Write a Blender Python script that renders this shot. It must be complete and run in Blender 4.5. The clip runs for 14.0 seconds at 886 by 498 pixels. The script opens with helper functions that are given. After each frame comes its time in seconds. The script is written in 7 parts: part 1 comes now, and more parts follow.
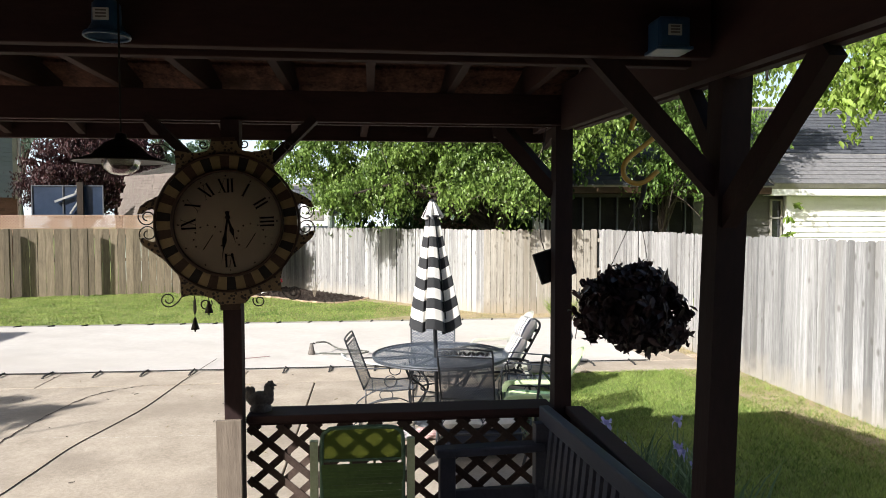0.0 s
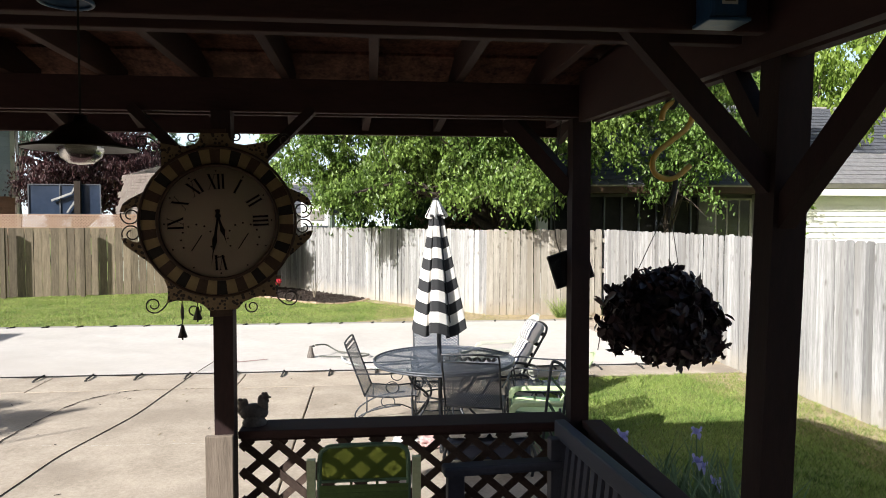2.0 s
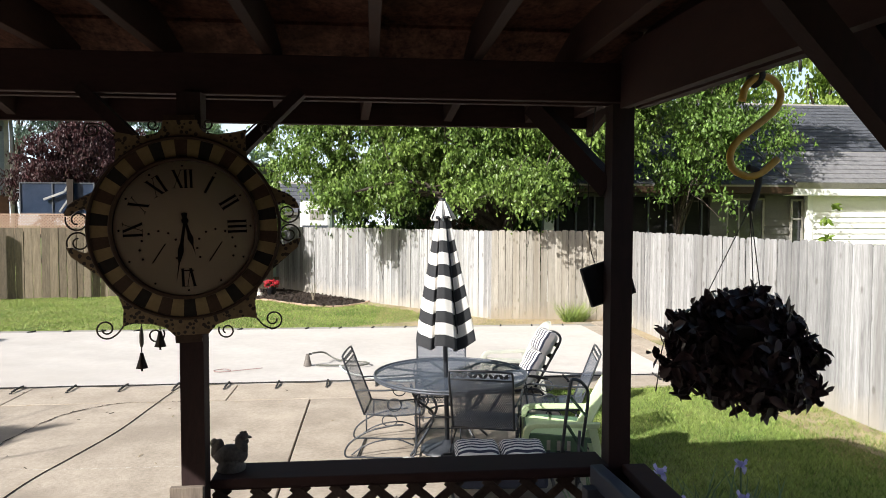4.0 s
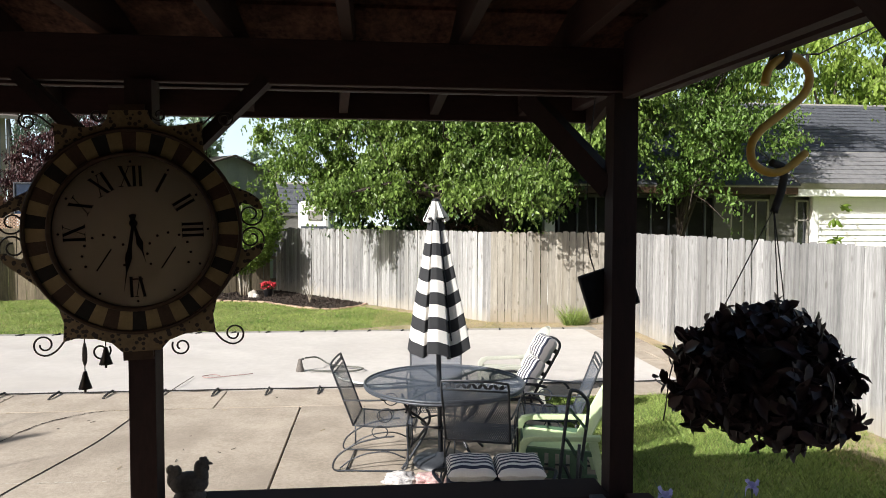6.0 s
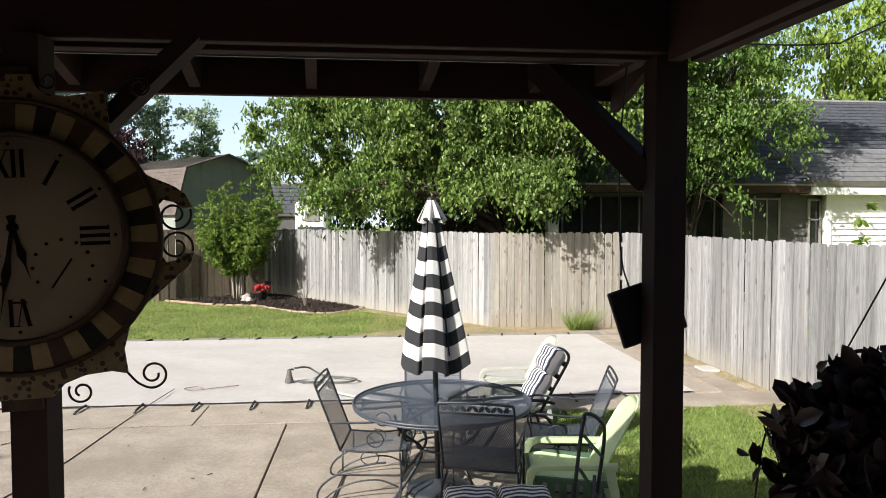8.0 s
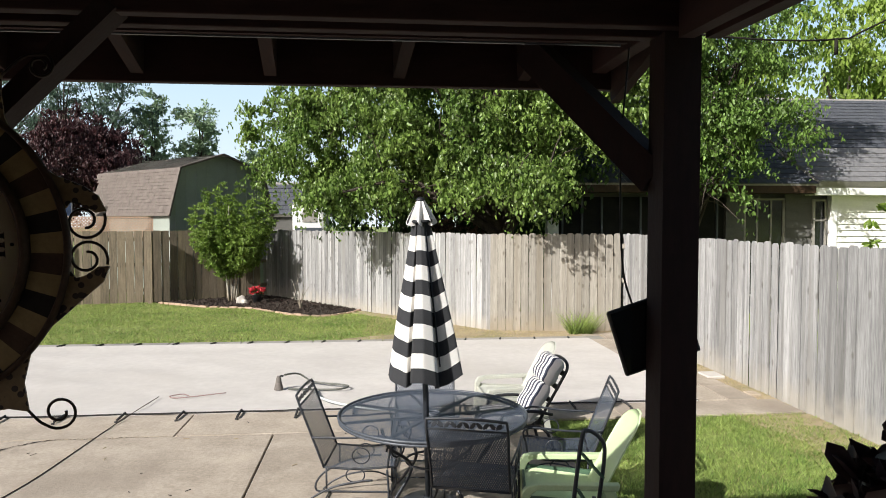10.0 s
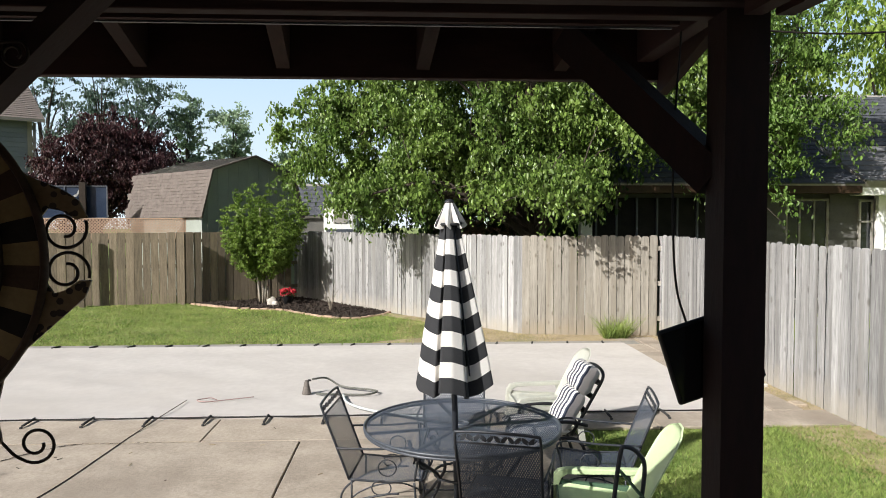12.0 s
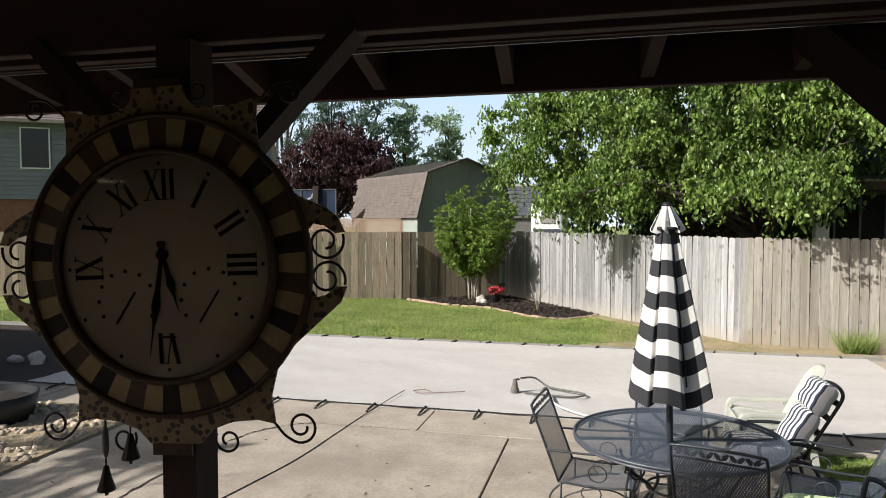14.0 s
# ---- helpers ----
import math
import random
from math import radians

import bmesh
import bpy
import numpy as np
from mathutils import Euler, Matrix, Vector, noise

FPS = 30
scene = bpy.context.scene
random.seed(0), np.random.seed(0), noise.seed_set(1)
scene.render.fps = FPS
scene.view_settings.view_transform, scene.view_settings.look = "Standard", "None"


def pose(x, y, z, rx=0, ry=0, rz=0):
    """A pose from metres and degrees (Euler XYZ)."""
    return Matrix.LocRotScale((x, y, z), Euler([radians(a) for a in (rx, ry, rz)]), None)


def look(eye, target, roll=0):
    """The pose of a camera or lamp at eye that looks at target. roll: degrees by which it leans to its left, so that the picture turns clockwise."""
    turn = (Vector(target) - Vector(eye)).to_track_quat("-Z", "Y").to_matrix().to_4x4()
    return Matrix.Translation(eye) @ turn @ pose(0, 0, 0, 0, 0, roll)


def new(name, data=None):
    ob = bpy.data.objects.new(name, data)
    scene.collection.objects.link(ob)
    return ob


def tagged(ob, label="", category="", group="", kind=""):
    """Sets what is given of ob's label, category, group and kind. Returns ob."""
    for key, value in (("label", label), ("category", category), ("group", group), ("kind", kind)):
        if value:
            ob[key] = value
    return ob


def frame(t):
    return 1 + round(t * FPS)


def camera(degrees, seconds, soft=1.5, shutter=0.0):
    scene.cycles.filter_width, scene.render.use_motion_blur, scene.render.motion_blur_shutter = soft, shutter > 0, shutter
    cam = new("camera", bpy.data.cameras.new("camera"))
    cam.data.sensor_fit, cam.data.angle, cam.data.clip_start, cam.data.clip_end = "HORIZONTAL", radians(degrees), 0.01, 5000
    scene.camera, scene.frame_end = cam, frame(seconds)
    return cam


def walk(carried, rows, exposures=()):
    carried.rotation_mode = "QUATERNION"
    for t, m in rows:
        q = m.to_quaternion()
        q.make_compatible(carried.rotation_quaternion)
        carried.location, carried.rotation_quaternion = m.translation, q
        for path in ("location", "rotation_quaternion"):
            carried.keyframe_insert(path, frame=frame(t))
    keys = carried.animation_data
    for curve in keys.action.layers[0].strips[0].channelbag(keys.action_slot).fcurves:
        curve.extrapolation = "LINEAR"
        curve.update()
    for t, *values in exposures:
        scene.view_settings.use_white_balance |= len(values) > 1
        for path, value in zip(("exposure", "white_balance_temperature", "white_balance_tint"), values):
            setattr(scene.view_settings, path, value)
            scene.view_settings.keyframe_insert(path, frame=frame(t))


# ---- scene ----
cam = camera(65.02, 14.0, soft=0.95)
# seconds, eye x y z, pitch, roll, yaw
PATH = [
    (0.0, 0.000, 0.000, 2.052, -2.43, 0.07, -5.90),
    (0.5, -0.009, 0.028, 2.049, -2.44, 0.16, -5.84),
    (1.0, -0.009, 0.105, 2.046, -2.45, -0.00, -5.87),
    (1.5, -0.007, 0.195, 2.056, -2.41, 0.07, -5.87),
    (2.0, -0.010, 0.269, 2.049, -2.44, -0.03, -5.87),
    (2.5, -0.041, 0.363, 2.050, -2.46, -0.02, -5.82),
    (3.0, -0.052, 0.499, 2.057, -2.48, -0.09, -5.86),
    (5.5, 0.088, 1.130, 2.087, -2.52, -0.17, -5.71),
    (6.0, 0.092, 1.108, 2.080, -2.45, -0.17, -5.67),
    (6.5, 0.102, 1.123, 2.078, -2.44, -0.15, -5.65),
    (7.0, 0.130, 1.233, 2.077, -2.41, -0.17, -5.62),
    (7.5, 0.154, 1.467, 2.083, -2.47, -0.15, -5.64),
    (8.0, 0.181, 1.703, 2.083, -2.43, -0.00, -5.61),
    (10.5, 0.303, 2.085, 2.099, -2.39, -0.01, -5.50),
    (11.0, 0.315, 2.196, 2.101, -2.32, -0.03, -5.50),
    (11.5, 0.325, 2.209, 2.107, -2.35, -0.01, -5.48),
    (12.0, 0.316, 2.198, 2.109, -2.33, 0.05, -2.93),
    (12.5, 0.306, 2.191, 2.121, -2.36, 0.10, 3.36),
    (13.0, 0.303, 2.190, 2.106, -2.33, 0.03, 9.27),
    (13.5, 0.292, 2.157, 2.119, -2.37, 0.05, 11.56),
    (14.0, 0.278, 2.147, 2.140, -2.39, 0.05, 13.93),
]
EXPOSURE = 0.67
walk(cam, [(t, pose(x, y, z, 90 + pitch, roll, yaw)) for t, x, y, z, pitch, roll, yaw in PATH],
     [(0.0, EXPOSURE + 0.28), (3.0, EXPOSURE + 0.28), (5.5, EXPOSURE + 0.12), (8.0, EXPOSURE), (10.5, EXPOSURE - 0.10), (14.0, EXPOSURE - 0.16)])

# ---- sky and sun ----
SUN_WAY = Vector((1.2, 0.96, -1.0)).normalized()
world = bpy.data.worlds.new("world")
scene.world = world
world.use_nodes = True
wn = world.node_tree.nodes
sky = wn.new("ShaderNodeTexSky")
sky.sky_type = "NISHITA"
sky.sun_disc = False
sky.sun_elevation = math.asin(-SUN_WAY.z)
sky.sun_rotation = math.atan2(-SUN_WAY.x, -SUN_WAY.y)
sky.air_density, sky.dust_density, sky.ozone_density = 1.0, 3.2, 1.0
wn["Background"].inputs["Strength"].default_value = 0.066
world.node_tree.links.new(sky.outputs["Color"], wn["Background"].inputs["Color"])
sun_data = bpy.data.lights.new("sun", "SUN")
sun_data.energy, sun_data.angle, sun_data.color = 5.0, radians(0.55), (1.0, 0.972, 0.94)
sun = new("sun", sun_data)
sun.matrix_world = look((0, 0, 0), SUN_WAY)

# ---- materials ----
def surf(name, c1, c2, rough=0.7, metal=0.0, scale=3.0, fine=40.0, stretch=(1, 1, 1), bump=0.25, rnd=0.0,
         c3=None, island=False, trans=0.0, spec=0.4, dist=0.01):
    """A surface with a large and a fine variation of colour, gloss and relief, at true size."""
    m = bpy.data.materials.new(name)
    m.use_nodes = True
    nt = m.node_tree
    N, L = nt.nodes, nt.links
    b = N["Principled BSDF"]
    tc, mp = N.new("ShaderNodeTexCoord"), N.new("ShaderNodeMapping")
    mp.inputs["Scale"].default_value = stretch
    L.new(tc.outputs["Object"], mp.inputs["Vector"])
    if rnd and not island:
        oi, vm = N.new("ShaderNodeObjectInfo"), N.new("ShaderNodeVectorMath")
        vm.operation = "MULTIPLY_ADD"
        L.new(oi.outputs["Random"], vm.inputs[0])
        vm.inputs[1].default_value = (37.0, 53.0, 71.0)
        L.new(tc.outputs["Object"], vm.inputs[2])
        L.new(vm.outputs[0], mp.inputs["Vector"])
    n1, n2 = N.new("ShaderNodeTexNoise"), N.new("ShaderNodeTexNoise")
    for n, s, d in ((n1, scale, 5.0), (n2, fine, 6.0)):
        n.inputs["Scale"].default_value = s
        n.inputs["Detail"].default_value = d
        n.inputs["Roughness"].default_value = 0.6
        L.new(mp.outputs["Vector"], n.inputs["Vector"])
    ramp = N.new("ShaderNodeMapRange")
    ramp.inputs["From Min"].default_value, ramp.inputs["From Max"].default_value = 0.37, 0.63
    add = N.new("ShaderNodeMath")
    add.operation = "MULTIPLY_ADD"
    add.inputs[1].default_value = 0.5
    half = N.new("ShaderNodeMath")
    half.operation = "MULTIPLY"
    half.inputs[1].default_value = 0.5
    L.new(n2.outputs["Fac"], half.inputs[0])
    L.new(n1.outputs["Fac"], add.inputs[0])
    L.new(half.outputs[0], add.inputs[2])
    L.new(add.outputs[0], ramp.inputs["Value"])
    mix = N.new("ShaderNodeMix")
    mix.data_type = "RGBA"
    mix.inputs[6].default_value, mix.inputs[7].default_value = (*c1, 1), (*c2, 1)
    L.new(ramp.outputs[0], mix.inputs[0])
    col = mix.outputs[2]
    if c3:
        n3 = N.new("ShaderNodeTexNoise")
        n3.inputs["Scale"].default_value, n3.inputs["Detail"].default_value = scale * 0.35, 8.0
        L.new(mp.outputs["Vector"], n3.inputs["Vector"])
        r3 = N.new("ShaderNodeMapRange")
        r3.inputs["From Min"].default_value, r3.inputs["From Max"].default_value = 0.5, 0.72
        L.new(n3.outputs["Fac"], r3.inputs["Value"])
        mx = N.new("ShaderNodeMix")
        mx.data_type = "RGBA"
        mx.inputs[7].default_value = (*c3, 1)
        L.new(col, mx.inputs[6])
        L.new(r3.outputs[0], mx.inputs[0])
        col = mx.outputs[2]
    if rnd:
        if island:
            g = N.new("ShaderNodeNewGeometry")
            src = g.outputs["Random Per Island"]
        else:
            g = N.new("ShaderNodeObjectInfo")
            src = g.outputs["Random"]
        rr = N.new("ShaderNodeMapRange")
        rr.inputs["To Min"].default_value, rr.inputs["To Max"].default_value = 1 - rnd, 1 + rnd
        L.new(src, rr.inputs["Value"])
        hs = N.new("ShaderNodeHueSaturation")
        L.new(rr.outputs[0], hs.inputs["Value"])
        L.new(col, hs.inputs["Color"])
        col = hs.outputs["Color"]
    L.new(col, b.inputs["Base Color"])
    rg = N.new("ShaderNodeMapRange")
    rg.inputs["To Min"].default_value, rg.inputs["To Max"].default_value = max(0.03, rough - 0.12), min(1, rough + 0.1)
    L.new(n2.outputs["Fac"], rg.inputs["Value"])
    L.new(rg.outputs[0], b.inputs["Roughness"])
    b.inputs["Metallic"].default_value = metal
    b.inputs["Specular IOR Level"].default_value = spec
    if bump:
        bp = N.new("ShaderNodeBump")
        bp.inputs["Strength"].default_value, bp.inputs["Distance"].default_value = bump, dist
        L.new(add.outputs[0], bp.inputs["Height"])
        L.new(bp.outputs[0], b.inputs["Normal"])
    if trans:
        t = N.new("ShaderNodeBsdfTranslucent")
        L.new(col, t.inputs["Color"])
        ms = N.new("ShaderNodeMixShader")
        ms.inputs[0].default_value = trans
        L.new(b.outputs[0], ms.inputs[1])
        L.new(t.outputs[0], ms.inputs[2])
        L.new(ms.outputs[0], N["Material Output"].inputs["Surface"])
    return m


def glass(name, tint=(0.97, 0.95, 0.92), rough=0.02, clear=0.85):
    """A thin clear pane: most light goes straight through, the rest is mirrored."""
    m = bpy.data.materials.new(name)
    m.use_nodes = True
    N, L = m.node_tree.nodes, m.node_tree.links
    tr, gl, mx, fr = N.new("ShaderNodeBsdfTransparent"), N.new("ShaderNodeBsdfGlossy"), N.new("ShaderNodeMixShader"), N.new("ShaderNodeFresnel")
    tr.inputs["Color"].default_value = (*tint, 1)
    gl.inputs["Roughness"].default_value = rough
    fr.inputs["IOR"].default_value = 1.5
    L.new(fr.outputs[0], mx.inputs[0])
    L.new(tr.outputs[0], mx.inputs[1])
    L.new(gl.outputs[0], mx.inputs[2])
    L.new(mx.outputs[0], N["Material Output"].inputs["Surface"])
    return m


GAZEBO = surf("stained_wood", (0.0165, 0.0090, 0.0086), (0.029, 0.0155, 0.0144), 0.8, scale=4, fine=60, stretch=(1, 1, 0.3), bump=0.3, rnd=0.15, spec=0.22)
GAZEBO_LONG = surf("stained_beam_wood", (0.027, 0.0132, 0.0124), (0.047, 0.0238, 0.0212), 0.8, scale=4, fine=50, stretch=(0.3, 0.3, 1), bump=0.3, rnd=0.15, spec=0.22)
# a lighter copy of the gazebo wood, coloured for sunlight on the lattice
GAZEBO_LIT = surf("sunlit_stained_wood", (0.04, 0.026, 0.021), (0.085, 0.060, 0.049), 0.8, scale=4, fine=60, bump=0.3, rnd=0.2, spec=0.2)
STUD_LIT = surf("sunlit_tan_stud_wood", (0.125, 0.100, 0.078), (0.215, 0.175, 0.138), 0.85, scale=4, fine=40, stretch=(4, 4, 0.4), bump=0.4)
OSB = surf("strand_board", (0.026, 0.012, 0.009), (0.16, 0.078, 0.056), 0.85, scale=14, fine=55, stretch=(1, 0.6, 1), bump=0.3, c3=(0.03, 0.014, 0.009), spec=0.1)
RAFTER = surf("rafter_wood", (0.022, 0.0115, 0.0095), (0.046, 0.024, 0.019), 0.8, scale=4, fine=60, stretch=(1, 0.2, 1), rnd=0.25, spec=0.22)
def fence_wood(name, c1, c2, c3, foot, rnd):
    """Weathered upright boards: long grain streaks, knots and a tan tone blended in at the foot."""
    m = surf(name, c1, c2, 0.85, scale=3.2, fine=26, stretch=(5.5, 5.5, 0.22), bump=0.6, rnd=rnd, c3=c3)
    N, L = m.node_tree.nodes, m.node_tree.links
    b = N["Principled BSDF"]
    col = b.inputs["Base Color"].links[0].from_socket
    tc, oi, mv, sc, vo = (N.new("ShaderNode" + k) for k in ("TexCoord", "ObjectInfo", "VectorMath", "VectorMath", "TexVoronoi"))
    mv.operation, sc.operation = "MULTIPLY_ADD", "MULTIPLY"
    mv.inputs[1].default_value = (11.0, 3.0, 17.0)
    L.new(oi.outputs["Random"], mv.inputs[0])
    L.new(tc.outputs["Object"], mv.inputs[2])
    sc.inputs[1].default_value = (1.0, 0.2, 0.5)
    L.new(mv.outputs[0], sc.inputs[0])
    vo.inputs["Scale"].default_value = 6.0
    L.new(sc.outputs[0], vo.inputs["Vector"])
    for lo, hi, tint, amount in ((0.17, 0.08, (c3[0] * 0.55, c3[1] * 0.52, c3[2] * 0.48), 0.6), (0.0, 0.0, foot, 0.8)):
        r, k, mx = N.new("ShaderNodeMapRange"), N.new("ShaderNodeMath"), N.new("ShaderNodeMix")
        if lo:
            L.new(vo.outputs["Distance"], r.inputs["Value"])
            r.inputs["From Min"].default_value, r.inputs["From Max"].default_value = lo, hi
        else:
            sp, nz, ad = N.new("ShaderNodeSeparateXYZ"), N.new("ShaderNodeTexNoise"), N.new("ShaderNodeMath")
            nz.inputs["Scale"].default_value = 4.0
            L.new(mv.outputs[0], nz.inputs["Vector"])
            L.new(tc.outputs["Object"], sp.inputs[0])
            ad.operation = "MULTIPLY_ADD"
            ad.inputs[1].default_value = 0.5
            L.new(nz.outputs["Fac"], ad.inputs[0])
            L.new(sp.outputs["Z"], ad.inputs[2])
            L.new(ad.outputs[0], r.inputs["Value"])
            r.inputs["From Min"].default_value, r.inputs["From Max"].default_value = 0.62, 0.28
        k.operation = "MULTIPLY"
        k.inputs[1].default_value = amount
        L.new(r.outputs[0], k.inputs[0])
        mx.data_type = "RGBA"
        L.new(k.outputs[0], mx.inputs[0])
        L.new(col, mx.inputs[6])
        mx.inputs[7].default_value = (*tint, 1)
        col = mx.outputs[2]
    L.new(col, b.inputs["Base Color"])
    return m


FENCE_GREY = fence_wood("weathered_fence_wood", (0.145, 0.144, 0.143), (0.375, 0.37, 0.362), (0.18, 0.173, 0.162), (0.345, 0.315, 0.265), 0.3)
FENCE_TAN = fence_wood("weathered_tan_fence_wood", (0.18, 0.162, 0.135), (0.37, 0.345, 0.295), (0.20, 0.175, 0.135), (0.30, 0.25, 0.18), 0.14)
FENCE_BROWN = surf("brown_fence_wood", (0.105, 0.084, 0.058), (0.225, 0.182, 0.126), 0.85, scale=5, fine=38, stretch=(5, 5, 0.5), bump=0.5, rnd=0.36)
CEDAR = surf("cedar_lattice_wood", (0.36, 0.235, 0.16), (0.48, 0.33, 0.235), 0.8, fine=30, rnd=0.15)
CONCRETE = surf("aged_concrete", (0.275, 0.232, 0.182), (0.42, 0.36, 0.29), 0.9, scale=2.6, fine=34, bump=0.7, c3=(0.235, 0.196, 0.155), rnd=0.06)
COPING = surf("grey_coping_concrete", (0.20, 0.19, 0.17), (0.32, 0.30, 0.27), 0.9, scale=2, fine=60, rnd=0.12)
COVER = surf("beige_pool_cover_fabric", (0.45, 0.42, 0.39), (0.53, 0.50, 0.465), 0.8, scale=0.7, fine=9, bump=0.12, c3=(0.41, 0.375, 0.335))
LAWN = surf("lawn_soil_and_grass", (0.11, 0.16, 0.032), (0.25, 0.29, 0.085), 0.95, scale=1.6, fine=45, bump=0.9, c3=(0.18, 0.195, 0.062), dist=0.03)
DRY = surf("bare_dry_ground", (0.26, 0.20, 0.12), (0.42, 0.34, 0.22), 0.95, scale=3, fine=60, bump=0.8, c3=(0.16, 0.17, 0.06), dist=0.03)
BLADE = surf("grass_blades", (0.095, 0.175, 0.03), (0.335, 0.405, 0.11), 0.7, scale=1.2, fine=20, bump=0, rnd=0.5, island=True, trans=0.25)
BLADE_DRY = surf("dry_grass_blades", (0.30, 0.26, 0.12), (0.40, 0.34, 0.17), 0.8, bump=0, rnd=0.3, island=True, trans=0.25)
MULCH = surf("dark_mulch", (0.022, 0.016, 0.012), (0.07, 0.05, 0.038), 0.95, scale=12, fine=90, bump=1.0, dist=0.04)
# brick colour is darkened for the shade on the far house's lower storey
BRICK = surf("red_brick", (0.13, 0.058, 0.044), (0.20, 0.10, 0.072), 0.9, scale=8, fine=60, rnd=0.25)
EDGING = surf("terracotta_edging_brick", (0.33, 0.215, 0.15), (0.50, 0.36, 0.27), 0.9, scale=8, fine=60, rnd=0.25)
BARK = surf("tree_bark", (0.032, 0.025, 0.020), (0.085, 0.068, 0.052), 0.95, scale=6, fine=30, stretch=(1, 1, 0.25), bump=1.0, dist=0.05)
LEAF = surf("maple_leaves", (0.070, 0.134, 0.027), (0.235, 0.335, 0.080), 0.36, scale=0.6, fine=4, bump=0, rnd=0.5, island=True, trans=0.42)
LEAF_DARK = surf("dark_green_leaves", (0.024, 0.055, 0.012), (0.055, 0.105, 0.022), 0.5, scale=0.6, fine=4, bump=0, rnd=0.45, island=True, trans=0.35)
LEAF_LIGHT = surf("yellow_green_leaves", (0.17, 0.265, 0.038), (0.30, 0.40, 0.085), 0.5, scale=0.6, fine=4, bump=0, rnd=0.35, island=True, trans=0.45)
LEAF_BUSH = surf("bush_leaves", (0.12, 0.20, 0.03), (0.235, 0.335, 0.066), 0.5, scale=0.6, fine=4, bump=0, rnd=0.45, island=True, trans=0.42)
# distance haze is put into these two leaf colours
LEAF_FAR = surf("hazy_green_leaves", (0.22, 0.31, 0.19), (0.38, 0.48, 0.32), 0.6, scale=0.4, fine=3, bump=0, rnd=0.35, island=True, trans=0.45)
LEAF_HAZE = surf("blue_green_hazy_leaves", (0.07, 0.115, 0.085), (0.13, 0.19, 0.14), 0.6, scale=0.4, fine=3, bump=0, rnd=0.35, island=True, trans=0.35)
# maple leaves again, darkened for the shaded right-hand tree
LEAF_SHADED = surf("shaded_maple_leaves", (0.075, 0.145, 0.028), (0.19, 0.30, 0.068), 0.45, scale=0.6, fine=4, bump=0, rnd=0.55, island=True, trans=0.4)
PEBBLE = surf("tan_pebbles", (0.30, 0.235, 0.165), (0.50, 0.42, 0.32), 0.9, scale=8, fine=60, bump=0.4, rnd=0.35)
LEAF_RED = surf("dark_red_maple_leaves", (0.022, 0.009, 0.011), (0.072, 0.026, 0.028), 0.5, scale=0.6, fine=4, bump=0, rnd=0.5, island=True, trans=0.3)
BRUSH = surf("brown_dry_leaves", (0.12, 0.075, 0.05), (0.24, 0.155, 0.105), 0.7, bump=0, rnd=0.4, island=True, trans=0.3)
LEAF_PLUM = surf("purple_basket_leaves", (0.020, 0.011, 0.013), (0.052, 0.030, 0.031), 0.4, scale=3, fine=20, bump=0, rnd=0.4, island=True, trans=0.12)
LEAF_IRIS = surf("iris_leaves", (0.09, 0.15, 0.07), (0.17, 0.25, 0.12), 0.55, bump=0, rnd=0.3, island=True, trans=0.3)
IRIS = surf("lavender_iris_petals", (0.38, 0.36, 0.70), (0.56, 0.54, 0.84), 0.6, bump=0, trans=0.4)
IRON = surf("dark_painted_iron", (0.018, 0.021, 0.026), (0.036, 0.040, 0.047), 0.45, scale=20, fine=120, bump=0.15, spec=0.5)
IRON_GREY = surf("grey_painted_iron_mesh", (0.045, 0.052, 0.063), (0.08, 0.09, 0.106), 0.42, scale=20, fine=120, bump=0.1)
BLACK = surf("black_plastic", (0.008, 0.008, 0.009), (0.02, 0.02, 0.022), 0.5, fine=90, bump=0.1)
RUBBER = surf("black_rubber", (0.02, 0.02, 0.02), (0.04, 0.038, 0.036), 0.8, fine=80, bump=0.15)
UMB_DARK = surf("charcoal_umbrella_cloth", (0.018, 0.019, 0.021), (0.034, 0.035, 0.038), 0.85, fine=200, bump=0.15, trans=0.06)
UMB_WHITE = surf("white_umbrella_cloth", (0.70, 0.68, 0.64), (0.82, 0.80, 0.76), 0.85, fine=200, bump=0.15, trans=0.2)
CUSH_WHITE = surf("off_white_cushion_cloth", (0.58, 0.56, 0.53), (0.72, 0.70, 0.66), 0.9, fine=150, bump=0.2)
CUSH_NAVY = surf("navy_cushion_cloth", (0.022, 0.028, 0.048), (0.045, 0.052, 0.08), 0.9, fine=150, bump=0.2)
# lime plastic paled to carry the sun's glare on the rear chair
LIME_GLARE = surf("glare_washed_lime_plastic", (0.50, 0.505, 0.44), (0.58, 0.585, 0.515), 0.45, scale=3, fine=60, bump=0.08, trans=0.25)
LIME = surf("pale_lime_plastic", (0.46, 0.57, 0.32), (0.54, 0.65, 0.39), 0.5, scale=3, fine=60, bump=0.08, c3=(0.42, 0.51, 0.29))
SAGE = surf("sage_green_plastic", (0.055, 0.11, 0.065), (0.09, 0.16, 0.10), 0.5, scale=3, fine=60, bump=0.08)
STRAP = surf("green_vinyl_strap", (0.06, 0.11, 0.03), (0.10, 0.165, 0.048), 0.5, fine=60, bump=0.1, rnd=0.15, trans=0.3)
FRAME_GREEN = surf("pale_green_chair_frame", (0.30, 0.36, 0.22), (0.42, 0.48, 0.31), 0.45, fine=60, bump=0.1)
BENCH = surf("slate_blue_painted_wood", (0.032, 0.036, 0.052), (0.054, 0.058, 0.080), 0.55, scale=5, fine=60, stretch=(1, 0.3, 1), bump=0.25)
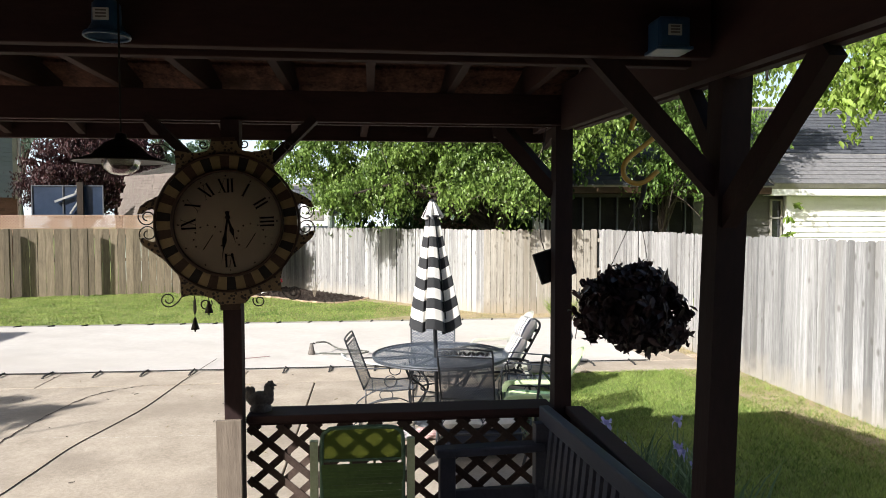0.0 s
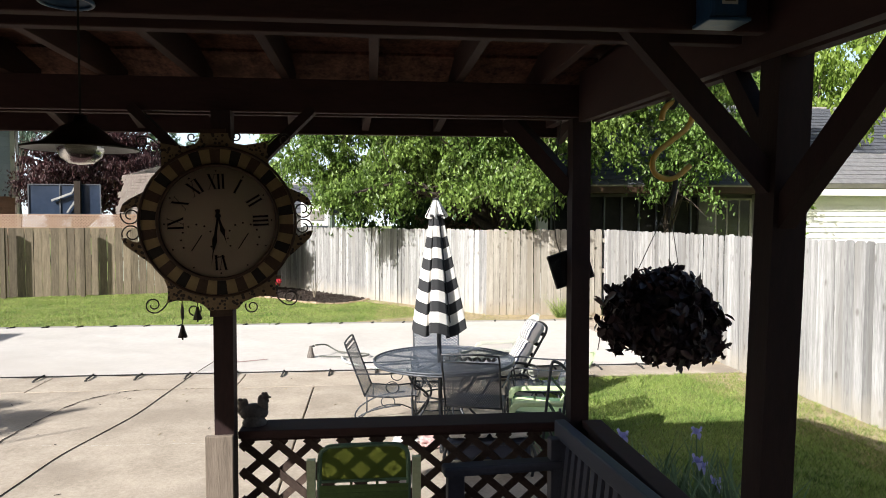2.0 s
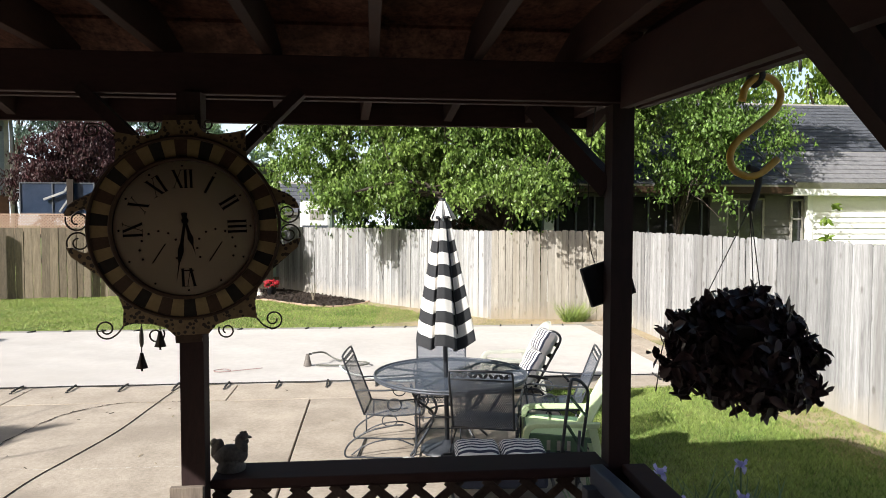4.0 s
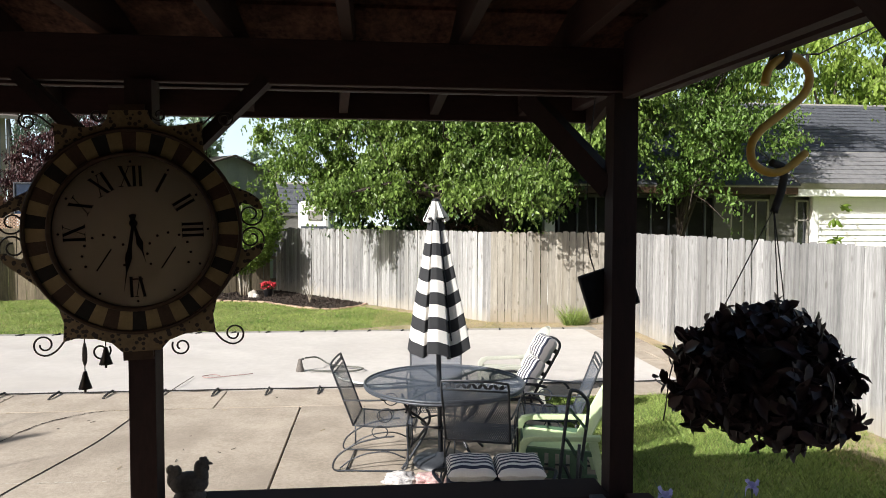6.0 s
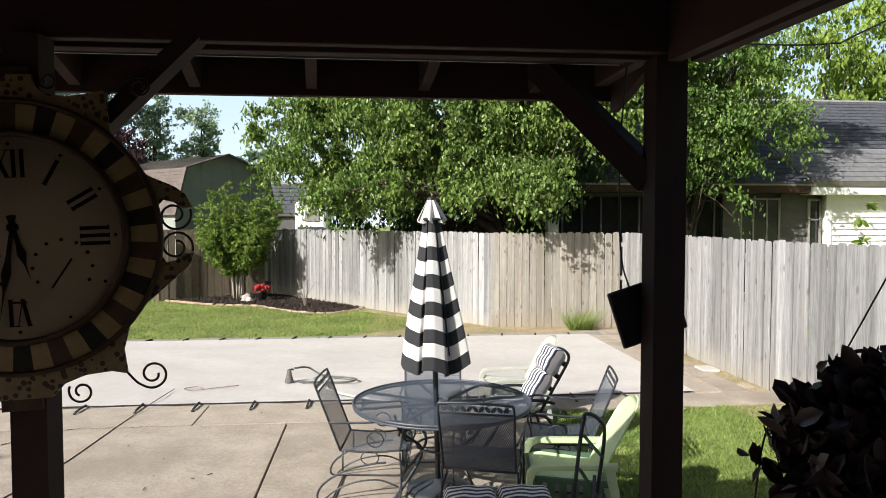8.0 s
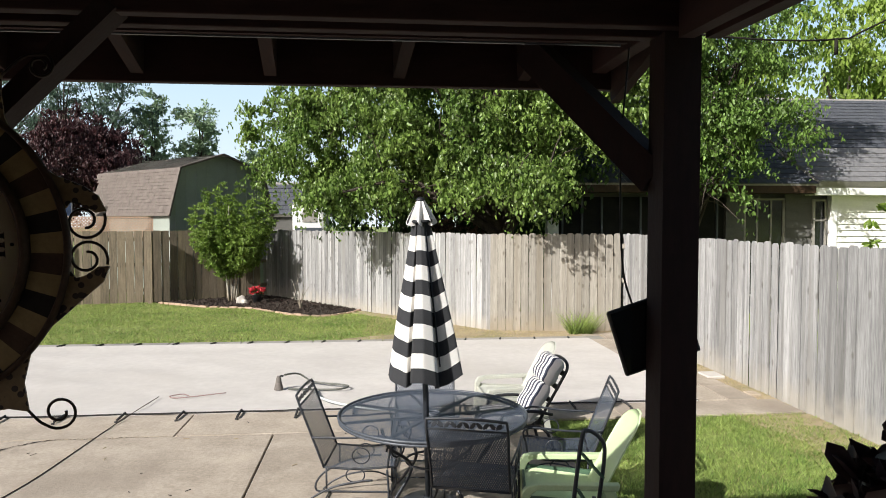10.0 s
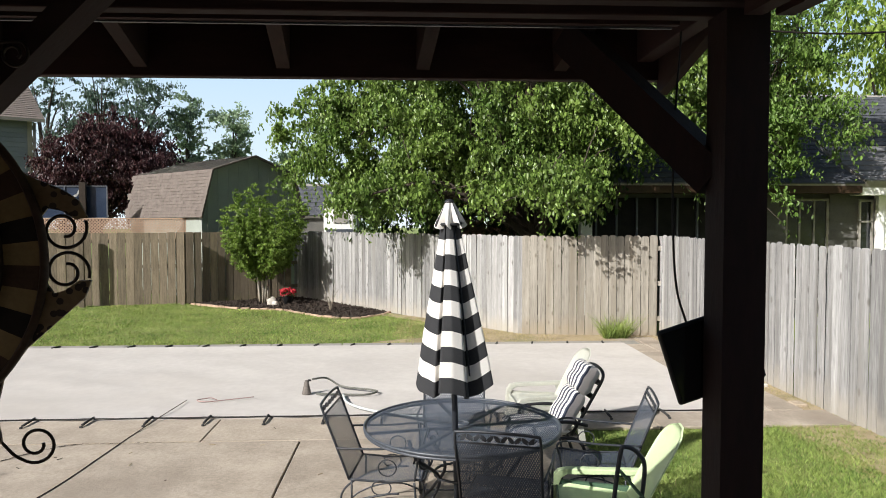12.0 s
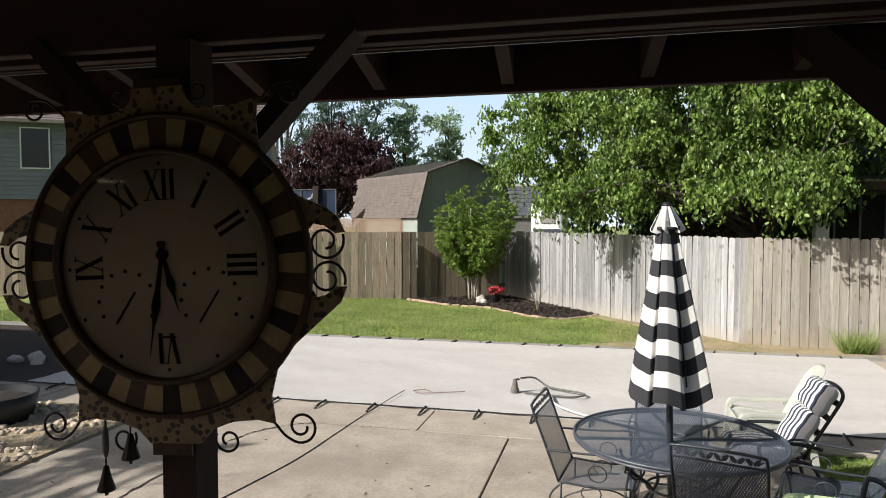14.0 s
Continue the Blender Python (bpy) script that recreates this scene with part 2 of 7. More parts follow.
STEEL = surf("dull_steel", (0.35, 0.36, 0.37), (0.5, 0.5, 0.5), 0.4, metal=0.9, fine=80, bump=0.1)
DARK_METAL = surf("dark_bronze_metal", (0.018, 0.014, 0.011), (0.045, 0.034, 0.026), 0.45, metal=0.6, scale=8, fine=60, bump=0.2)
GOLD = surf("ochre_yellow_painted_tin", (0.15, 0.105, 0.047), (0.23, 0.167, 0.075), 0.6, scale=12, fine=80, bump=0.2, c3=(0.16, 0.11, 0.04))
CREAM = surf("aged_cream_dial", (0.72, 0.64, 0.49), (0.80, 0.72, 0.565), 0.55, scale=3, fine=30, bump=0.03, c3=(0.52, 0.44, 0.34))
INK = surf("black_ink", (0.010, 0.009, 0.008), (0.022, 0.019, 0.016), 0.7, bump=0, spec=0.12)
BROWN_TIN = surf("brown_painted_tin", (0.03, 0.018, 0.011), (0.06, 0.035, 0.022), 0.5, scale=12, fine=80, bump=0.2, spec=0.2)
HOOK = surf("ochre_plastic_hook", (0.42, 0.24, 0.035), (0.55, 0.34, 0.06), 0.45, fine=60, bump=0.08)
BLUE = surf("blue_enamel", (0.014, 0.045, 0.10), (0.026, 0.075, 0.155), 0.4, scale=6, fine=60, bump=0.1)
PAPER = surf("off_white_paper", (0.42, 0.42, 0.40), (0.52, 0.52, 0.50), 0.8, bump=0)
WHITE_PAINT = surf("white_painted_siding", (0.72, 0.71, 0.68), (0.82, 0.81, 0.78), 0.6, scale=1.5, fine=30, bump=0.06, rnd=0.03)
TRIM = surf("white_trim_paint", (0.70, 0.70, 0.68), (0.80, 0.80, 0.78), 0.55, fine=30, bump=0.05)
# siding base is lowered to carry the shade the two-storey house stands in
BLUE_SIDING = surf("shade_toned_blue_siding", (0.15, 0.172, 0.197), (0.20, 0.222, 0.248), 0.6, scale=1.5, fine=30, bump=0.06, rnd=0.04)
# darkened for eave and tree shade on the house; also clads the outbuilding
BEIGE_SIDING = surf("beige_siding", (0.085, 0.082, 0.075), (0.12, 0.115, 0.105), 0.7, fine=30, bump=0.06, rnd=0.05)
GREEN_SIDING = surf("sage_green_shed_siding", (0.235, 0.262, 0.228), (0.31, 0.338, 0.298), 0.75, scale=2, fine=40, bump=0.15)
SHINGLE_BROWN = surf("brown_asphalt_shingles", (0.105, 0.086, 0.075), (0.175, 0.148, 0.13), 0.95, scale=6, fine=60, bump=0.6, rnd=0.15)
# paler shingle copy, for sunlight on the garage wing's roof
SHINGLE_LIT = surf("sunlit_grey_shingles", (0.13, 0.13, 0.135), (0.24, 0.235, 0.235), 0.95, scale=6, fine=60, bump=0.6, rnd=0.15)
# this copy is darkened for tree shade on the main roof
SHINGLE_GREY = surf("grey_asphalt_shingles", (0.052, 0.057, 0.068), (0.11, 0.116, 0.132), 0.95, scale=6, fine=60, bump=0.6, rnd=0.15)
DARK_GLASS = surf("dark_window_glass", (0.010, 0.012, 0.014), (0.02, 0.022, 0.026), 0.08, fine=3, bump=0.0, spec=0.8)
SCREEN = surf("dark_porch_screen", (0.012, 0.012, 0.012), (0.025, 0.024, 0.022), 0.8, fine=60, bump=0, spec=0.08)
RED = surf("red_petals", (0.50, 0.03, 0.05), (0.68, 0.07, 0.09), 0.6, bump=0, trans=0.3, rnd=0.25, island=True)
STONE = surf("pale_stone", (0.42, 0.39, 0.34), (0.58, 0.54, 0.48), 0.9, scale=8, fine=60, bump=0.5, rnd=0.2)
CLAY = surf("grey_brown_clay", (0.085, 0.075, 0.066), (0.17, 0.15, 0.132), 0.8, scale=18, fine=80, bump=0.4)
CORD = surf("dark_brown_cord", (0.045, 0.035, 0.028), (0.085, 0.066, 0.052), 0.7, fine=60, bump=0.1)
HOSE = surf("grey_green_hose", (0.07, 0.075, 0.062), (0.125, 0.125, 0.105), 0.6, fine=60, bump=0.1)
HOSE_PALE = surf("pale_grey_hose", (0.42, 0.46, 0.44), (0.55, 0.58, 0.56), 0.5, fine=60, bump=0.1)
GLASS = glass("clear_glass")
GLASS_RIBBED = glass("ribbed_glass", (0.55, 0.55, 0.47), 0.25)


# ---- mesh helpers ----
def mesh_of(name, bm, material, smooth=False):
    me = bpy.data.meshes.new(name)
    bm.normal_update()
    bm.to_mesh(me)
    bm.free()
    for m in material if isinstance(material, (list, tuple)) else (material,):
        me.materials.append(m)
    if smooth:
        me.polygons.foreach_set("use_smooth", [True] * len(me.polygons))
    return me


def thing(name, bm=None, material=None, label="", category="", group="", kind="", smooth=False, at=None):
    """A top-level thing: a mesh, or with no bm an Empty that parents its parts."""
    ob = new(name, mesh_of(name, bm, material, smooth) if bm else None)
    if not bm:
        ob.empty_display_size = 0.1
    if at:
        ob.matrix_basis = at
    return tagged(ob, label, category, group, kind)


def part(name, bm, material, parent, label="", smooth=False, at=None):
    ob = new(name, mesh_of(name, bm, material, smooth))
    ob.parent = parent
    if at:
        ob.matrix_basis = at
    return tagged(ob, label)


def shared(name, me, parent, at):
    ob = new(name, me)
    ob.parent = parent
    ob.matrix_basis = at
    return ob


def box(bm, x0, x1, y0, y1, z0, z1, bevel=0.0, m=None, index=0):
    vs = [bm.verts.new((x, y, z)) for x in (x0, x1) for y in (y0, y1) for z in (z0, z1)]
    fs = [bm.faces.new([vs[i] for i in q]) for q in ((0, 1, 3, 2), (4, 6, 7, 5), (0, 4, 5, 1), (2, 3, 7, 6), (0, 2, 6, 4), (1, 5, 7, 3))]
    for f in fs:
        f.material_index = index
    if bevel:
        es = list({e for f in fs for e in f.edges})
        r = bmesh.ops.bevel(bm, geom=es, offset=bevel, segments=2, profile=0.5, affect="EDGES")
        vs = list({v for f in r["faces"] for v in f.verts} | {v for v in vs if v.is_valid})
    if m:
        bmesh.ops.transform(bm, matrix=m, verts=[v for v in vs if v.is_valid])
    return bm


def abox(*a, **k):
    return box(bmesh.new(), *a, **k)


def tube(bm, points, r, n=8, closed=False, r_end=None, index=0):
    """A round bar along points, tapering from r to r_end."""
    P = [Vector(p) for p in points]
    k = len(P)
    rings = []
    side = None
    for i, p in enumerate(P):
        d = (P[(i + 1) % k] - P[i - 1]) if closed else P[min(i + 1, k - 1)] - P[max(i - 1, 0)]
        d = d.normalized() if d.length > 1e-9 else Vector((0, 0, 1))
        if side is None:
            side = d.cross(Vector((0, 0, 1)))
            if side.length < 1e-3:
                side = d.cross(Vector((1, 0, 0)))
        side = (side - d * side.dot(d)).normalized()
        up = d.cross(side)
        rad = r if r_end is None else r + (r_end - r) * i / max(1, k - 1)
        rings.append([bm.verts.new(p + (side * math.cos(2 * math.pi * j / n) + up * math.sin(2 * math.pi * j / n)) * rad) for j in range(n)])
    for i in range(k if closed else k - 1):
        a, b = rings[i], rings[(i + 1) % k]
        for j in range(n):
            f = bm.faces.new((a[j], a[(j + 1) % n], b[(j + 1) % n], b[j]))
            f.smooth, f.material_index = True, index
    if not closed:
        for ring, flip in ((rings[0], True), (rings[-1], False)):
            f = bm.faces.new(ring[::-1] if flip else ring)
            f.material_index = index
    return bm


def atube(*a, **k):
    return tube(bmesh.new(), *a, **k)


def lathe(bm, profile, n=24, at=(0, 0, 0), index=0):
    """Turns (radius, height) pairs round the upright axis."""
    rings = []
    for r, z in profile:
        rings.append([bm.verts.new((at[0] + r * math.cos(2 * math.pi * j / n), at[1] + r * math.sin(2 * math.pi * j / n), at[2] + z)) for j in range(n)]
                     if r > 1e-6 else [bm.verts.new((at[0], at[1], at[2] + z))])
    for a, b in zip(rings, rings[1:]):
        for j in range(n):
            k = (j + 1) % n
            vs = [a[j % len(a)], a[k % len(a)], b[k % len(b)], b[j % len(b)]]
            vs = [v for i, v in enumerate(vs) if v not in vs[:i]]
            if len(vs) > 2:
                f = bm.faces.new(vs)
                f.smooth, f.material_index = True, index
    return bm


def prism(bm, outline, z0, z1, m=None, index=0):
    """A flat outline in x, y raised from z0 to z1."""
    lo = [bm.verts.new((x, y, z0)) for x, y in outline]
    hi = [bm.verts.new((x, y, z1)) for x, y in outline]
    fs = [bm.faces.new(lo[::-1]), bm.faces.new(hi)]
    n = len(lo)
    for i in range(n):
        fs.append(bm.faces.new((lo[i], lo[(i + 1) % n], hi[(i + 1) % n], hi[i])))
    for f in fs:
        f.material_index = index
    if m:
        bmesh.ops.transform(bm, matrix=m, verts=lo + hi)
    return bm


def bar(bm, a, b, w, h, index=0, up=(0, 0, 1)):
    """A squared timber from a to b, w wide and h high."""
    a, b = Vector(a), Vector(b)
    d = (b - a).normalized()
    s = d.cross(Vector(up)).normalized()
    u = s.cross(d)
    vs = [bm.verts.new(p + s * (i * w / 2) + u * (j * h / 2)) for p in (a, b) for i, j in ((-1, -1), (1, -1), (1, 1), (-1, 1))]
    for q in ((0, 1, 2, 3), (7, 6, 5, 4), (0, 4, 5, 1), (1, 5, 6, 2), (2, 6, 7, 3), (3, 7, 4, 0)):
        bm.faces.new([vs[i] for i in q]).material_index = index
    return bm


def abar(*a, **k):
    return bar(bmesh.new(), *a, **k)


def bez(points, n=24):
    """A smooth line through points."""
    P = [Vector(p) for p in points]
    P = [P[0] * 2 - P[1]] + P + [P[-1] * 2 - P[-2]]
    out = []
    for i in range(1, len(P) - 2):
        for k in range(n):
            t = k / n
            a, b, c, d = P[i - 1:i + 3]
            out.append(0.5 * ((2 * b) + (c - a) * t + (2 * a - 5 * b + 4 * c - d) * t * t + (3 * b - a - 3 * c + d) * t ** 3))
    out.append(P[-2])
    return out


def spiral(c, r0, r1, a0, a1, n=26, plane="xz"):
    """Points of a spiral round c in the clock's plane, from radius r0 at angle a0 to r1 at a1 (degrees)."""
    out = []
    for i in range(n + 1):
        t = i / n
        r, a = r0 + (r1 - r0) * t, radians(a0 + (a1 - a0) * t)
        out.append((c[0] + r * math.cos(a), c[1], c[2] + r * math.sin(a)))
    return out


def leaves_mesh(name, centres, normals, size, material, rng, droop=0.4, narrow=0.55, fold=0.25, stiff=1.0):
    """Many folded pointed-oval leaves, each of four triangles, as one mesh."""
    n = len(centres)
    axis = rng.normal(size=(n, 3)) * stiff
    axis[:, 2] -= droop * 1.5
    axis /= np.linalg.norm(axis, axis=1)[:, None]
    nor = normals + rng.normal(size=(n, 3)) * 0.8
    side = np.cross(axis, nor)
    side /= np.linalg.norm(side, axis=1)[:, None] + 1e-9
    up = np.cross(side, axis)
    L = size * rng.uniform(0.6, 1.25, n)[:, None]
    V = np.empty((n, 6, 3))
    V[:, 0] = centres - axis * L * 0.5
    V[:, 3] = centres + axis * L * 0.5 - up * L * fold * 0.35
    for k, s in ((1, 1), (5, -1)):
        V[:, k] = centres - axis * L * 0.26 + side * s * L * narrow * 0.42 + up * L * fold * 0.35
    for k, s in ((2, 1), (4, -1)):
        V[:, k] = centres + axis * L * 0.12 + side * s * L * narrow * 0.44 + up * L * fold * 0.35
    me = bpy.data.meshes.new(name)
    me.vertices.add(n * 6)
    me.vertices.foreach_set("co", V.reshape(-1))
    idx = (np.arange(n)[:, None] * 6 + np.array([0, 1, 2, 0, 2, 3, 0, 3, 4, 0, 4, 5])[None]).reshape(-1)
    me.loops.add(n * 12)
    me.loops.foreach_set("vertex_index", idx)
    me.polygons.add(n * 4)
    me.polygons.foreach_set("loop_start", np.arange(n * 4) * 3)
    me.update(calc_edges=True)
    me.validate()
    me.materials.append(material)
    return me


def crown_points(rng, lobes, clumps, per, spread, shell=0.55):
    """Leaf places in clumps over the outer part of several lobes (centre, radii)."""
    C, Nn = [], []
    vol = np.array([l[1][0] * l[1][1] * l[1][2] for l in lobes]) ** 0.67
    pick = rng.choice(len(lobes), clumps, p=vol / vol.sum())
    for k in pick:
        c, r = np.array(lobes[k][0]), np.array(lobes[k][1])
        d = rng.normal(size=3)
        d /= np.linalg.norm(d)
        rad = (shell + (1 - shell) * rng.random() ** 0.6) * rng.uniform(0.85, 1.1)
        p = c + d * r * rad
        q = p + rng.normal(size=(per, 3)) * spread * np.array([1, 1, 0.6])
        C.append(q)
        Nn.append(np.tile(d + np.array([0, 0, 0.6]), (per, 1)))
    return np.concatenate(C), np.concatenate(Nn)


def branchlets(rng, lobes, count, per, length, inner=0.45, droop=0.55, bunch=6):
    """Leaf places along thin drooping branchlets, bunched on boughs in the lobes (centre, radii); also each branchlet's ends."""
    vol = np.array([l[1][0] * l[1][1] * l[1][2] for l in lobes]) ** 0.67
    vol = np.maximum(vol, vol.max() * 0.09)
    knots = max(3, count // bunch)
    pick = rng.choice(len(lobes), knots, p=vol / vol.sum())
    c, r = np.array([l[0] for l in lobes])[pick], np.array([l[1] for l in lobes])[pick]
    out = rng.normal(size=(knots, 3))
    out /= np.linalg.norm(out, axis=1)[:, None]
    near = c + out * r * rng.uniform(inner, 1.0, (knots, 1))
    k = np.sort(rng.integers(0, knots, count))
    rng.shuffle(k)
    d = out[k] * 0.55 + rng.normal(size=(count, 3)) * 0.6
    d /= np.linalg.norm(d, axis=1)[:, None]
    p = near[k] + d * rng.uniform(0, 0.35, (count, 1)) * length
    go = d * np.array([1, 1, 0.35]) + rng.normal(size=(count, 3)) * 0.35
    go /= np.linalg.norm(go, axis=1)[:, None]
    L = length * rng.uniform(0.5, 1.35, (count, 1))
    s = np.tile(np.linspace(0.05, 1.0, per), (count, 1)) + rng.uniform(-0.04, 0.04, (count, per))
    q = p[:, None] + go[:, None] * (L * s)[:, :, None]
    q[:, :, 2] -= droop * L * s ** 2
    side = rng.normal(size=(count, per, 3)) * 0.055 * (L / 0.5)[:, :, None]
    return (q + side).reshape(-1, 3), np.repeat(d + np.array([0, 0, 0.5]), per, axis=0), q[:, 0], q[:, per // 2], q[:, -1]


def tree(name, base, trunk_r, trunk_h, lobes, count, per, length, size, leaf, label, seed, bark=BARK, limbs=9, inner=0.45, droop=0.55, narrow=0.55, hang=1.0, twigs=0, bunch=6):
    """A tapered trunk, limbs out to each lobe of the crown and drooping leafy branchlets."""
    rng = np.random.default_rng(seed)
    t = thing(name, label=label, category="tree")
    bm = bmesh.new()
    b = Vector(base)
    top = b + Vector((rng.normal() * 0.15, rng.normal() * 0.15, trunk_h))
    tube(bm, [b + (top - b) * k / 5 + Vector((rng.normal() * 0.03, rng.normal() * 0.03, 0)) for k in range(6)], trunk_r, 10, r_end=trunk_r * 0.7)
    for i in range(limbs):
        c, r = lobes[i % len(lobes)]
        e = Vector(c) + Vector([float(rng.uniform(-0.5, 0.5) * x) for x in r])
        mid = top.lerp(e, 0.5) + Vector((0, 0, 0.25 * (e - top).length * float(rng.uniform(0.2, 0.6))))
        pts = bez([top - Vector((0, 0, float(rng.uniform(0, 0.3)) * trunk_h)), mid, e], 6)
        tube(bm, pts, trunk_r * 0.42, 6, r_end=0.015)
        for _ in range(3):
            q = pts[int(rng.integers(4, len(pts)))]
            w = q + Vector([float(x) for x in rng.normal(size=3)]) * 0.5
            tube(bm, [q, q.lerp(w, 0.5) + Vector((0, 0, 0.08)), w], 0.02, 5, r_end=0.006)
    C, Nn, A, M, Z = branchlets(rng, lobes, count, per, length, inner, droop, bunch)
    for k in range(min(twigs, count)):
        tube(bm, [Vector(A[k]), Vector(M[k]), Vector(Z[k])], 0.009, 3, r_end=0.003)
    part("trunk", bm, bark, t, smooth=True)
    ob = new("crown", leaves_mesh("crown", C, Nn, size, leaf, rng, hang, narrow, stiff=0.55))
    ob.parent = t
    return t

# ---- ground, patio and pool cover ----
bm = bmesh.new()
bmesh.ops.create_grid(bm, x_segments=2, y_segments=2, size=900)
bmesh.ops.translate(bm, verts=bm.verts, vec=(0, 300, -0.03))
thing("ground", bm, LAWN, "wide green lawn reaching to the horizon", "lawn", kind="structure")

patio = thing("pavement", label="aged tan concrete patio slabs with dark open joints", category="patio", kind="structure")
bm = abox(-12, 2.0, -6, 9.1, -0.12, -0.022)
box(bm, -14, 4.95, 9.1, 9.64, -0.12, -0.022)
part("joint_bed", bm, MULCH, patio, "dark soil in the slab joints")
XS, YS = (-12.0, -9.6, -6.65, -4.72, -0.72, 2.0), (-6.0, -2.3, 1.3, 5.0, 8.87)
for i in range(5):
    for j in range(4):
        x0, x1, y0, y1 = XS[i] + 0.009, XS[i + 1] - 0.009, YS[j] + (0.006 if j < 3 and i != 3 else 0.002), YS[j + 1] - 0.004
        part("slab", abox(x0, x1, y0, y1, -0.09, random.uniform(-0.002, 0.002), 0.006), CONCRETE, patio)
APRON = (-14.0, -11.4, -9.0, -6.5, -4.1, -1.67, 0.75, 2.9, 4.95)
for x0, x1 in zip(APRON, APRON[1:]):
    part("slab", abox(x0 + 0.006, x1 - 0.006, 8.88 if x1 < 2.5 else 9.1, 9.64, -0.09, 0.001 + random.uniform(-0.002, 0.002), 0.006), CONCRETE, patio)


def crack(pts, w, mat, label, seed):
    """A ragged thin line of soil or grit lying in the concrete."""
    rng = random.Random(seed)
    bm = bmesh.new()
    prev = None
    for p in bez([(x, y, 0.0045) for x, y in pts], 14):
        k = w * rng.uniform(0.15, 1.3)
        p = p + Vector((rng.uniform(-0.012, 0.012), rng.uniform(-0.012, 0.012), 0))
        cur = (bm.verts.new(p + Vector((-k, k * 0.4, 0))), bm.verts.new(p + Vector((k, -k * 0.4, 0))))
        if prev:
            bm.faces.new((prev[0], prev[1], cur[1], cur[0]))
        prev = cur
    part("crack", bm, mat, patio, label)


crack([(-3.5, 5.6), (-3.45, 6.4), (-3.42, 6.73), (-3.39, 7.62), (-3.26, 8.38), (-2.91, 8.8), (-2.53, 8.86), (-2.1, 8.86)], 0.011, MULCH, "dark curved crack across the slab", 1)
crack([(-3.1, 6.83), (-2.6, 6.76), (-2.23, 6.75), (-1.8, 6.74), (-1.39, 6.71)], 0.008, STONE, "pale grit in a hairline seam", 2)
crack([(-4.0, 8.82), (-3.2, 8.86), (-2.6, 8.84), (-2.0, 8.87), (-1.0, 8.86)], 0.008, DRY, "grit along the apron joint", 3)
litter = random.Random(31)
for k in range(46):
    x, y, a, ln = litter.uniform(-4.6, 0.2), litter.uniform(5.0, 9.5), litter.uniform(0, 3.14), litter.uniform(0.015, 0.06)
    bm = abar((x, y, 0.006), (x + math.cos(a) * ln, y + math.sin(a) * ln, 0.008), 0.006, 0.004)
    part("twig", bm, MULCH if k % 3 else DRY, patio, "dry twig litter")

deck = thing("pavement_far", label="dark grey weathered concrete coping round the covered pool", category="coping", kind="structure")
x = -14.0
while x < 4.3:
    part("coping_stone", abox(x + 0.006, min(x + 1.2, 4.3) - 0.006, 13.82, 14.16, -0.09, 0.004, 0.012), COPING, deck)
    x += 1.2
for k in range(7):
    y = 9.66 + k * 0.7
    for c in range(2):
        part("paver", abox(4.02 + c * 0.36, 4.37 + c * 0.36, y + 0.01, y + 0.69, -0.09, random.uniform(-0.01, 0.004), 0.01), CONCRETE, deck)


def pool_cover():
    rng = np.random.default_rng(5)
    bm = bmesh.new()
    nx, ny = 110, 44
    x0, x1, y0, y1 = -7.25, 4.0, 9.66, 13.84
    g = []
    for j in range(ny + 1):
        row = []
        for i in range(nx + 1):
            x, y = x0 + (x1 - x0) * i / nx, y0 + (y1 - y0) * j / ny
            if j == 0 and i < nx:
                y -= 0.02 * abs(math.sin((x + 0.57) / 0.61 * math.pi))
            e = min(1.0, (y - y0) * 3, (y1 - y) * 3, (x1 - x) * 3)
            h = 0.012 + 0.018 * e * noise.noise((x * 1.1, y * 2.2, 0)) + 0.010 * e * noise.noise((x * 4 + y * 3, y * 2 - x, 4)) - 0.014 * e
            row.append(bm.verts.new((x, y, max(0.006, h + 0.012))))
        g.append(row)
    for j in range(ny):
        for i in range(nx):
            bm.faces.new((g[j][i], g[j][i + 1], g[j + 1][i + 1], g[j + 1][i]))
    t = thing("pool_cover", label="beige mesh safety cover stretched flat over a pool", category="pool cover")
    part("sheet", bm, COVER, t, smooth=True)
    bm = bmesh.new()
    tube(bm, [(x0 + 0.4 * k, y0 - 0.02 * abs(math.sin((x0 + 0.4 * k + 0.57) / 0.61 * math.pi)), 0.018) for k in range(29)], 0.006, 6)
    part("hem", bm, RUBBER, t, "dark edge cord")
    bm = abox(x0, x1, y0 - 0.005, y1, -0.08, 0.003)
    part("underlay", bm, COVER, t)
    for k in range(-7, 24):
        x = -0.57 - 0.61 * k
        if x > 3.9 or x < -7.2:
            continue
        bm = bmesh.new()
        sway = 0.012 * math.sin(k * 3)
        tube(bm, [(x, 9.67, 0.026), (x + sway, 9.54, 0.026), (x + sway, 9.42, 0.02)], 0.013, 8)
        lathe(bm, [(0.0, 0.02), (0.016, 0.016), (0.018, 0.001)], 10, (x + sway, 9.39, 0))
        part("spring", bm, RUBBER, t, "black rubber spring sleeve with anchor")
        bm = bmesh.new()
        tube(bm, [(x - 0.06, 13.82, 0.026), (x - 0.02, 14.02, 0.02)], 0.016, 6)
        part("spring", bm, RUBBER, t, "black rubber spring sleeve with anchor")


pool_cover()

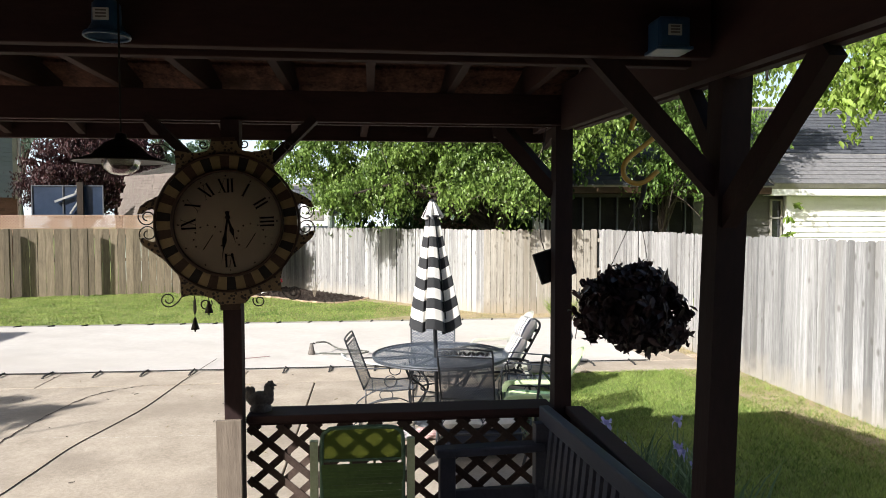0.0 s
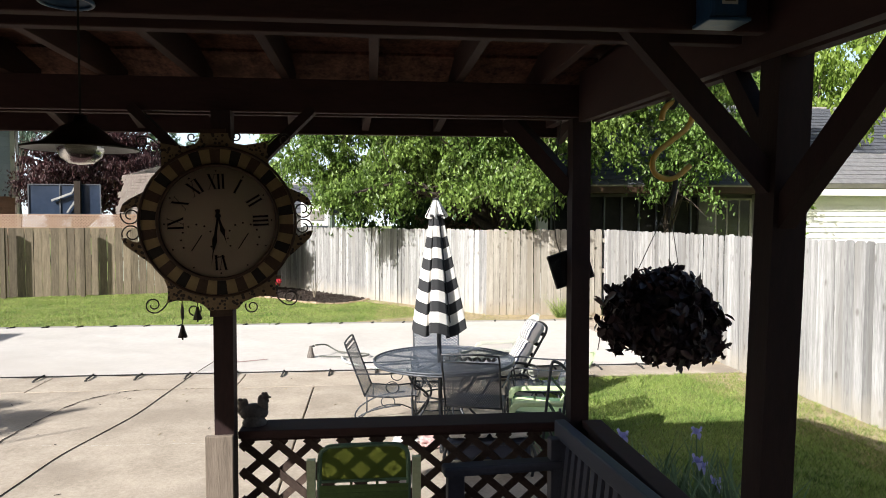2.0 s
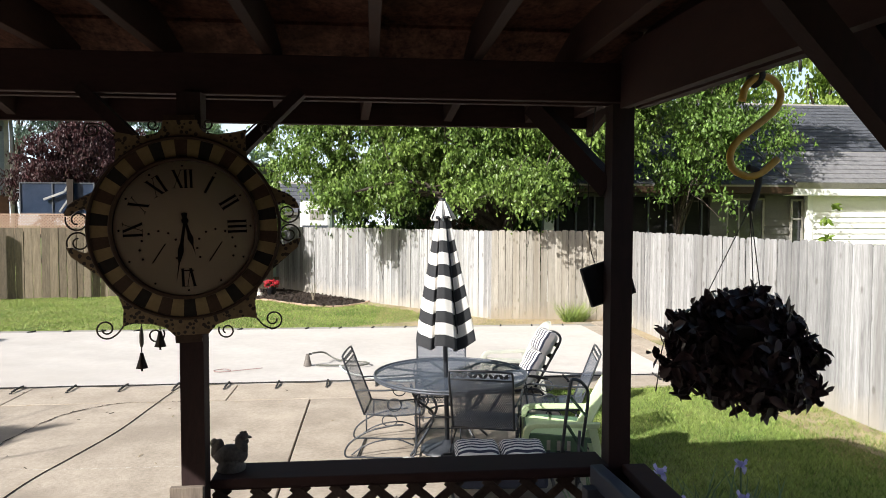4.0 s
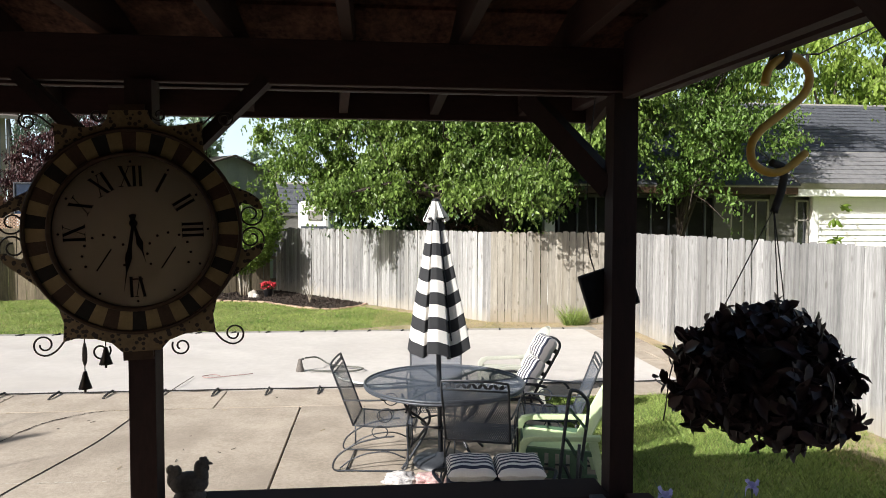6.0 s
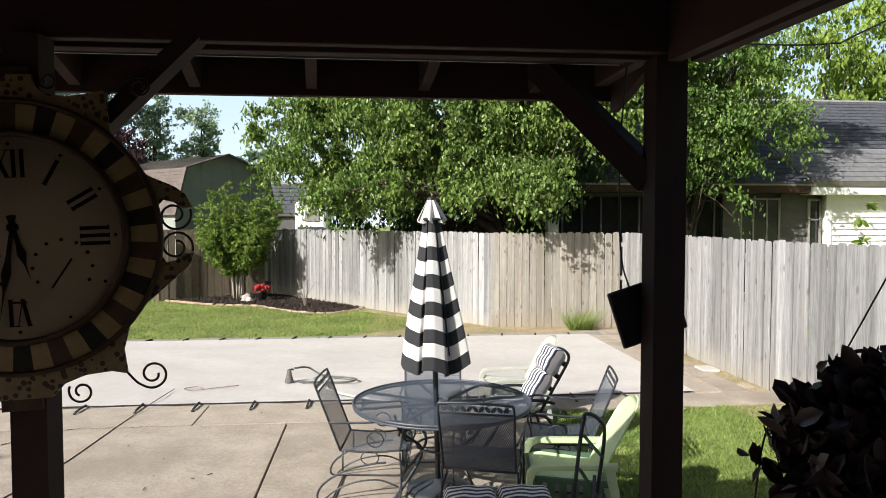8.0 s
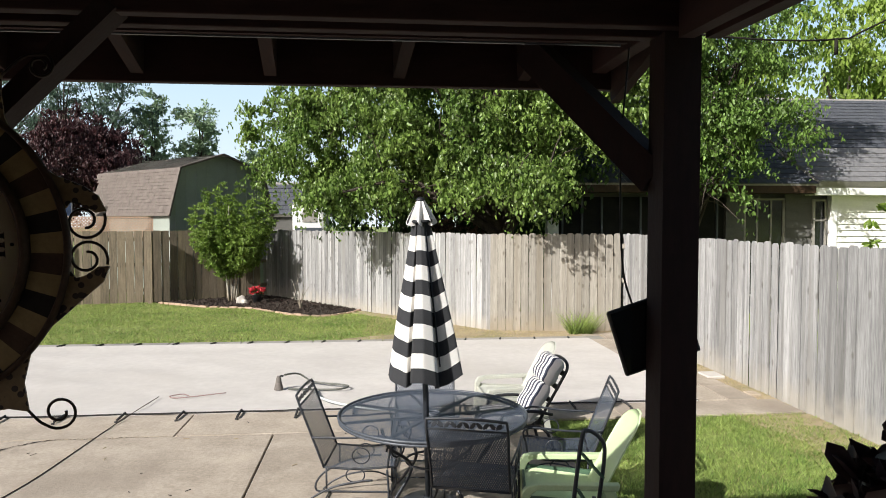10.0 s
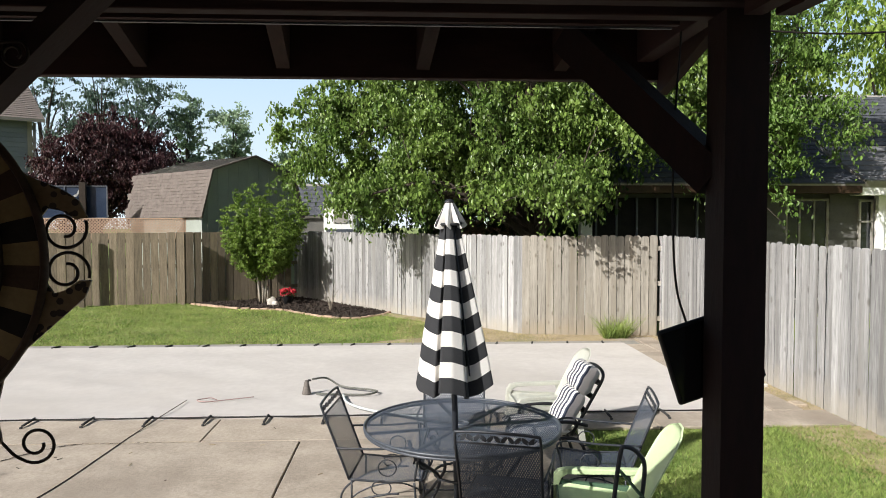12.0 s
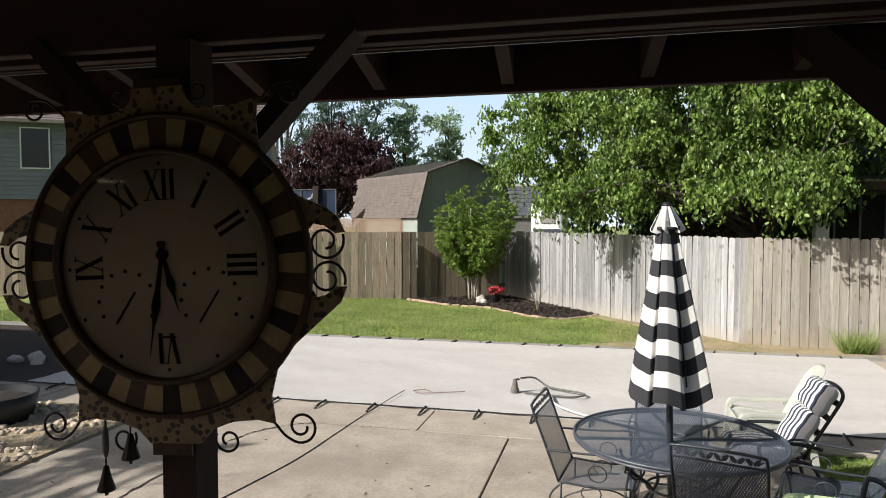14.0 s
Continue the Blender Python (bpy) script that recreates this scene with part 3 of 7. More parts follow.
# bare strip along the far fences
bm = bmesh.new()
prism(bm, [(-0.3, 14.35), (0.6, 14.2), (2.0, 14.2), (4.76, 14.17), (4.76, 9.66), (4.98, 9.66), (4.98, 14.72), (2.45, 15.03), (0.7, 17.3), (-0.5, 18.6), (-0.5, 18.1), (0.9, 16.6), (1.3, 15.0), (0.2, 14.6)], -0.05, -0.012)
thing("bare_ground", bm, DRY, "bare dry tan earth along the fence foot", "ground", kind="structure")
bm = bmesh.new()
prism(bm, [(4.1, 9.08), (4.35, 8.3), (4.3, 7.4), (4.5, 6.2), (4.45, 4.5), (4.98, 4.5), (4.98, 9.08)], -0.05, -0.016)
thing("bare_ground", bm, DRY, "dry worn earth strip beside the grey fence", "ground", kind="structure")

# the dark mulch colour also carries the shade on this ground
bm = bmesh.new()
prism(bm, [(-15.0, 9.66), (-7.3, 9.66), (-7.3, 13.8), (-15.0, 13.8)], -0.06, -0.006)
thing("mulch_bed", bm, MULCH, "dark shaded mulch bed beside the pool", "mulch bed", kind="structure")

# ---- fences ----
def picket_mesh(name, w, h, th, mat, ear=0.028, flat=False):
    bm = bmesh.new()
    pts = [(-w / 2, 0), (w / 2, 0), (w / 2, h - (0 if flat else ear)), (w / 2 - (0.001 if flat else ear), h), (-w / 2 + (0.001 if flat else ear), h), (-w / 2, h - (0 if flat else ear))]
    prism(bm, pts, 0, th)
    bmesh.ops.rotate(bm, verts=bm.verts, cent=(0, 0, 0), matrix=Matrix.Rotation(math.pi / 2, 3, "X"))
    return mesh_of(name, bm, mat)


def fence(name, a, b, w, h, mats, label, gap=0.005, flat=False, seed=1, front_posts=(), twist=0.08):
    """Upright boards from a to b, their faces to the yard; a is at the left as seen from the yard."""
    rng = random.Random(seed)
    f = thing(name, label=label, category="fence")
    a, b = Vector((*a, 0)), Vector((*b, 0))
    d = (b - a).normalized()
    yaw = math.atan2(d.y, d.x)
    n = int((b - a).length / (w + gap))
    kinds = [picket_mesh("picket", w * k, h, 0.017, m, flat=flat) for m in mats for k in (1.0, 0.97)]
    for i in range(n):
        p = a + d * (w + gap) * (i + 0.5) + Vector((-d.y, d.x, 0)) * rng.uniform(0, 0.015)
        m = Matrix.LocRotScale(p + Vector((0, 0, -0.03 + rng.uniform(-0.012, 0.012))), Euler((rng.uniform(-0.003, 0.003), rng.uniform(-0.005, 0.005), yaw + rng.uniform(-twist, twist))), None)
        shared("picket", rng.choice(kinds), f, m)
    back = Vector((-d.y, d.x, 0))
    for z in (0.3, 0.95, 1.6):
        part("rail", abar(a + back * 0.035 + Vector((0, 0, z)), b + back * 0.035 + Vector((0, 0, z)), 0.035, 0.088), mats[0], f)
    k = 0.0
    while k < (b - a).length:
        p = a + d * k + back * 0.1
        part("post", abar(p + Vector((0, 0, -0.1)), p + Vector((0, 0, h - 0.12)), 0.088, 0.088, up=(1, 0.1, 0)), mats[0], f)
        k += 2.44
    for p in front_posts:
        p = Vector((*p, 0))
        bm = abar(p + Vector((0, 0, -0.1)), p + Vector((0, 0, h - 0.02)), 0.13, 0.11, up=tuple(d))
        part("gate_post", bm, mats[0], f, "squared post standing proud of the boards")
    return f


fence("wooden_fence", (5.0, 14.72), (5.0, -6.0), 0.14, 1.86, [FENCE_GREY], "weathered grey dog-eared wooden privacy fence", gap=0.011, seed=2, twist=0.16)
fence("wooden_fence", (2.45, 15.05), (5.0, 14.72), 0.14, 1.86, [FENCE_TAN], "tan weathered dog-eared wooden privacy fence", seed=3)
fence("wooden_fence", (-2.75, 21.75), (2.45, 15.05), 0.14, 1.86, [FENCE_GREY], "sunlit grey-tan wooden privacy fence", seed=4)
fence("wooden_fence", (-21.0, 17.4), (-5.4, 20.45), 0.19, 1.84, [FENCE_BROWN], "brown flat-topped wooden fence with proud posts", gap=0.008, flat=True, seed=5,
      front_posts=[(-5.42, 20.22), (-7.7, 19.72), (-9.55, 19.4)])
fence("wooden_fence", (-5.4, 20.45), (-2.75, 21.75), 0.19, 1.84, [FENCE_BROWN], "brown flat-topped wooden fence behind the bush", gap=0.008, flat=True, seed=6)

cp = thing("fence_posts", label="square grey corner posts of the fence", category="fence post", kind="structure")
for (x, y), m in (((2.45, 15.10), FENCE_GREY), ((5.04, 14.78), FENCE_GREY), ((-2.78, 21.85), FENCE_GREY), ((-5.4, 20.53), FENCE_BROWN)):
    part("corner_post", abox(x - 0.07, x + 0.07, y - 0.05, y + 0.06, -0.05, 1.82, 0.006), m, cp)

# ---- the gazebo ----
PX1, PX2, PY, P3Y = -0.69, 1.02, 3.66, 2.02
BEAM_Z0, BEAM_Z1 = 2.545, 2.70
gaz = thing("gazebo", label="dark brown stained open timber gazebo with flat eaves", category="gazebo")


def post(a, b, w=0.092):
    part("post", abar(a, b, w, w, up=(0, 1, 0)), GAZEBO, gaz)


post((PX1, 3.575, 0.0), (PX1, 3.575, BEAM_Z0), 0.088)
post((PX2, PY, 0.0), (PX2, PY, BEAM_Z0))
post((1.011, P3Y, 0.0), (1.085, P3Y, BEAM_Z0))
post((-2.25, 3.63, 0.0), (-2.25, 3.63, BEAM_Z0))
post((1.03, -2.6, 0.0), (1.03, -2.6, BEAM_Z0))
post((-2.25, -2.6, 0.0), (-2.25, -2.6, BEAM_Z0))
# side board widened in tan to stand for the sunlit foot of the post
part("stud", abox(-0.772, -0.647, 3.503, 3.529, 0.0, 1.055, 0.004), STUD_LIT, gaz, "tan side board widened to stand for the post's sunlit face")
for y0, y1, z0 in ((3.572, 3.612, BEAM_Z0), (3.67, 3.71, BEAM_Z0)):
    part("beam", abox(-2.38, 1.09, y0, y1, z0, BEAM_Z1, 0.004), GAZEBO_LONG, gaz)
part("beam", abox(-2.3, 0.975, 1.93, 1.97, 2.515, 2.70, 0.004), GAZEBO_LONG, gaz)
part("beam", abox(-2.3, 0.975, 2.05, 2.09, 2.515, 2.70, 0.004), GAZEBO_LONG, gaz)
part("beam", abox(-2.38, 1.09, -2.65, -2.55, BEAM_Z0, BEAM_Z1, 0.004), GAZEBO_LONG, gaz)
# the paired side beams slope down towards the house, fitted to the camera's view
for x in (1.009, 1.074):
    part("beam", abar((x, -2.55, 2.436), (x, 3.57, 2.638), 0.038, 0.236), GAZEBO_LONG, gaz)
# unseen left beam, set low to limit the sunlight on the clock's post
part("beam", abox(-2.27, -2.232, -2.55, 3.57, 2.41, 2.698, 0.004), GAZEBO_LONG, gaz)
part("beam", abox(1.0, 1.05, 3.715, 4.26, 2.58, 2.69, 0.004), GAZEBO_LONG, gaz)


def brace(a, b, w=0.09, h=0.09):
    part("brace", abar(a, b, w, h), GAZEBO, gaz)


brace((1.0, 3.70, 2.20), (0.75, 4.06, 2.60), 0.07, 0.085)
brace((PX1 + 0.04, 3.60, 2.195), (PX1 + 0.41, 3.60, 2.565), 0.075, 0.042)
brace((PX1 - 0.04, 3.60, 2.195), (PX1 - 0.41, 3.60, 2.565), 0.075, 0.042)
brace((1.045, P3Y, 2.14), (0.645, P3Y - 0.005, 2.56), 0.045, 0.062)
brace((1.06, P3Y + 0.02, 2.235), (1.06, P3Y + 0.24, 2.50), 0.045, 0.06)
brace((1.062, P3Y - 0.02, 2.05), (1.06, P3Y - 0.50, 2.452), 0.045, 0.072)
for k in range(-5, 4):
    x = 0.002 + 0.406 * k
    if x > 0.97:
        continue
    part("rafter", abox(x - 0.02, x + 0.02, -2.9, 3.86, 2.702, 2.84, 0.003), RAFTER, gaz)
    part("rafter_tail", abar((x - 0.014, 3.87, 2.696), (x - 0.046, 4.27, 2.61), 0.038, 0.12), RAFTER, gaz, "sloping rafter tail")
part("fascia", abox(-2.44, 1.12, 4.272, 4.31, 2.53, 2.69, 0.004), GAZEBO_LONG, gaz, "dark fascia board")
part("eave_board", abox(-2.4, 0.98, 3.88, 3.90, 2.585, 2.70), GAZEBO_LONG, gaz)
part("barge_board", abar((1.085, 4.29, 2.55), (1.085, 3.7, 2.70), 0.03, 0.13), RAFTER, gaz, "worn brown barge board")
# thin strip added in place of the bright line along the beam's far edge
part("bright_line_strip", abox(-2.4, 0.97, 3.902, 3.91, 2.581, 2.588), IRON_GREY, gaz, "thin grey strip for the bright line under the eave")
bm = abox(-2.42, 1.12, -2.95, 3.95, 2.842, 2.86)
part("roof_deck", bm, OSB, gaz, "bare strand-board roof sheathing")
bm = bmesh.new()
for y0, z0, y1, z1 in ((-3.1, 2.7, 0.6, 3.5), (0.6, 3.5, 4.34, 2.71)):
    vs = [bm.verts.new(p) for p in ((-2.44, y0, z0), (1.15, y0, z0), (1.15, y1, z1), (-2.44, y1, z1))]
    ws = [bm.verts.new((v.co.x, v.co.y, v.co.z + 0.03)) for v in vs]
    bm.faces.new(vs[::-1])
    bm.faces.new(ws)
    for i in range(4):
        bm.faces.new((vs[i], vs[(i + 1) % 4], ws[(i + 1) % 4], ws[i]))
part("roof", bm, SHINGLE_BROWN, gaz, "brown shingled low gable roof")
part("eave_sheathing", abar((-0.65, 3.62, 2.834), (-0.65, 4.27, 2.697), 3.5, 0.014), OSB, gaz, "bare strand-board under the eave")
for x in (1.10, -2.43):
    bm = bmesh.new()
    vs = [bm.verts.new((x, y, z)) for y, z in ((-3.0, 2.70), (4.2, 2.70), (0.6, 3.48))]
    bm.faces.new(vs)
    ws = [bm.verts.new((x + 0.02, v.co.y, v.co.z)) for v in vs]
    bm.faces.new(ws[::-1])
    part("gable_board", bm, GAZEBO_LONG, gaz)
# front rail and lattice
part("rail", abox(PX1 + 0.05, PX2 - 0.05, 3.585, 3.775, 1.012, 1.05, 0.006), GAZEBO_LONG, gaz, "dark flat handrail")
part("rail_board", abox(PX1 + 0.05, PX2 - 0.05, 3.645, 3.683, 0.983, 1.010, 0.004), GAZEBO_LONG, gaz)
part("rail_board", abox(PX1 + 0.05, PX2 - 0.05, 3.645, 3.683, 0.10, 0.19, 0.004), GAZEBO_LONG, gaz)
x0, x1, z0, z1 = PX1 + 0.05, PX2 - 0.05, 0.19, 0.983
S, G, MID = 0.158, 1.15, 0.887
for sgn, y in ((1, 3.672), (-1, 3.662)):
    for k in range(-14, 16):
        bx = 0.093 + k * S
        ends = [(bx + sgn * G * (z - MID), z) for z in (z0, z1)]
        (xa, za), (xb, zb) = ends if sgn > 0 else ends[::-1]
        ta, tb = max(0, (x0 - xa) / (xb - xa)), min(1, (x1 - xa) / (xb - xa))
        if tb - ta > 0.03:
            A, B = ((xa + (xb - xa) * f, y, za + (zb - za) * f) for f in (ta, tb))
            part("lattice_slat", abar(A, B, 0.008, 0.036, up=(0, 0, 1)), GAZEBO_LIT, gaz)
part("rail", abox(1.03, 1.13, 2.07, 3.61, 1.012, 1.05, 0.006), GAZEBO_LONG, gaz, "dark flat side handrail")
part("rail_board", abox(1.06, 1.098, 2.07, 3.61, 0.86, 1.010, 0.004), GAZEBO_LONG, gaz)
part("rail_board", abox(1.06, 1.098, 2.07, 3.61, 0.10, 0.19, 0.004), GAZEBO_LONG, gaz)
for k in range(15):
    part("baluster", abox(1.065, 1.093, 2.12 + k * 0.1, 2.155 + k * 0.1, 0.19, 0.86), GAZEBO, gaz)
fl = thing("floor", label="dark worn gazebo floor boards", category="floor", kind="structure")
for k in range(25):
    part("floor_board", abox(-2.45 + k * 0.14, -2.315 + k * 0.14, -2.6, 3.58, 0.004, 0.03, 0.003), GAZEBO_LONG, fl)

# unseen wall, added to cut light from behind and darken the dial's reflection
thing("wall_back", abox(-24, 6, -5.4, -5.1, -0.1, 2.8), BRICK, "unseen plain brick wall, added to darken the gazebo from behind", "wall", kind="structure")

# own house along the yard's side, outside the view; inferred from its shadow on the cover
oh = thing("house", label="unseen low brick house, placed for its shadow on the pool cover", category="house")
part("wall", abox(-20, -10.4, -6.0, 9.8, -0.1, 3.1), BRICK, oh)
bm = bmesh.new()
vs = [bm.verts.new(p) for p in ((-20.5, -6.5, 3.12), (-9.9, -6.5, 3.12), (-9.9, 10.3, 3.12), (-20.5, 10.3, 3.12), (-15.2, -1.2, 4.7), (-15.2, 5.0, 4.7))]
for q in ((3, 2, 1, 0), (0, 1, 4), (1, 2, 5, 4), (2, 3, 5), (3, 0, 4, 5)):
    bm.faces.new([vs[i] for i in q])
part("roof", bm, SHINGLE_BROWN, oh, "brown hipped shingle roof")


# far haze of the sky over the yards
hz_mat = bpy.data.materials.new("hazy_sky")
hz_mat.use_nodes = True
HN, HL = hz_mat.node_tree.nodes, hz_mat.node_tree.links
HN.remove(HN["Principled BSDF"])
tc, sp, mr, mx, em = (HN.new("ShaderNode" + k) for k in ("TexCoord", "SeparateXYZ", "MapRange", "Mix", "Emission"))
mr.inputs["From Min"].default_value, mr.inputs["From Max"].default_value = 0.0, 75.0
mx.data_type = "RGBA"
mx.inputs[6].default_value, mx.inputs[7].default_value = (0.62, 0.70, 0.74, 1), (0.30, 0.48, 0.68, 1)
HL.new(tc.outputs["Object"], sp.inputs[0])
HL.new(sp.outputs["Z"], mr.inputs["Value"])
HL.new(mr.outputs[0], mx.inputs[0])
HL.new(mx.outputs[2], em.inputs["Color"])
HL.new(em.outputs[0], HN["Material Output"].inputs["Surface"])
bm = bmesh.new()
rows = [[bm.verts.new((220 * math.sin(radians(a)), 220 * math.cos(radians(a)), z)) for a in range(-80, 66, 5)] for z in (-8.0, 30.0, 90.0)]
for p, q in zip(rows, rows[1:]):
    for k in range(len(p) - 1):
        bm.faces.new((p[k], q[k], q[k + 1], p[k + 1]))
thing("backdrop", bm, hz_mat, "pale hazy blue sky in the distance", "sky", kind="structure")


# ---- neighbouring buildings ----
def window(parent, x0, x1, z0, z1, y, mull=1, name="window", trim=COPING):
    fw = 0.05
    w = part(name, abox(x0, x1, y - 0.03, y + 0.02, z0, z0 + fw), trim, parent)
    for bx in ((x0, x1, z1 - fw, z1), (x0, x0 + fw, z0 + fw, z1 - fw), (x1 - fw, x1, z0 + fw, z1 - fw)):
        part("window_frame", abox(bx[0], bx[1], y - 0.03, y + 0.02, bx[2], bx[3]), trim, w)
    for k in range(mull):
        xm = x0 + (x1 - x0) * (k + 1) / (mull + 1)
        part("mullion", abox(xm - 0.018, xm + 0.018, y - 0.025, y + 0.02, z0 + fw, z1 - fw), trim, w)
    part("pane", abox(x0 + fw, x1 - fw, y + 0.0, y + 0.012, z0 + fw, z1 - fw), DARK_GLASS, w)
    return w


def siding(parent, x0, x1, y, z0, z1, mat, step=0.2, name="siding_board"):
    z = z0
    me = {}
    while z < z1 - 0.02:
        h = min(step, z1 - z)
        bm = bmesh.new()
        vs = [bm.verts.new(p) for p in ((x0, y - 0.045, 0), (x1, y - 0.045, 0), (x1, y - 0.008, h), (x0, y - 0.008, h), (x0, y + 0.02, 0), (x1, y + 0.02, 0), (x1, y + 0.02, h), (x0, y + 0.02, h))]
        for q in ((0, 1, 2, 3), (5, 4, 7, 6), (1, 0, 4, 5), (3, 2, 6, 7), (0, 3, 7, 4), (2, 1, 5, 6)):
            bm.faces.new([vs[i] for i in q])
        part(name, bm, mat, parent, at=pose(0, 0, z))
        z += step


def shingle_roof(parent, x0, x1, y0, z0, y1, z1, mat, course=0.28, tile=0.9):
    """A sloping roof of overlapping shingle courses from the eave (y0, z0) to the ridge (y1, z1)."""
    L = math.hypot(y1 - y0, z1 - z0)
    ang = math.atan2(z1 - z0, y1 - y0)
    n = int(L / course)
    m = pose(0, y0, z0) @ Matrix.Rotation(ang, 4, "X")
    bm = bmesh.new()
    rng = random.Random(int(x0 * 7) + 3)
    for k in range(n):
        x = x0 - rng.random() * tile
        while x < x1:
            a, b = max(x0, x), min(x1, x + tile)
            if b - a > 0.02:
                s = rng.uniform(0, 0.006)
                vs = [bm.verts.new(p) for p in ((a, k * course, 0.022 + s), (b - 0.008, k * course, 0.022 + s), (b - 0.008, (k + 1.1) * course, 0.004), (a, (k + 1.1) * course, 0.004), (a, k * course, 0), (b - 0.008, k * course, 0))]
                bm.faces.new(vs[:4])
                bm.faces.new((vs[4], vs[5], vs[1], vs[0]))
            x += tile
    part("roof_shingles", bm, mat, parent, at=m)
    part("roof_deck", abox(x0, x1, 0, L, -0.12, -0.002), COPING, parent, at=m)


# house beyond the grey fence, with its garage wing
hs = thing("house", label="single-storey house with grey roof, white garage and screened porch", category="house")
siding(hs, 10.90, 19.0, 17.3, -0.1, 2.72, WHITE_PAINT, 0.14)
part("wall", abox(10.90, 19.0, 17.32, 17.5, -0.1, 2.75), WHITE_PAINT, hs)
part("corner_trim", abox(10.84, 10.98, 17.24, 17.30, -0.1, 2.72), TRIM, hs)
part("fascia", abox(10.2, 19.4, 16.9, 16.94, 2.66, 2.88, 0.004), TRIM, hs, "white eave fascia")
part("soffit", abox(10.2, 19.4, 16.94, 17.28, 2.66, 2.68), TRIM, hs)
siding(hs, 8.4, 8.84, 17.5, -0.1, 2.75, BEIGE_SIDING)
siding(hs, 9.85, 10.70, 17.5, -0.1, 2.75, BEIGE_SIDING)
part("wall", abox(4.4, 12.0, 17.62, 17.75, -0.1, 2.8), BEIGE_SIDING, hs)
window(hs, 8.84, 9.85, 0.3, 2.6, 17.52, 2)
window(hs, 10.50, 10.84, 1.35, 2.58, 17.44, 0)
part("sash_bar", abox(10.5, 10.84, 17.41, 17.45, 2.06, 2.10), COPING, hs)
shingle_roof(hs, 4.0, 19.6, 16.86, 2.9, 22.5, 5.85, SHINGLE_GREY)
shingle_roof(hs, 10.25, 19.6, 16.82, 2.955, 18.65, 3.912, SHINGLE_LIT)
# porch fascia, soffit and studs are coloured dark for the tree's shade
part("fascia", abox(4.0, 10.2, 16.86, 16.9, 2.70, 2.86, 0.004), BROWN_TIN, hs, "porch fascia, dark brown for tree shade")
part("soffit", abox(4.0, 10.2, 16.9, 17.5, 2.70, 2.72), BROWN_TIN, hs)
part("porch_screen", abox(4.4, 8.4, 17.58, 17.6, 0.0, 2.62), SCREEN, hs, "dark porch screen")
for k in range(9):
    part("porch_stud", abox(4.5 + k * 0.46, 4.54 + k * 0.46, 17.5, 17.56, 0.0, 2.62), IRON_GREY, hs)
part("porch_column", abox(4.1, 4.35, 17.2, 17.45, 0.0, 2.70, 0.01), TRIM, hs, "white porch column")

# gambrel shed
shed = thing("shed", label="sage green gambrel shed with brown shingle roof", category="shed", at=pose(-4.1, 22.4, 0, 0, 0, 47))
W2, H1, H2, H3 = 1.62, 2.2, 3.5, 3.95
GAM = [(-W2, 0), (W2, 0), (W2, H1 + 0.1), (W2 * 0.84, H2), (0, H3), (-W2 * 0.84, H2), (-W2, H1 + 0.1)]
bm = bmesh.new()
prism(bm, GAM, -4.0, 0.0)
bmesh.ops.rotate(bm, verts=bm.verts, cent=(0, 0, 0), matrix=Matrix.Rotation(math.pi / 2, 3, "X"))
part("wall", bm, GREEN_SIDING, shed)
for k in range(9):
    x = -W2 + 0.33 * k + 0.18
    top = H3 - (H3 - H2) * abs(x) / (W2 * 0.84) if abs(x) < W2 * 0.84 else H2 - (H2 - H1) * (abs(x) - W2 * 0.84) / (W2 * 0.16)
    part("batten", abox(x - 0.012, x + 0.012, -0.012, 0.0, 0, top - 0.06), GREEN_SIDING, shed)


def gambrel_roof(sgn):
    for (xa, za), (xb, zb) in (((W2 + 0.1, H1), (W2 * 0.84, H2)), ((W2 * 0.84, H2), (0.0, H3))):
        L = math.hypot(xb - xa, zb - za)
        n = max(3, round(L / 0.095))
        bm = bmesh.new()
        rng = random.Random(4)
        for k in range(n):
            t0, t1 = k / n, (k + 1.08) / n
            y = -0.12
            while y < 4.1:
                w = rng.uniform(0.22, 0.34)
                o = 0.02 + rng.uniform(0, 0.009)
                nx, nz = (zb - za) / L, -(xb - xa) / L
                p = [(xa + (xb - xa) * t0 + nx * o, y, za + (zb - za) * t0 + nz * o), (xa + (xb - xa) * t0 + nx * o, y + w - 0.008, za + (zb - za) * t0 + nz * o),
                     (xa + (xb - xa) * t1 + nx * 0.01, y + w - 0.008, za + (zb - za) * t1 + nz * 0.01), (xa + (xb - xa) * t1 + nx * 0.01, y, za + (zb - za) * t1 + nz * 0.01)]
                vs = [bm.verts.new((sgn * q[0], q[1], q[2])) for q in p]
                bm.faces.new(vs if sgn < 0 else vs[::-1])
                y += w
        part("roof_shingles", bm, SHINGLE_BROWN, shed)
        bm = abar((sgn * xa, -0.13, za), (sgn * xb, -0.13, zb), 0.05, 0.10, up=(0, 1, 0))
        part("rake_board", bm, SHINGLE_BROWN, shed, "brown rake trim")


gambrel_roof(1), gambrel_roof(-1)
# two-storey house far left
h2 = thing("house", label="two-storey house with pale blue siding over red brick", category="house", at=pose(-15.75, 33.0, 0, 0, 0, 35))
part("wall", abox(-24, 0, 0.02, 0.3, 3.05, 6.4), BLUE_SIDING, h2)
part("wall", abox(-0.28, 0.0, 0.31, 9.0, -0.1, 6.4), BLUE_SIDING, h2)
siding(h2, -24, 0, 0.0, 3.05, 6.4, BLUE_SIDING, 0.2)
part("corner_trim", abox(-0.16, 0.02, -0.07, 0.0, 3.0, 6.4), COPING, h2)
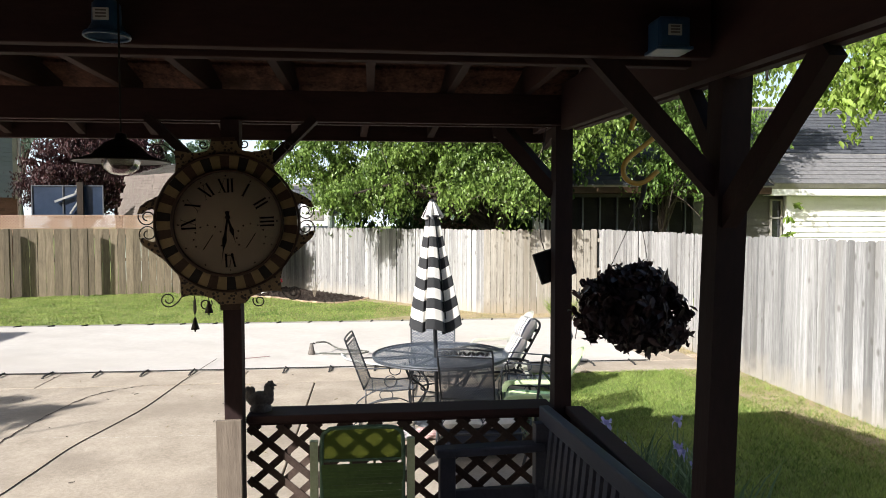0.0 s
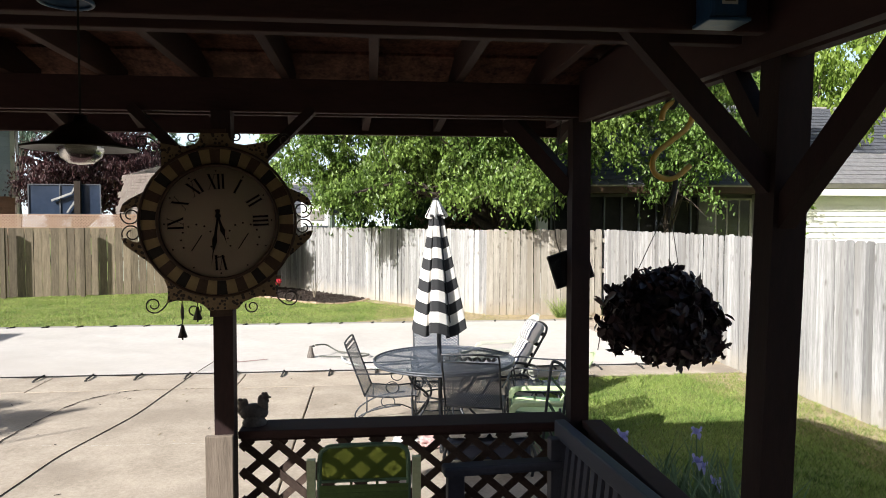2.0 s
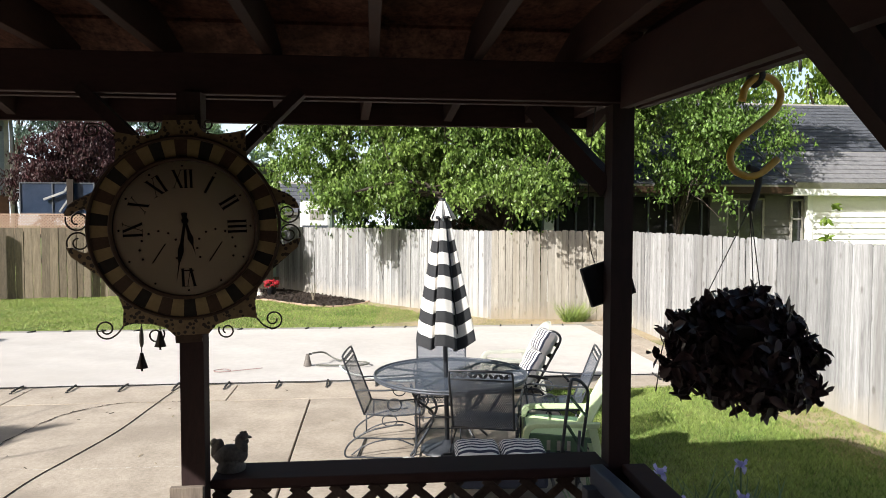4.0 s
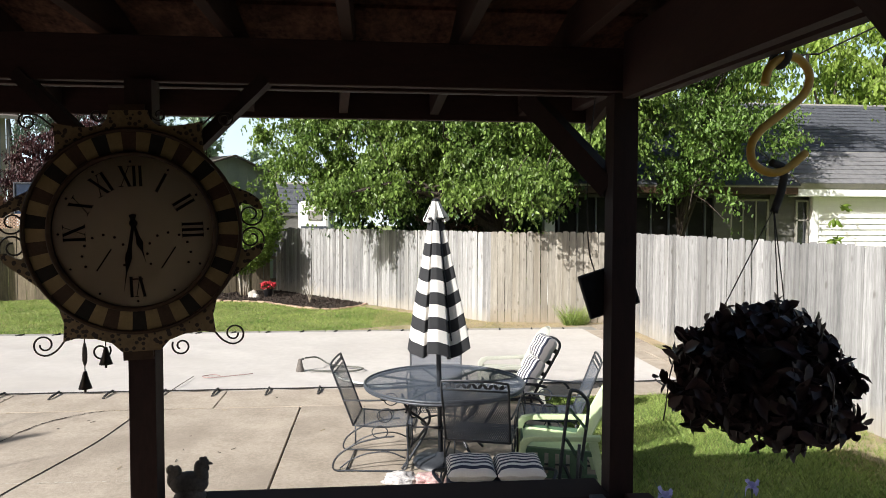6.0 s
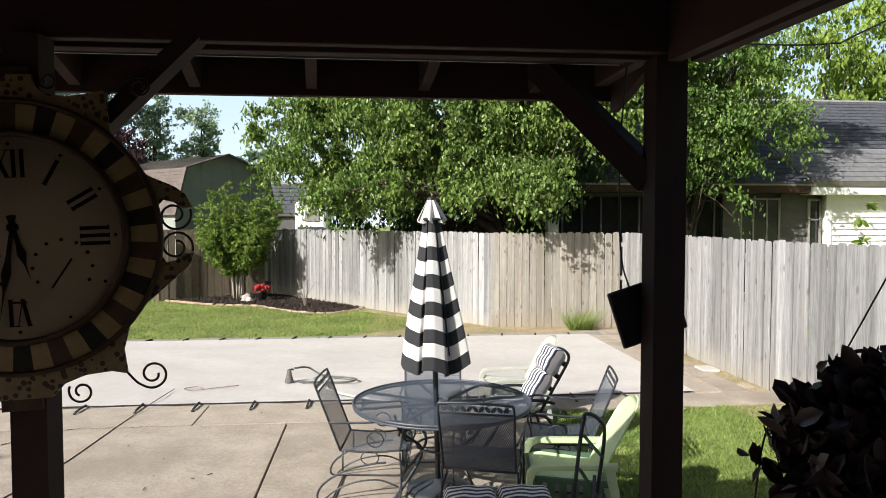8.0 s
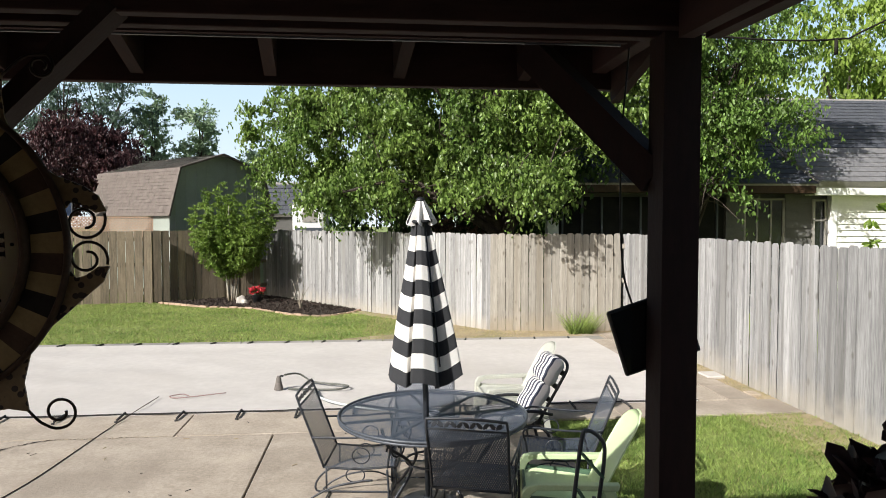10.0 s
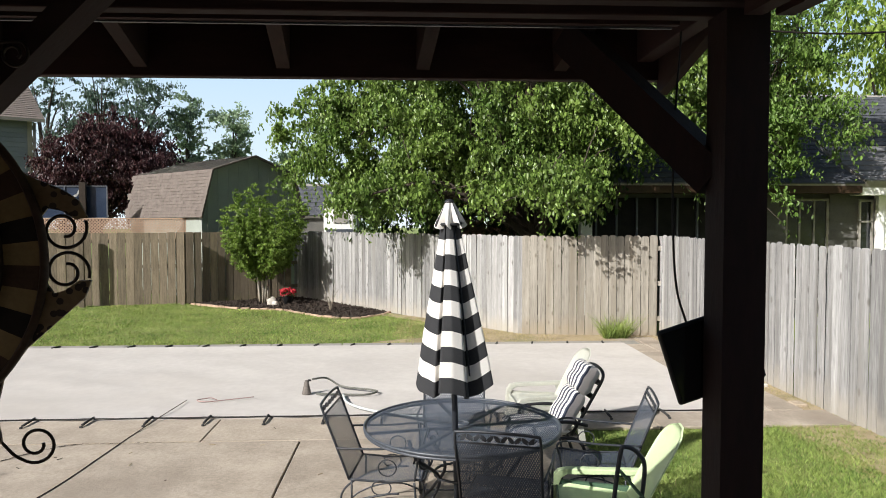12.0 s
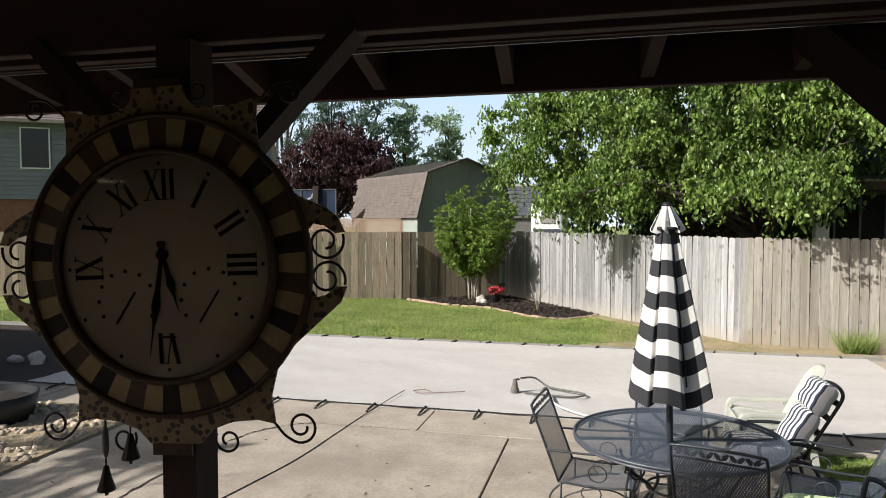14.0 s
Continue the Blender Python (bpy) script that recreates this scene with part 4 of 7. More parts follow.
part("gutter_pipe", atube([(0.1, -0.1, 0), (0.1, -0.1, 6.3)], 0.06), COPING, h2)
part("wall", abox(-24, 0, 0.05, 0.3, -0.1, 3.05), BRICK, h2, "red brick lower storey")
me = mesh_of("brick", abox(0, 0.40, -0.03, 0, 0, 0.13), BRICK)
for r in range(21):
    for c in range(12):
        shared("brick", me, h2, pose(-5.1 + c * 0.42 + (0.0 if r % 2 else -0.21), 0.05, r * 0.144))
window(h2, -10.71, -9.57, 4.36, 6.14, -0.06, 0, trim=TRIM)
shingle_roof(h2, -24.5, 0.45, -0.5, 6.42, 4.2, 8.6, SHINGLE_BROWN)
part("fascia", abox(-24.5, 0.45, -0.54, -0.5, 6.3, 6.44), COPING, h2)
part("soffit", abox(-24.5, 0.45, -0.5, 0.0, 6.38, 6.40), COPING, h2)
# grey outbuilding and white camper far behind
g2 = thing("garage", label="grey outbuilding with dark shingle roof behind the shed", category="garage")
part("wall", abox(-4.6, -1.6, 29.0, 31.0, 0, 2.3), BEIGE_SIDING, g2)
shingle_roof(g2, -4.9, -1.3, 28.8, 2.3, 30.5, 3.6, SHINGLE_GREY)
rv = thing("camper", label="white camper van with dark window behind the fence", category="camper")
part("body", abox(-2.8, -1.62, 28.2, 30.5, 0.5, 2.75, 0.12), TRIM, rv)
part("window", abox(-2.42, -1.9, 28.17, 28.19, 2.02, 2.4), COPING, rv, "flat grey camper window")
part("stripe", abox(-2.7, -1.72, 28.18, 28.196, 1.55, 1.8), IRON_GREY, rv)

# ---- trees and shrubs ----
# the highest lobes lie out of view, added to shade the lower crown and roof
MAPLE = [((-1.75, 19.4, 4.3), (1.35, 1.2, 1.45)), ((0.1, 18.2, 4.3), (1.7, 1.3, 1.7)), ((2.1, 16.8, 4.4), (1.8, 1.3, 1.8)), ((4.3, 16.5, 4.7), (1.9, 1.3, 1.6)),
         ((5.9, 16.2, 4.7), (1.5, 1.1, 1.4)), ((0.6, 18.4, 6.4), (2.8, 1.8, 1.7)), ((4.0, 17.0, 6.6), (2.8, 1.8, 1.7)), ((1.2, 18.6, 8.4), (2.6, 1.9, 1.6)), ((4.4, 17.2, 8.5), (2.7, 1.9, 1.6)),
         ((6.6, 16.4, 7.4), (1.9, 1.4, 1.5)), ((-0.3, 14.9, 7.7), (1.7, 1.4, 1.1)), ((1.6, 14.1, 7.9), (1.6, 1.2, 1.0)), ((2.3, 16.1, 3.1), (1.0, 0.6, 0.7)), ((0.15, 18.0, 2.95), (0.9, 0.6, 0.7)), ((1.0, 17.2, 3.5), (1.1, 0.7, 0.8)), ((3.5, 15.6, 3.1), (0.9, 0.5, 0.6)),
         ((-0.35, 17.8, 2.8), (0.4, 0.25, 0.35)), ((0.15, 17.15, 2.7), (0.42, 0.25, 0.35)), ((0.45, 16.6, 2.75), (0.3, 0.25, 0.25)), ((2.6, 15.4, 2.8), (0.42, 0.25, 0.4)),
         ((3.5, 14.9, 2.85), (0.35, 0.22, 0.3)), ((3.0, 14.3, 2.8), (0.38, 0.2, 0.14)), ((-0.5, 16.8, 2.75), (0.3, 0.22, 0.2)), ((-0.9, 16.6, 2.6), (0.22, 0.15, 0.12)), ((-1.2, 18.9, 3.35), (0.9, 0.7, 0.5)), ((0.5, 17.0, 3.9), (1.2, 0.6, 0.9)), ((2.0, 15.9, 4.0), (1.4, 0.5, 0.9)), ((3.6, 15.6, 4.3), (1.3, 0.5, 0.8))]
tree("tree", (3.1, 16.9, -0.05), 0.22, 2.3, MAPLE, 9600, 24, 0.40, 0.092, LEAF, "large leafy green maple tree behind the fence", 11, limbs=44, inner=0.4, droop=0.6, narrow=0.62, hang=0.75, twigs=900, bunch=8)
# dark filler foliage stands in for the maple's under-shade and closes a bright gap
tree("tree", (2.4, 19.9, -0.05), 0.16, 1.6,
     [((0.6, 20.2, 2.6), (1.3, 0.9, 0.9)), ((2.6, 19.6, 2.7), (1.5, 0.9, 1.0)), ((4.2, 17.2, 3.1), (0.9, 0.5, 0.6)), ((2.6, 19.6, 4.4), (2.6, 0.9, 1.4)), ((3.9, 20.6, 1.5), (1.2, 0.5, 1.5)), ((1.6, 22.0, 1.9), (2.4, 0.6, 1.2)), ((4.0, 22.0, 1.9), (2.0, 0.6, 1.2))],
     1100, 22, 0.5, 0.16, LEAF_DARK, "dark green filler foliage for the shade beneath the maple", 17, limbs=8, inner=0.3)
# unseen tree, its lobes set by where their shadow lands on the patio
tree("tree", (-8.8, 1.2, -0.05), 0.16, 3.2,
     [((-10.5, 3.05, 5.0), (0.45, 0.42, 0.25)), ((-12.4, 1.1, 5.5), (0.9, 0.7, 0.6)), ((-9.75, 2.8, 5.05), (0.4, 0.08, 0.06))],
     330, 22, 0.3, 0.16, LEAF_LIGHT, "unseen leafy tree, added for the leaf shadow on the patio", 18, limbs=9, inner=0.3, narrow=0.4)
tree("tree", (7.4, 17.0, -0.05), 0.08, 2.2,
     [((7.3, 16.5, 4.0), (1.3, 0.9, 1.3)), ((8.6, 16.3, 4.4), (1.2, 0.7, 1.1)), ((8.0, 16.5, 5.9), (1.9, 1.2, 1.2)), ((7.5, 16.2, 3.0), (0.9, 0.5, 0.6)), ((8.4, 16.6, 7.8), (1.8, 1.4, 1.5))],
     1250, 22, 0.55, 0.10, LEAF_SHADED, "slim light green tree in front of the neighbour's roof", 12, limbs=22, inner=0.25, droop=0.3, narrow=0.5, hang=0.7, twigs=400)
tree("tree", (10.2, 11.2, -0.05), 0.16, 3.2,
     [((10.0, 11.0, 5.0), (1.7, 1.4, 1.3)), ((9.0, 10.8, 4.2), (0.8, 0.8, 0.6)), ((11.0, 11.4, 6.2), (2.3, 1.6, 1.6))],
     420, 26, 0.6, 0.15, LEAF_LIGHT, "bright yellow-green tree hanging over the grey fence", 13, limbs=14, inner=0.3, droop=0.4, narrow=0.5, hang=0.6, twigs=200)
tree("tree", (17.0, 26.0, -0.05), 0.3, 4.0,
     [((15.5, 25.0, 7.0), (3.5, 2.5, 3.0)), ((20.0, 26.0, 8.0), (4.0, 3.0, 3.5)), ((10.5, 27.0, 7.0), (3.5, 2.5, 3.0)), ((6.0, 28.0, 6.5), (3.5, 2.5, 3.0))],
     1300, 22, 1.0, 0.2, LEAF_LIGHT, "tall green tree behind the grey-roofed house", 14, limbs=14, inner=0.3)
tree("tree", (-10.4, 27.2, -0.05), 0.2, 2.0,
     [((-10.2, 27.0, 3.9), (2.1, 1.7, 1.7)), ((-8.5, 26.9, 3.4), (1.3, 1.3, 1.5)), ((-11.6, 27.2, 3.2), (1.2, 1.2, 1.5)), ((-10.0, 27.3, 5.0), (1.3, 1.0, 0.75))],
     3000, 26, 0.45, 0.10, LEAF_RED, "dark red-leaved maple tree", 15, limbs=20, inner=0.3, droop=0.3)
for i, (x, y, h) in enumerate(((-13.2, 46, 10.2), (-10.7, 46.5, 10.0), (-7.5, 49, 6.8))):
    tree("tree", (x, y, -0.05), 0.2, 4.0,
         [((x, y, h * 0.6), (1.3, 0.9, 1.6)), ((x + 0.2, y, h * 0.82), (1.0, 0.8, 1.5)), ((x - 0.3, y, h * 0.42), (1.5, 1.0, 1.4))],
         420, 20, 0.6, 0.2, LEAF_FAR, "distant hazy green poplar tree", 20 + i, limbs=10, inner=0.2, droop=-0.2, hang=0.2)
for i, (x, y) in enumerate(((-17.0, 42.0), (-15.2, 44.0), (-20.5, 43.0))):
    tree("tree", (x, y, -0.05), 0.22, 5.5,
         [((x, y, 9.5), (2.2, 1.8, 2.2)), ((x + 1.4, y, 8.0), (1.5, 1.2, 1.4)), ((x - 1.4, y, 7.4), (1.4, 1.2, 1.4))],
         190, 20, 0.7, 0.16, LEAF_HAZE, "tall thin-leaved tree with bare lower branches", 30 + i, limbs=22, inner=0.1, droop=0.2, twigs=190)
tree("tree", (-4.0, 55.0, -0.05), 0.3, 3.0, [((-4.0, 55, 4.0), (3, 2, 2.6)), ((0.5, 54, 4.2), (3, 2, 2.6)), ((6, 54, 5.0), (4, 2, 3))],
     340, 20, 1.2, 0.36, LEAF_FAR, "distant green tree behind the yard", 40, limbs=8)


def shrub(name, base, r, h, clumps, per, size, leaf, label, seed, stems=9):
    rng = np.random.default_rng(seed)
    t = thing(name, label=label, category="shrub")
    b = Vector(base)
    for i in range(stems):
        bm = bmesh.new()
        a = 2 * math.pi * i / stems + float(rng.uniform(-0.3, 0.3))
        e = b + Vector((math.cos(a) * r * 0.6, math.sin(a) * r * 0.6, h * float(rng.uniform(0.55, 0.85))))
        s = b + Vector((math.cos(a) * 0.09, math.sin(a) * 0.09, 0))
        tube(bm, bez([s, s.lerp(e, 0.45) - Vector((math.cos(a), math.sin(a), 0)) * r * 0.12, e], 5), 0.024, 6, r_end=0.007)
        part("stem", bm, FENCE_TAN, t, "pale bare stem")
    lobes = []
    for i in range(130):
        a, q = float(rng.uniform(0, 6.28)), float(rng.uniform(0.02, 1.0)) ** 0.55
        top = h * (1.0 - 0.2 * q * q) * float(rng.uniform(0.66, 1.07)) * (1 + 0.07 * math.sin(3 * a + 1))
        foot = h * (0.26 + 0.16 * q + 0.08 * float(rng.uniform(-1, 1)))
        for k in (0.0, 0.2, 0.4, 0.6, 0.8, 1.0):
            w = q * r * (0.55 + 0.45 * k ** 0.6) * (1 + 0.1 * math.sin(5 * a))
            lobes.append(((base[0] + w * math.cos(a), base[1] + w * math.sin(a), foot + (top - foot) * k), (0.10 - 0.06 * k, 0.10 - 0.06 * k, 0.19)))
    C, Nn = crown_points(rng, lobes, clumps, per, 0.035, 0.4)
    ob = new("foliage", leaves_mesh("foliage", C, Nn, size, leaf, rng, -0.3, 0.45))
    ob.parent = t
    return t


shrub("bush", (-3.42, 20.35, -0.02), 1.14, 2.9, 2700, 16, 0.072, LEAF_BUSH, "bright green bush with pale bare lower stems", 51)
shrub("brush", (2.0, 18.9, -0.02), 1.0, 2.75, 700, 14, 0.07, BRUSH, "brown twiggy brush behind the fence", 52)


# ---- things on the patio ----
def mesh_metal(name, colour, cell=0.014, width=0.42):
    """Painted expanded metal: fine diamond openings, too small to be told apart singly."""
    m = surf(name, colour, tuple(1.5 * c for c in colour), 0.45, fine=90, bump=0.1)
    N, L = m.node_tree.nodes, m.node_tree.links
    tc = N.new("ShaderNodeTexCoord")
    out = []
    for s in (1, -1):
        mp = N.new("ShaderNodeVectorMath")
        mp.operation = "DOT_PRODUCT"
        mp.inputs[1].default_value = (1 / cell, s * 0.6 / cell, s * 0.75 / cell)
        L.new(tc.outputs["Object"], mp.inputs[0])
        fr = N.new("ShaderNodeMath")
        fr.operation = "FRACT"
        L.new(mp.outputs["Value"], fr.inputs[0])
        lt = N.new("ShaderNodeMath")
        lt.operation = "LESS_THAN"
        lt.inputs[1].default_value = width
        L.new(fr.outputs[0], lt.inputs[0])
        out.append(lt)
    mx = N.new("ShaderNodeMath")
    mx.operation = "MAXIMUM"
    L.new(out[0].outputs[0], mx.inputs[0])
    L.new(out[1].outputs[0], mx.inputs[1])
    tr, ms = N.new("ShaderNodeBsdfTransparent"), N.new("ShaderNodeMixShader")
    L.new(mx.outputs[0], ms.inputs[0])
    L.new(tr.outputs[0], ms.inputs[1])
    L.new(N["Principled BSDF"].outputs[0], ms.inputs[2])
    L.new(ms.outputs[0], N["Material Output"].inputs["Surface"])
    return m


MESH = mesh_metal("expanded_metal_mesh", (0.058, 0.070, 0.092), 0.015, 0.44)


def patio_table():
    t = thing("patio_table", label="round dark grey iron mesh patio table", category="table", at=pose(0.70, 7.06, 0))
    R, z = 0.69, 0.67
    bm = bmesh.new()
    n = 56
    c = bm.verts.new((0, 0, z))
    ring = [bm.verts.new((R * math.cos(2 * math.pi * k / n), R * math.sin(2 * math.pi * k / n), z)) for k in range(n)]
    for k in range(n):
        bm.faces.new((c, ring[k], ring[(k + 1) % n]))
    part("mesh_top", bm, MESH, t, "open diamond mesh top")
    bm = bmesh.new()
    for r, zz in ((R, z), (R - 0.004, z - 0.022)):
        tube(bm, [(r * math.cos(2 * math.pi * k / n), r * math.sin(2 * math.pi * k / n), zz) for k in range(n)], 0.0105, 8, True)
    part("rim", bm, IRON_GREY, t)
    part("hub_ring", atube([(0.05 * math.cos(k * math.pi / 8), 0.05 * math.sin(k * math.pi / 8), z + 0.004) for k in range(16)], 0.009, 6, True), IRON_GREY, t)
    for k in range(8):
        a = k * math.pi / 4 + 0.2
        part("spoke", abar((0.05 * math.cos(a), 0.05 * math.sin(a), z - 0.02), (R * math.cos(a), R * math.sin(a), z - 0.02), 0.02, 0.018), IRON_GREY, t)
    for k in range(4):
        a = k * math.pi / 2 + 0.6
        c0, s0 = math.cos(a), math.sin(a)
        pts = bez([(0.46 * c0, 0.46 * s0, z - 0.03), (0.40 * c0, 0.40 * s0, 0.5), (0.20 * c0, 0.20 * s0, 0.32), (0.34 * c0, 0.34 * s0, 0.12), (0.46 * c0, 0.46 * s0, 0.008)], 8)
        leg = part("leg", atube(pts, 0.012, 8), IRON, t)
        part("scroll", atube([(c0 * (0.33 + r * math.cos(b)), s0 * (0.33 + r * math.cos(b)), 0.47 + r * math.sin(b)) for r, b in ((0.09 - 0.003 * i, i * 0.4) for i in range(24))], 0.007, 6), IRON, leg)
    part("lower_ring", atube([(0.2 * math.cos(k * math.pi / 12), 0.2 * math.sin(k * math.pi / 12), 0.32) for k in range(24)], 0.009, 6, True), IRON, t)


patio_table()


def umbrella():
    t = thing("patio_umbrella", label="closed black and white striped patio umbrella", category="umbrella", at=pose(0.660, 6.95, 0, 3.9, -1.7, 0))
    bm = bmesh.new()
    tube(bm, [(0, 0, 0.05), (0, 0, 2.2)], 0.021, 12)
    part("pole", bm, IRON, t)
    part("base", lathe(bmesh.new(), [(0.0, 0.10), (0.03, 0.10), (0.05, 0.07), (0.2, 0.05), (0.24, 0.025), (0.24, 0.0)], 28), IRON, t, smooth=True)
    # cloth: gathered panels lapping over one another, each band a mesh of its own
    z_top, z_low, bands, n, sub = 2.10, 1.04, 11, 200, 5
    plan = ((-1.0, 0.05, 0.03), (-0.9, -0.34, 0.05), (-0.56, -0.74, 0.07), (-0.40, -0.58, 0.06), (-0.44, -0.93, 0.02), (-0.1, -1.0, 0.02), (0.27, -0.9, 0.06),
            (0.33, -0.55, 0.10), (0.22, -0.30, 0.12), (0.58, -0.44, 0.085), (0.98, -0.42, 0.02), (1.0, -0.1, 0.02), (0.7, 0.3, 0.06), (0.8, 0.65, 0.0), (0.2, 0.6, 0.06), (0.1, 1.0, 0.0), (-0.4, 0.65, 0.05), (-0.8, 0.6, 0.0))
    P = np.array(plan + plan[:1])
    run = np.r_[0, np.cumsum(np.hypot(*np.diff(P[:, :2], axis=0).T))]
    at = np.linspace(0, run[-1], n, endpoint=False)
    ring = np.c_[[np.interp(at, run, P[:, i]) for i in range(3)]].T
    for _ in range(2):
        ring = (np.roll(ring, 1, 0) + 2 * ring + np.roll(ring, -1, 0)) / 4
    for b in range(bands):
        bm = bmesh.new()
        rows = []
        for s in range(sub + 1):
            f = (b + s / sub) / bands
            R = 0.060 + 0.205 * f
            rows.append([bm.verts.new((R * x + 0.004 * f * math.sin(9 * y + 7 * f), R * y, z_top - f * (z_top - z_low) - d * f ** 0.8)) for x, y, d in ring.tolist()])
        for p, q in zip(rows, rows[1:]):
            for k in range(n):
                bm.faces.new((q[k], q[(k + 1) % n], p[(k + 1) % n], p[k])).smooth = True
        part("cloth_band", bm, UMB_WHITE if b % 2 else UMB_DARK, t, "white canvas band" if b % 2 else "charcoal canvas band")
    bm = bmesh.new()
    rows = []
    for s in range(7):
        f = s / 6
        rows.append([bm.verts.new((r * math.cos(a), r * math.sin(a), 2.235 - 0.15 * f - 0.022 * f * math.sin(a * 7))) for a in (2 * math.pi * k / 96 for k in range(96)) for r in (0.03 + f * (0.05 + 0.034 * math.cos(a * 7)),)])
    for p, q in zip(rows, rows[1:]):
        for k in range(96):
            f = bm.faces.new((q[k], q[(k + 1) % 96], p[(k + 1) % 96], p[k]))
            f.smooth, f.material_index = True, int(k % 28 > 24)
    part("vent_cap", bm, [UMB_WHITE, UMB_DARK], t, "gathered striped top flap")
    part("finial", lathe(bmesh.new(), [(0.0, 0.025), (0.016, 0.022), (0.032, 0.008), (0.032, 0.0), (0, -0.01)], 16, (0, 0, 2.235)), BLACK, t)
    part("tie_strap", atube([(0.07 * math.cos(k * 0.26), 0.07 * math.sin(k * 0.26), 2.095) for k in range(24)], 0.012, 6, True), UMB_DARK, t)
    for k in range(8):
        a = k * math.pi / 4
        part("rib", atube([(0.03 * math.cos(a), 0.03 * math.sin(a), 2.12), (0.14 * math.cos(a), 0.14 * math.sin(a), 1.08)], 0.006, 5), IRON, t)


umbrella()


def iron_chair(at, label):
    """A spring chair of wrought iron and mesh; it faces +y."""
    t = thing("patio_chair", label=label, category="chair", group="iron chairs round the table", at=at)
    w, d, sz, h = 0.25, 0.24, 0.385, 0.885

    def back(x, k):
        return (x, -d - 0.19 * k, sz + (h - sz) * k)
    bm = bmesh.new()
    tube(bm, bez([back(-w, 0), back(-w, 0.5), back(-w, 0.94), back(-w + 0.04, 1.0), back(0, 1.015), back(w - 0.04, 1.0), back(w, 0.94), back(w, 0.5), back(w, 0)], 5), 0.009, 8)
    tube(bm, [back(-w, 0.86), back(w, 0.86)], 0.006, 6)
    part("back_frame", bm, IRON, t)
    bm = bmesh.new()
    vs = [bm.verts.new(back(x, k)) for k in (0.0, 0.3, 0.6, 0.86) for x in (-w, 0, w)]
    for r in range(3):
        for c in range(2):
            bm.faces.new([vs[r * 3 + c], vs[r * 3 + c + 1], vs[r * 3 + c + 4], vs[r * 3 + c + 3]])
    part("back_mesh", bm, MESH, t, "diamond mesh back panel")
    bm = bmesh.new()
    cy, cz = back(0, 0.93)[1:]
    for i in range(11):
        x, tilt = -0.20 + i * 0.04, 40 if i % 2 else -40
        prism(bm, [(0.0, -0.027), (0.013, -0.008), (0.011, 0.012), (0, 0.027), (-0.011, 0.012), (-0.013, -0.008)], -0.003, 0.003, pose(x, cy, cz, 90, 0, 0) @ Matrix.Rotation(radians(tilt), 4, "Z"))
    tube(bm, [(-0.23 + 0.023 * j, cy, cz + 0.016 * math.sin(j * 1.6)) for j in range(21)], 0.004, 5)
    part("leaf_scroll", bm, IRON, t, "openwork leaf scroll crest")
    bm = bmesh.new()
    tube(bm, bez([(-w, -d, sz), (-w, 0, sz - 0.012), (-w, d - 0.03, sz + 0.005), (-w + 0.04, d + 0.015, sz - 0.01), (0, d + 0.025, sz - 0.012), (w - 0.04, d + 0.015, sz - 0.01), (w, d - 0.03, sz + 0.005), (w, 0, sz - 0.012), (w, -d, sz)], 5), 0.008, 8)
    tube(bm, [(-w, -d, sz), (w, -d, sz)], 0.009, 6)
    part("seat_frame", bm, IRON, t)
    bm = bmesh.new()
    vs = [bm.verts.new((x, y, z)) for y, z in ((-d, sz), (0, sz - 0.022), (d, sz + 0.0), (d + 0.03, sz - 0.07)) for x in (-w, 0, w)]
    for r in range(3):
        for c in range(2):
            bm.faces.new([vs[r * 3 + c], vs[r * 3 + c + 1], vs[r * 3 + c + 4], vs[r * 3 + c + 3]])
    part("seat_mesh", bm, MESH, t, "diamond mesh seat")
    for s in (-1, 1):
        x = s * (w + 0.012)
        arm = part("arm", atube(bez([back(x, 0.42), (x + s * 0.015, -0.05, 0.60), (x + s * 0.02, 0.16, 0.615), (x + s * 0.01, 0.235, 0.585), (x, 0.22, 0.5), (x, 0.2, sz)], 6), 0.008, 8), IRON, t)
        part("side_ring", atube([(x, 0.02 + 0.06 * math.cos(a), 0.47 + 0.055 * math.sin(a)) for a in (j * 2 * math.pi / 18 for j in range(18))], 0.0048, 6, True), IRON, arm)
        leg = part("spring_leg", atube(bez([(x, 0.2, sz - 0.01), (x, 0.21, 0.2), (x, 0.19, 0.03), (x, 0.02, 0.011), (x, -0.24, 0.013), (x, -0.40, 0.02), (x, -0.37, 0.13), (x, -0.2, 0.24), (x, 0.0, 0.29), (x, 0.1, 0.30)], 6), 0.008, 8), IRON, t)
        part("inner_bow", atube(bez([(x, 0.19, 0.12), (x, 0.05, 0.17), (x, -0.12, 0.155), (x, -0.26, 0.10), (x, -0.35, 0.03)], 6), 0.0065, 8), IRON, leg)
        part("leg_ring", atube([(x, -0.02 + 0.065 * math.cos(a), 0.335 + 0.05 * math.sin(a)) for a in (j * 2 * math.pi / 18 for j in range(18))], 0.0048, 6, True), IRON, leg)
        part("brace", atube([(x, -0.22, sz), (x, -0.22, 0.23)], 0.007, 6), IRON, t)
    part("stretcher", atube([(-w, 0.19, 0.05), (w, 0.19, 0.05)], 0.007, 6), IRON, t)
    part("stretcher", atube([(-w, -0.30, 0.014), (w, -0.30, 0.014)], 0.007, 6), IRON, t)
    return t


iron_chair(pose(0.19, 7.02, 0, 0, 0, -97), "dark grey wrought iron spring chair beside the table")
iron_chair(pose(0.95, 6.53, 0, 0, 0, -17), "dark grey wrought iron spring chair with leaf crest")
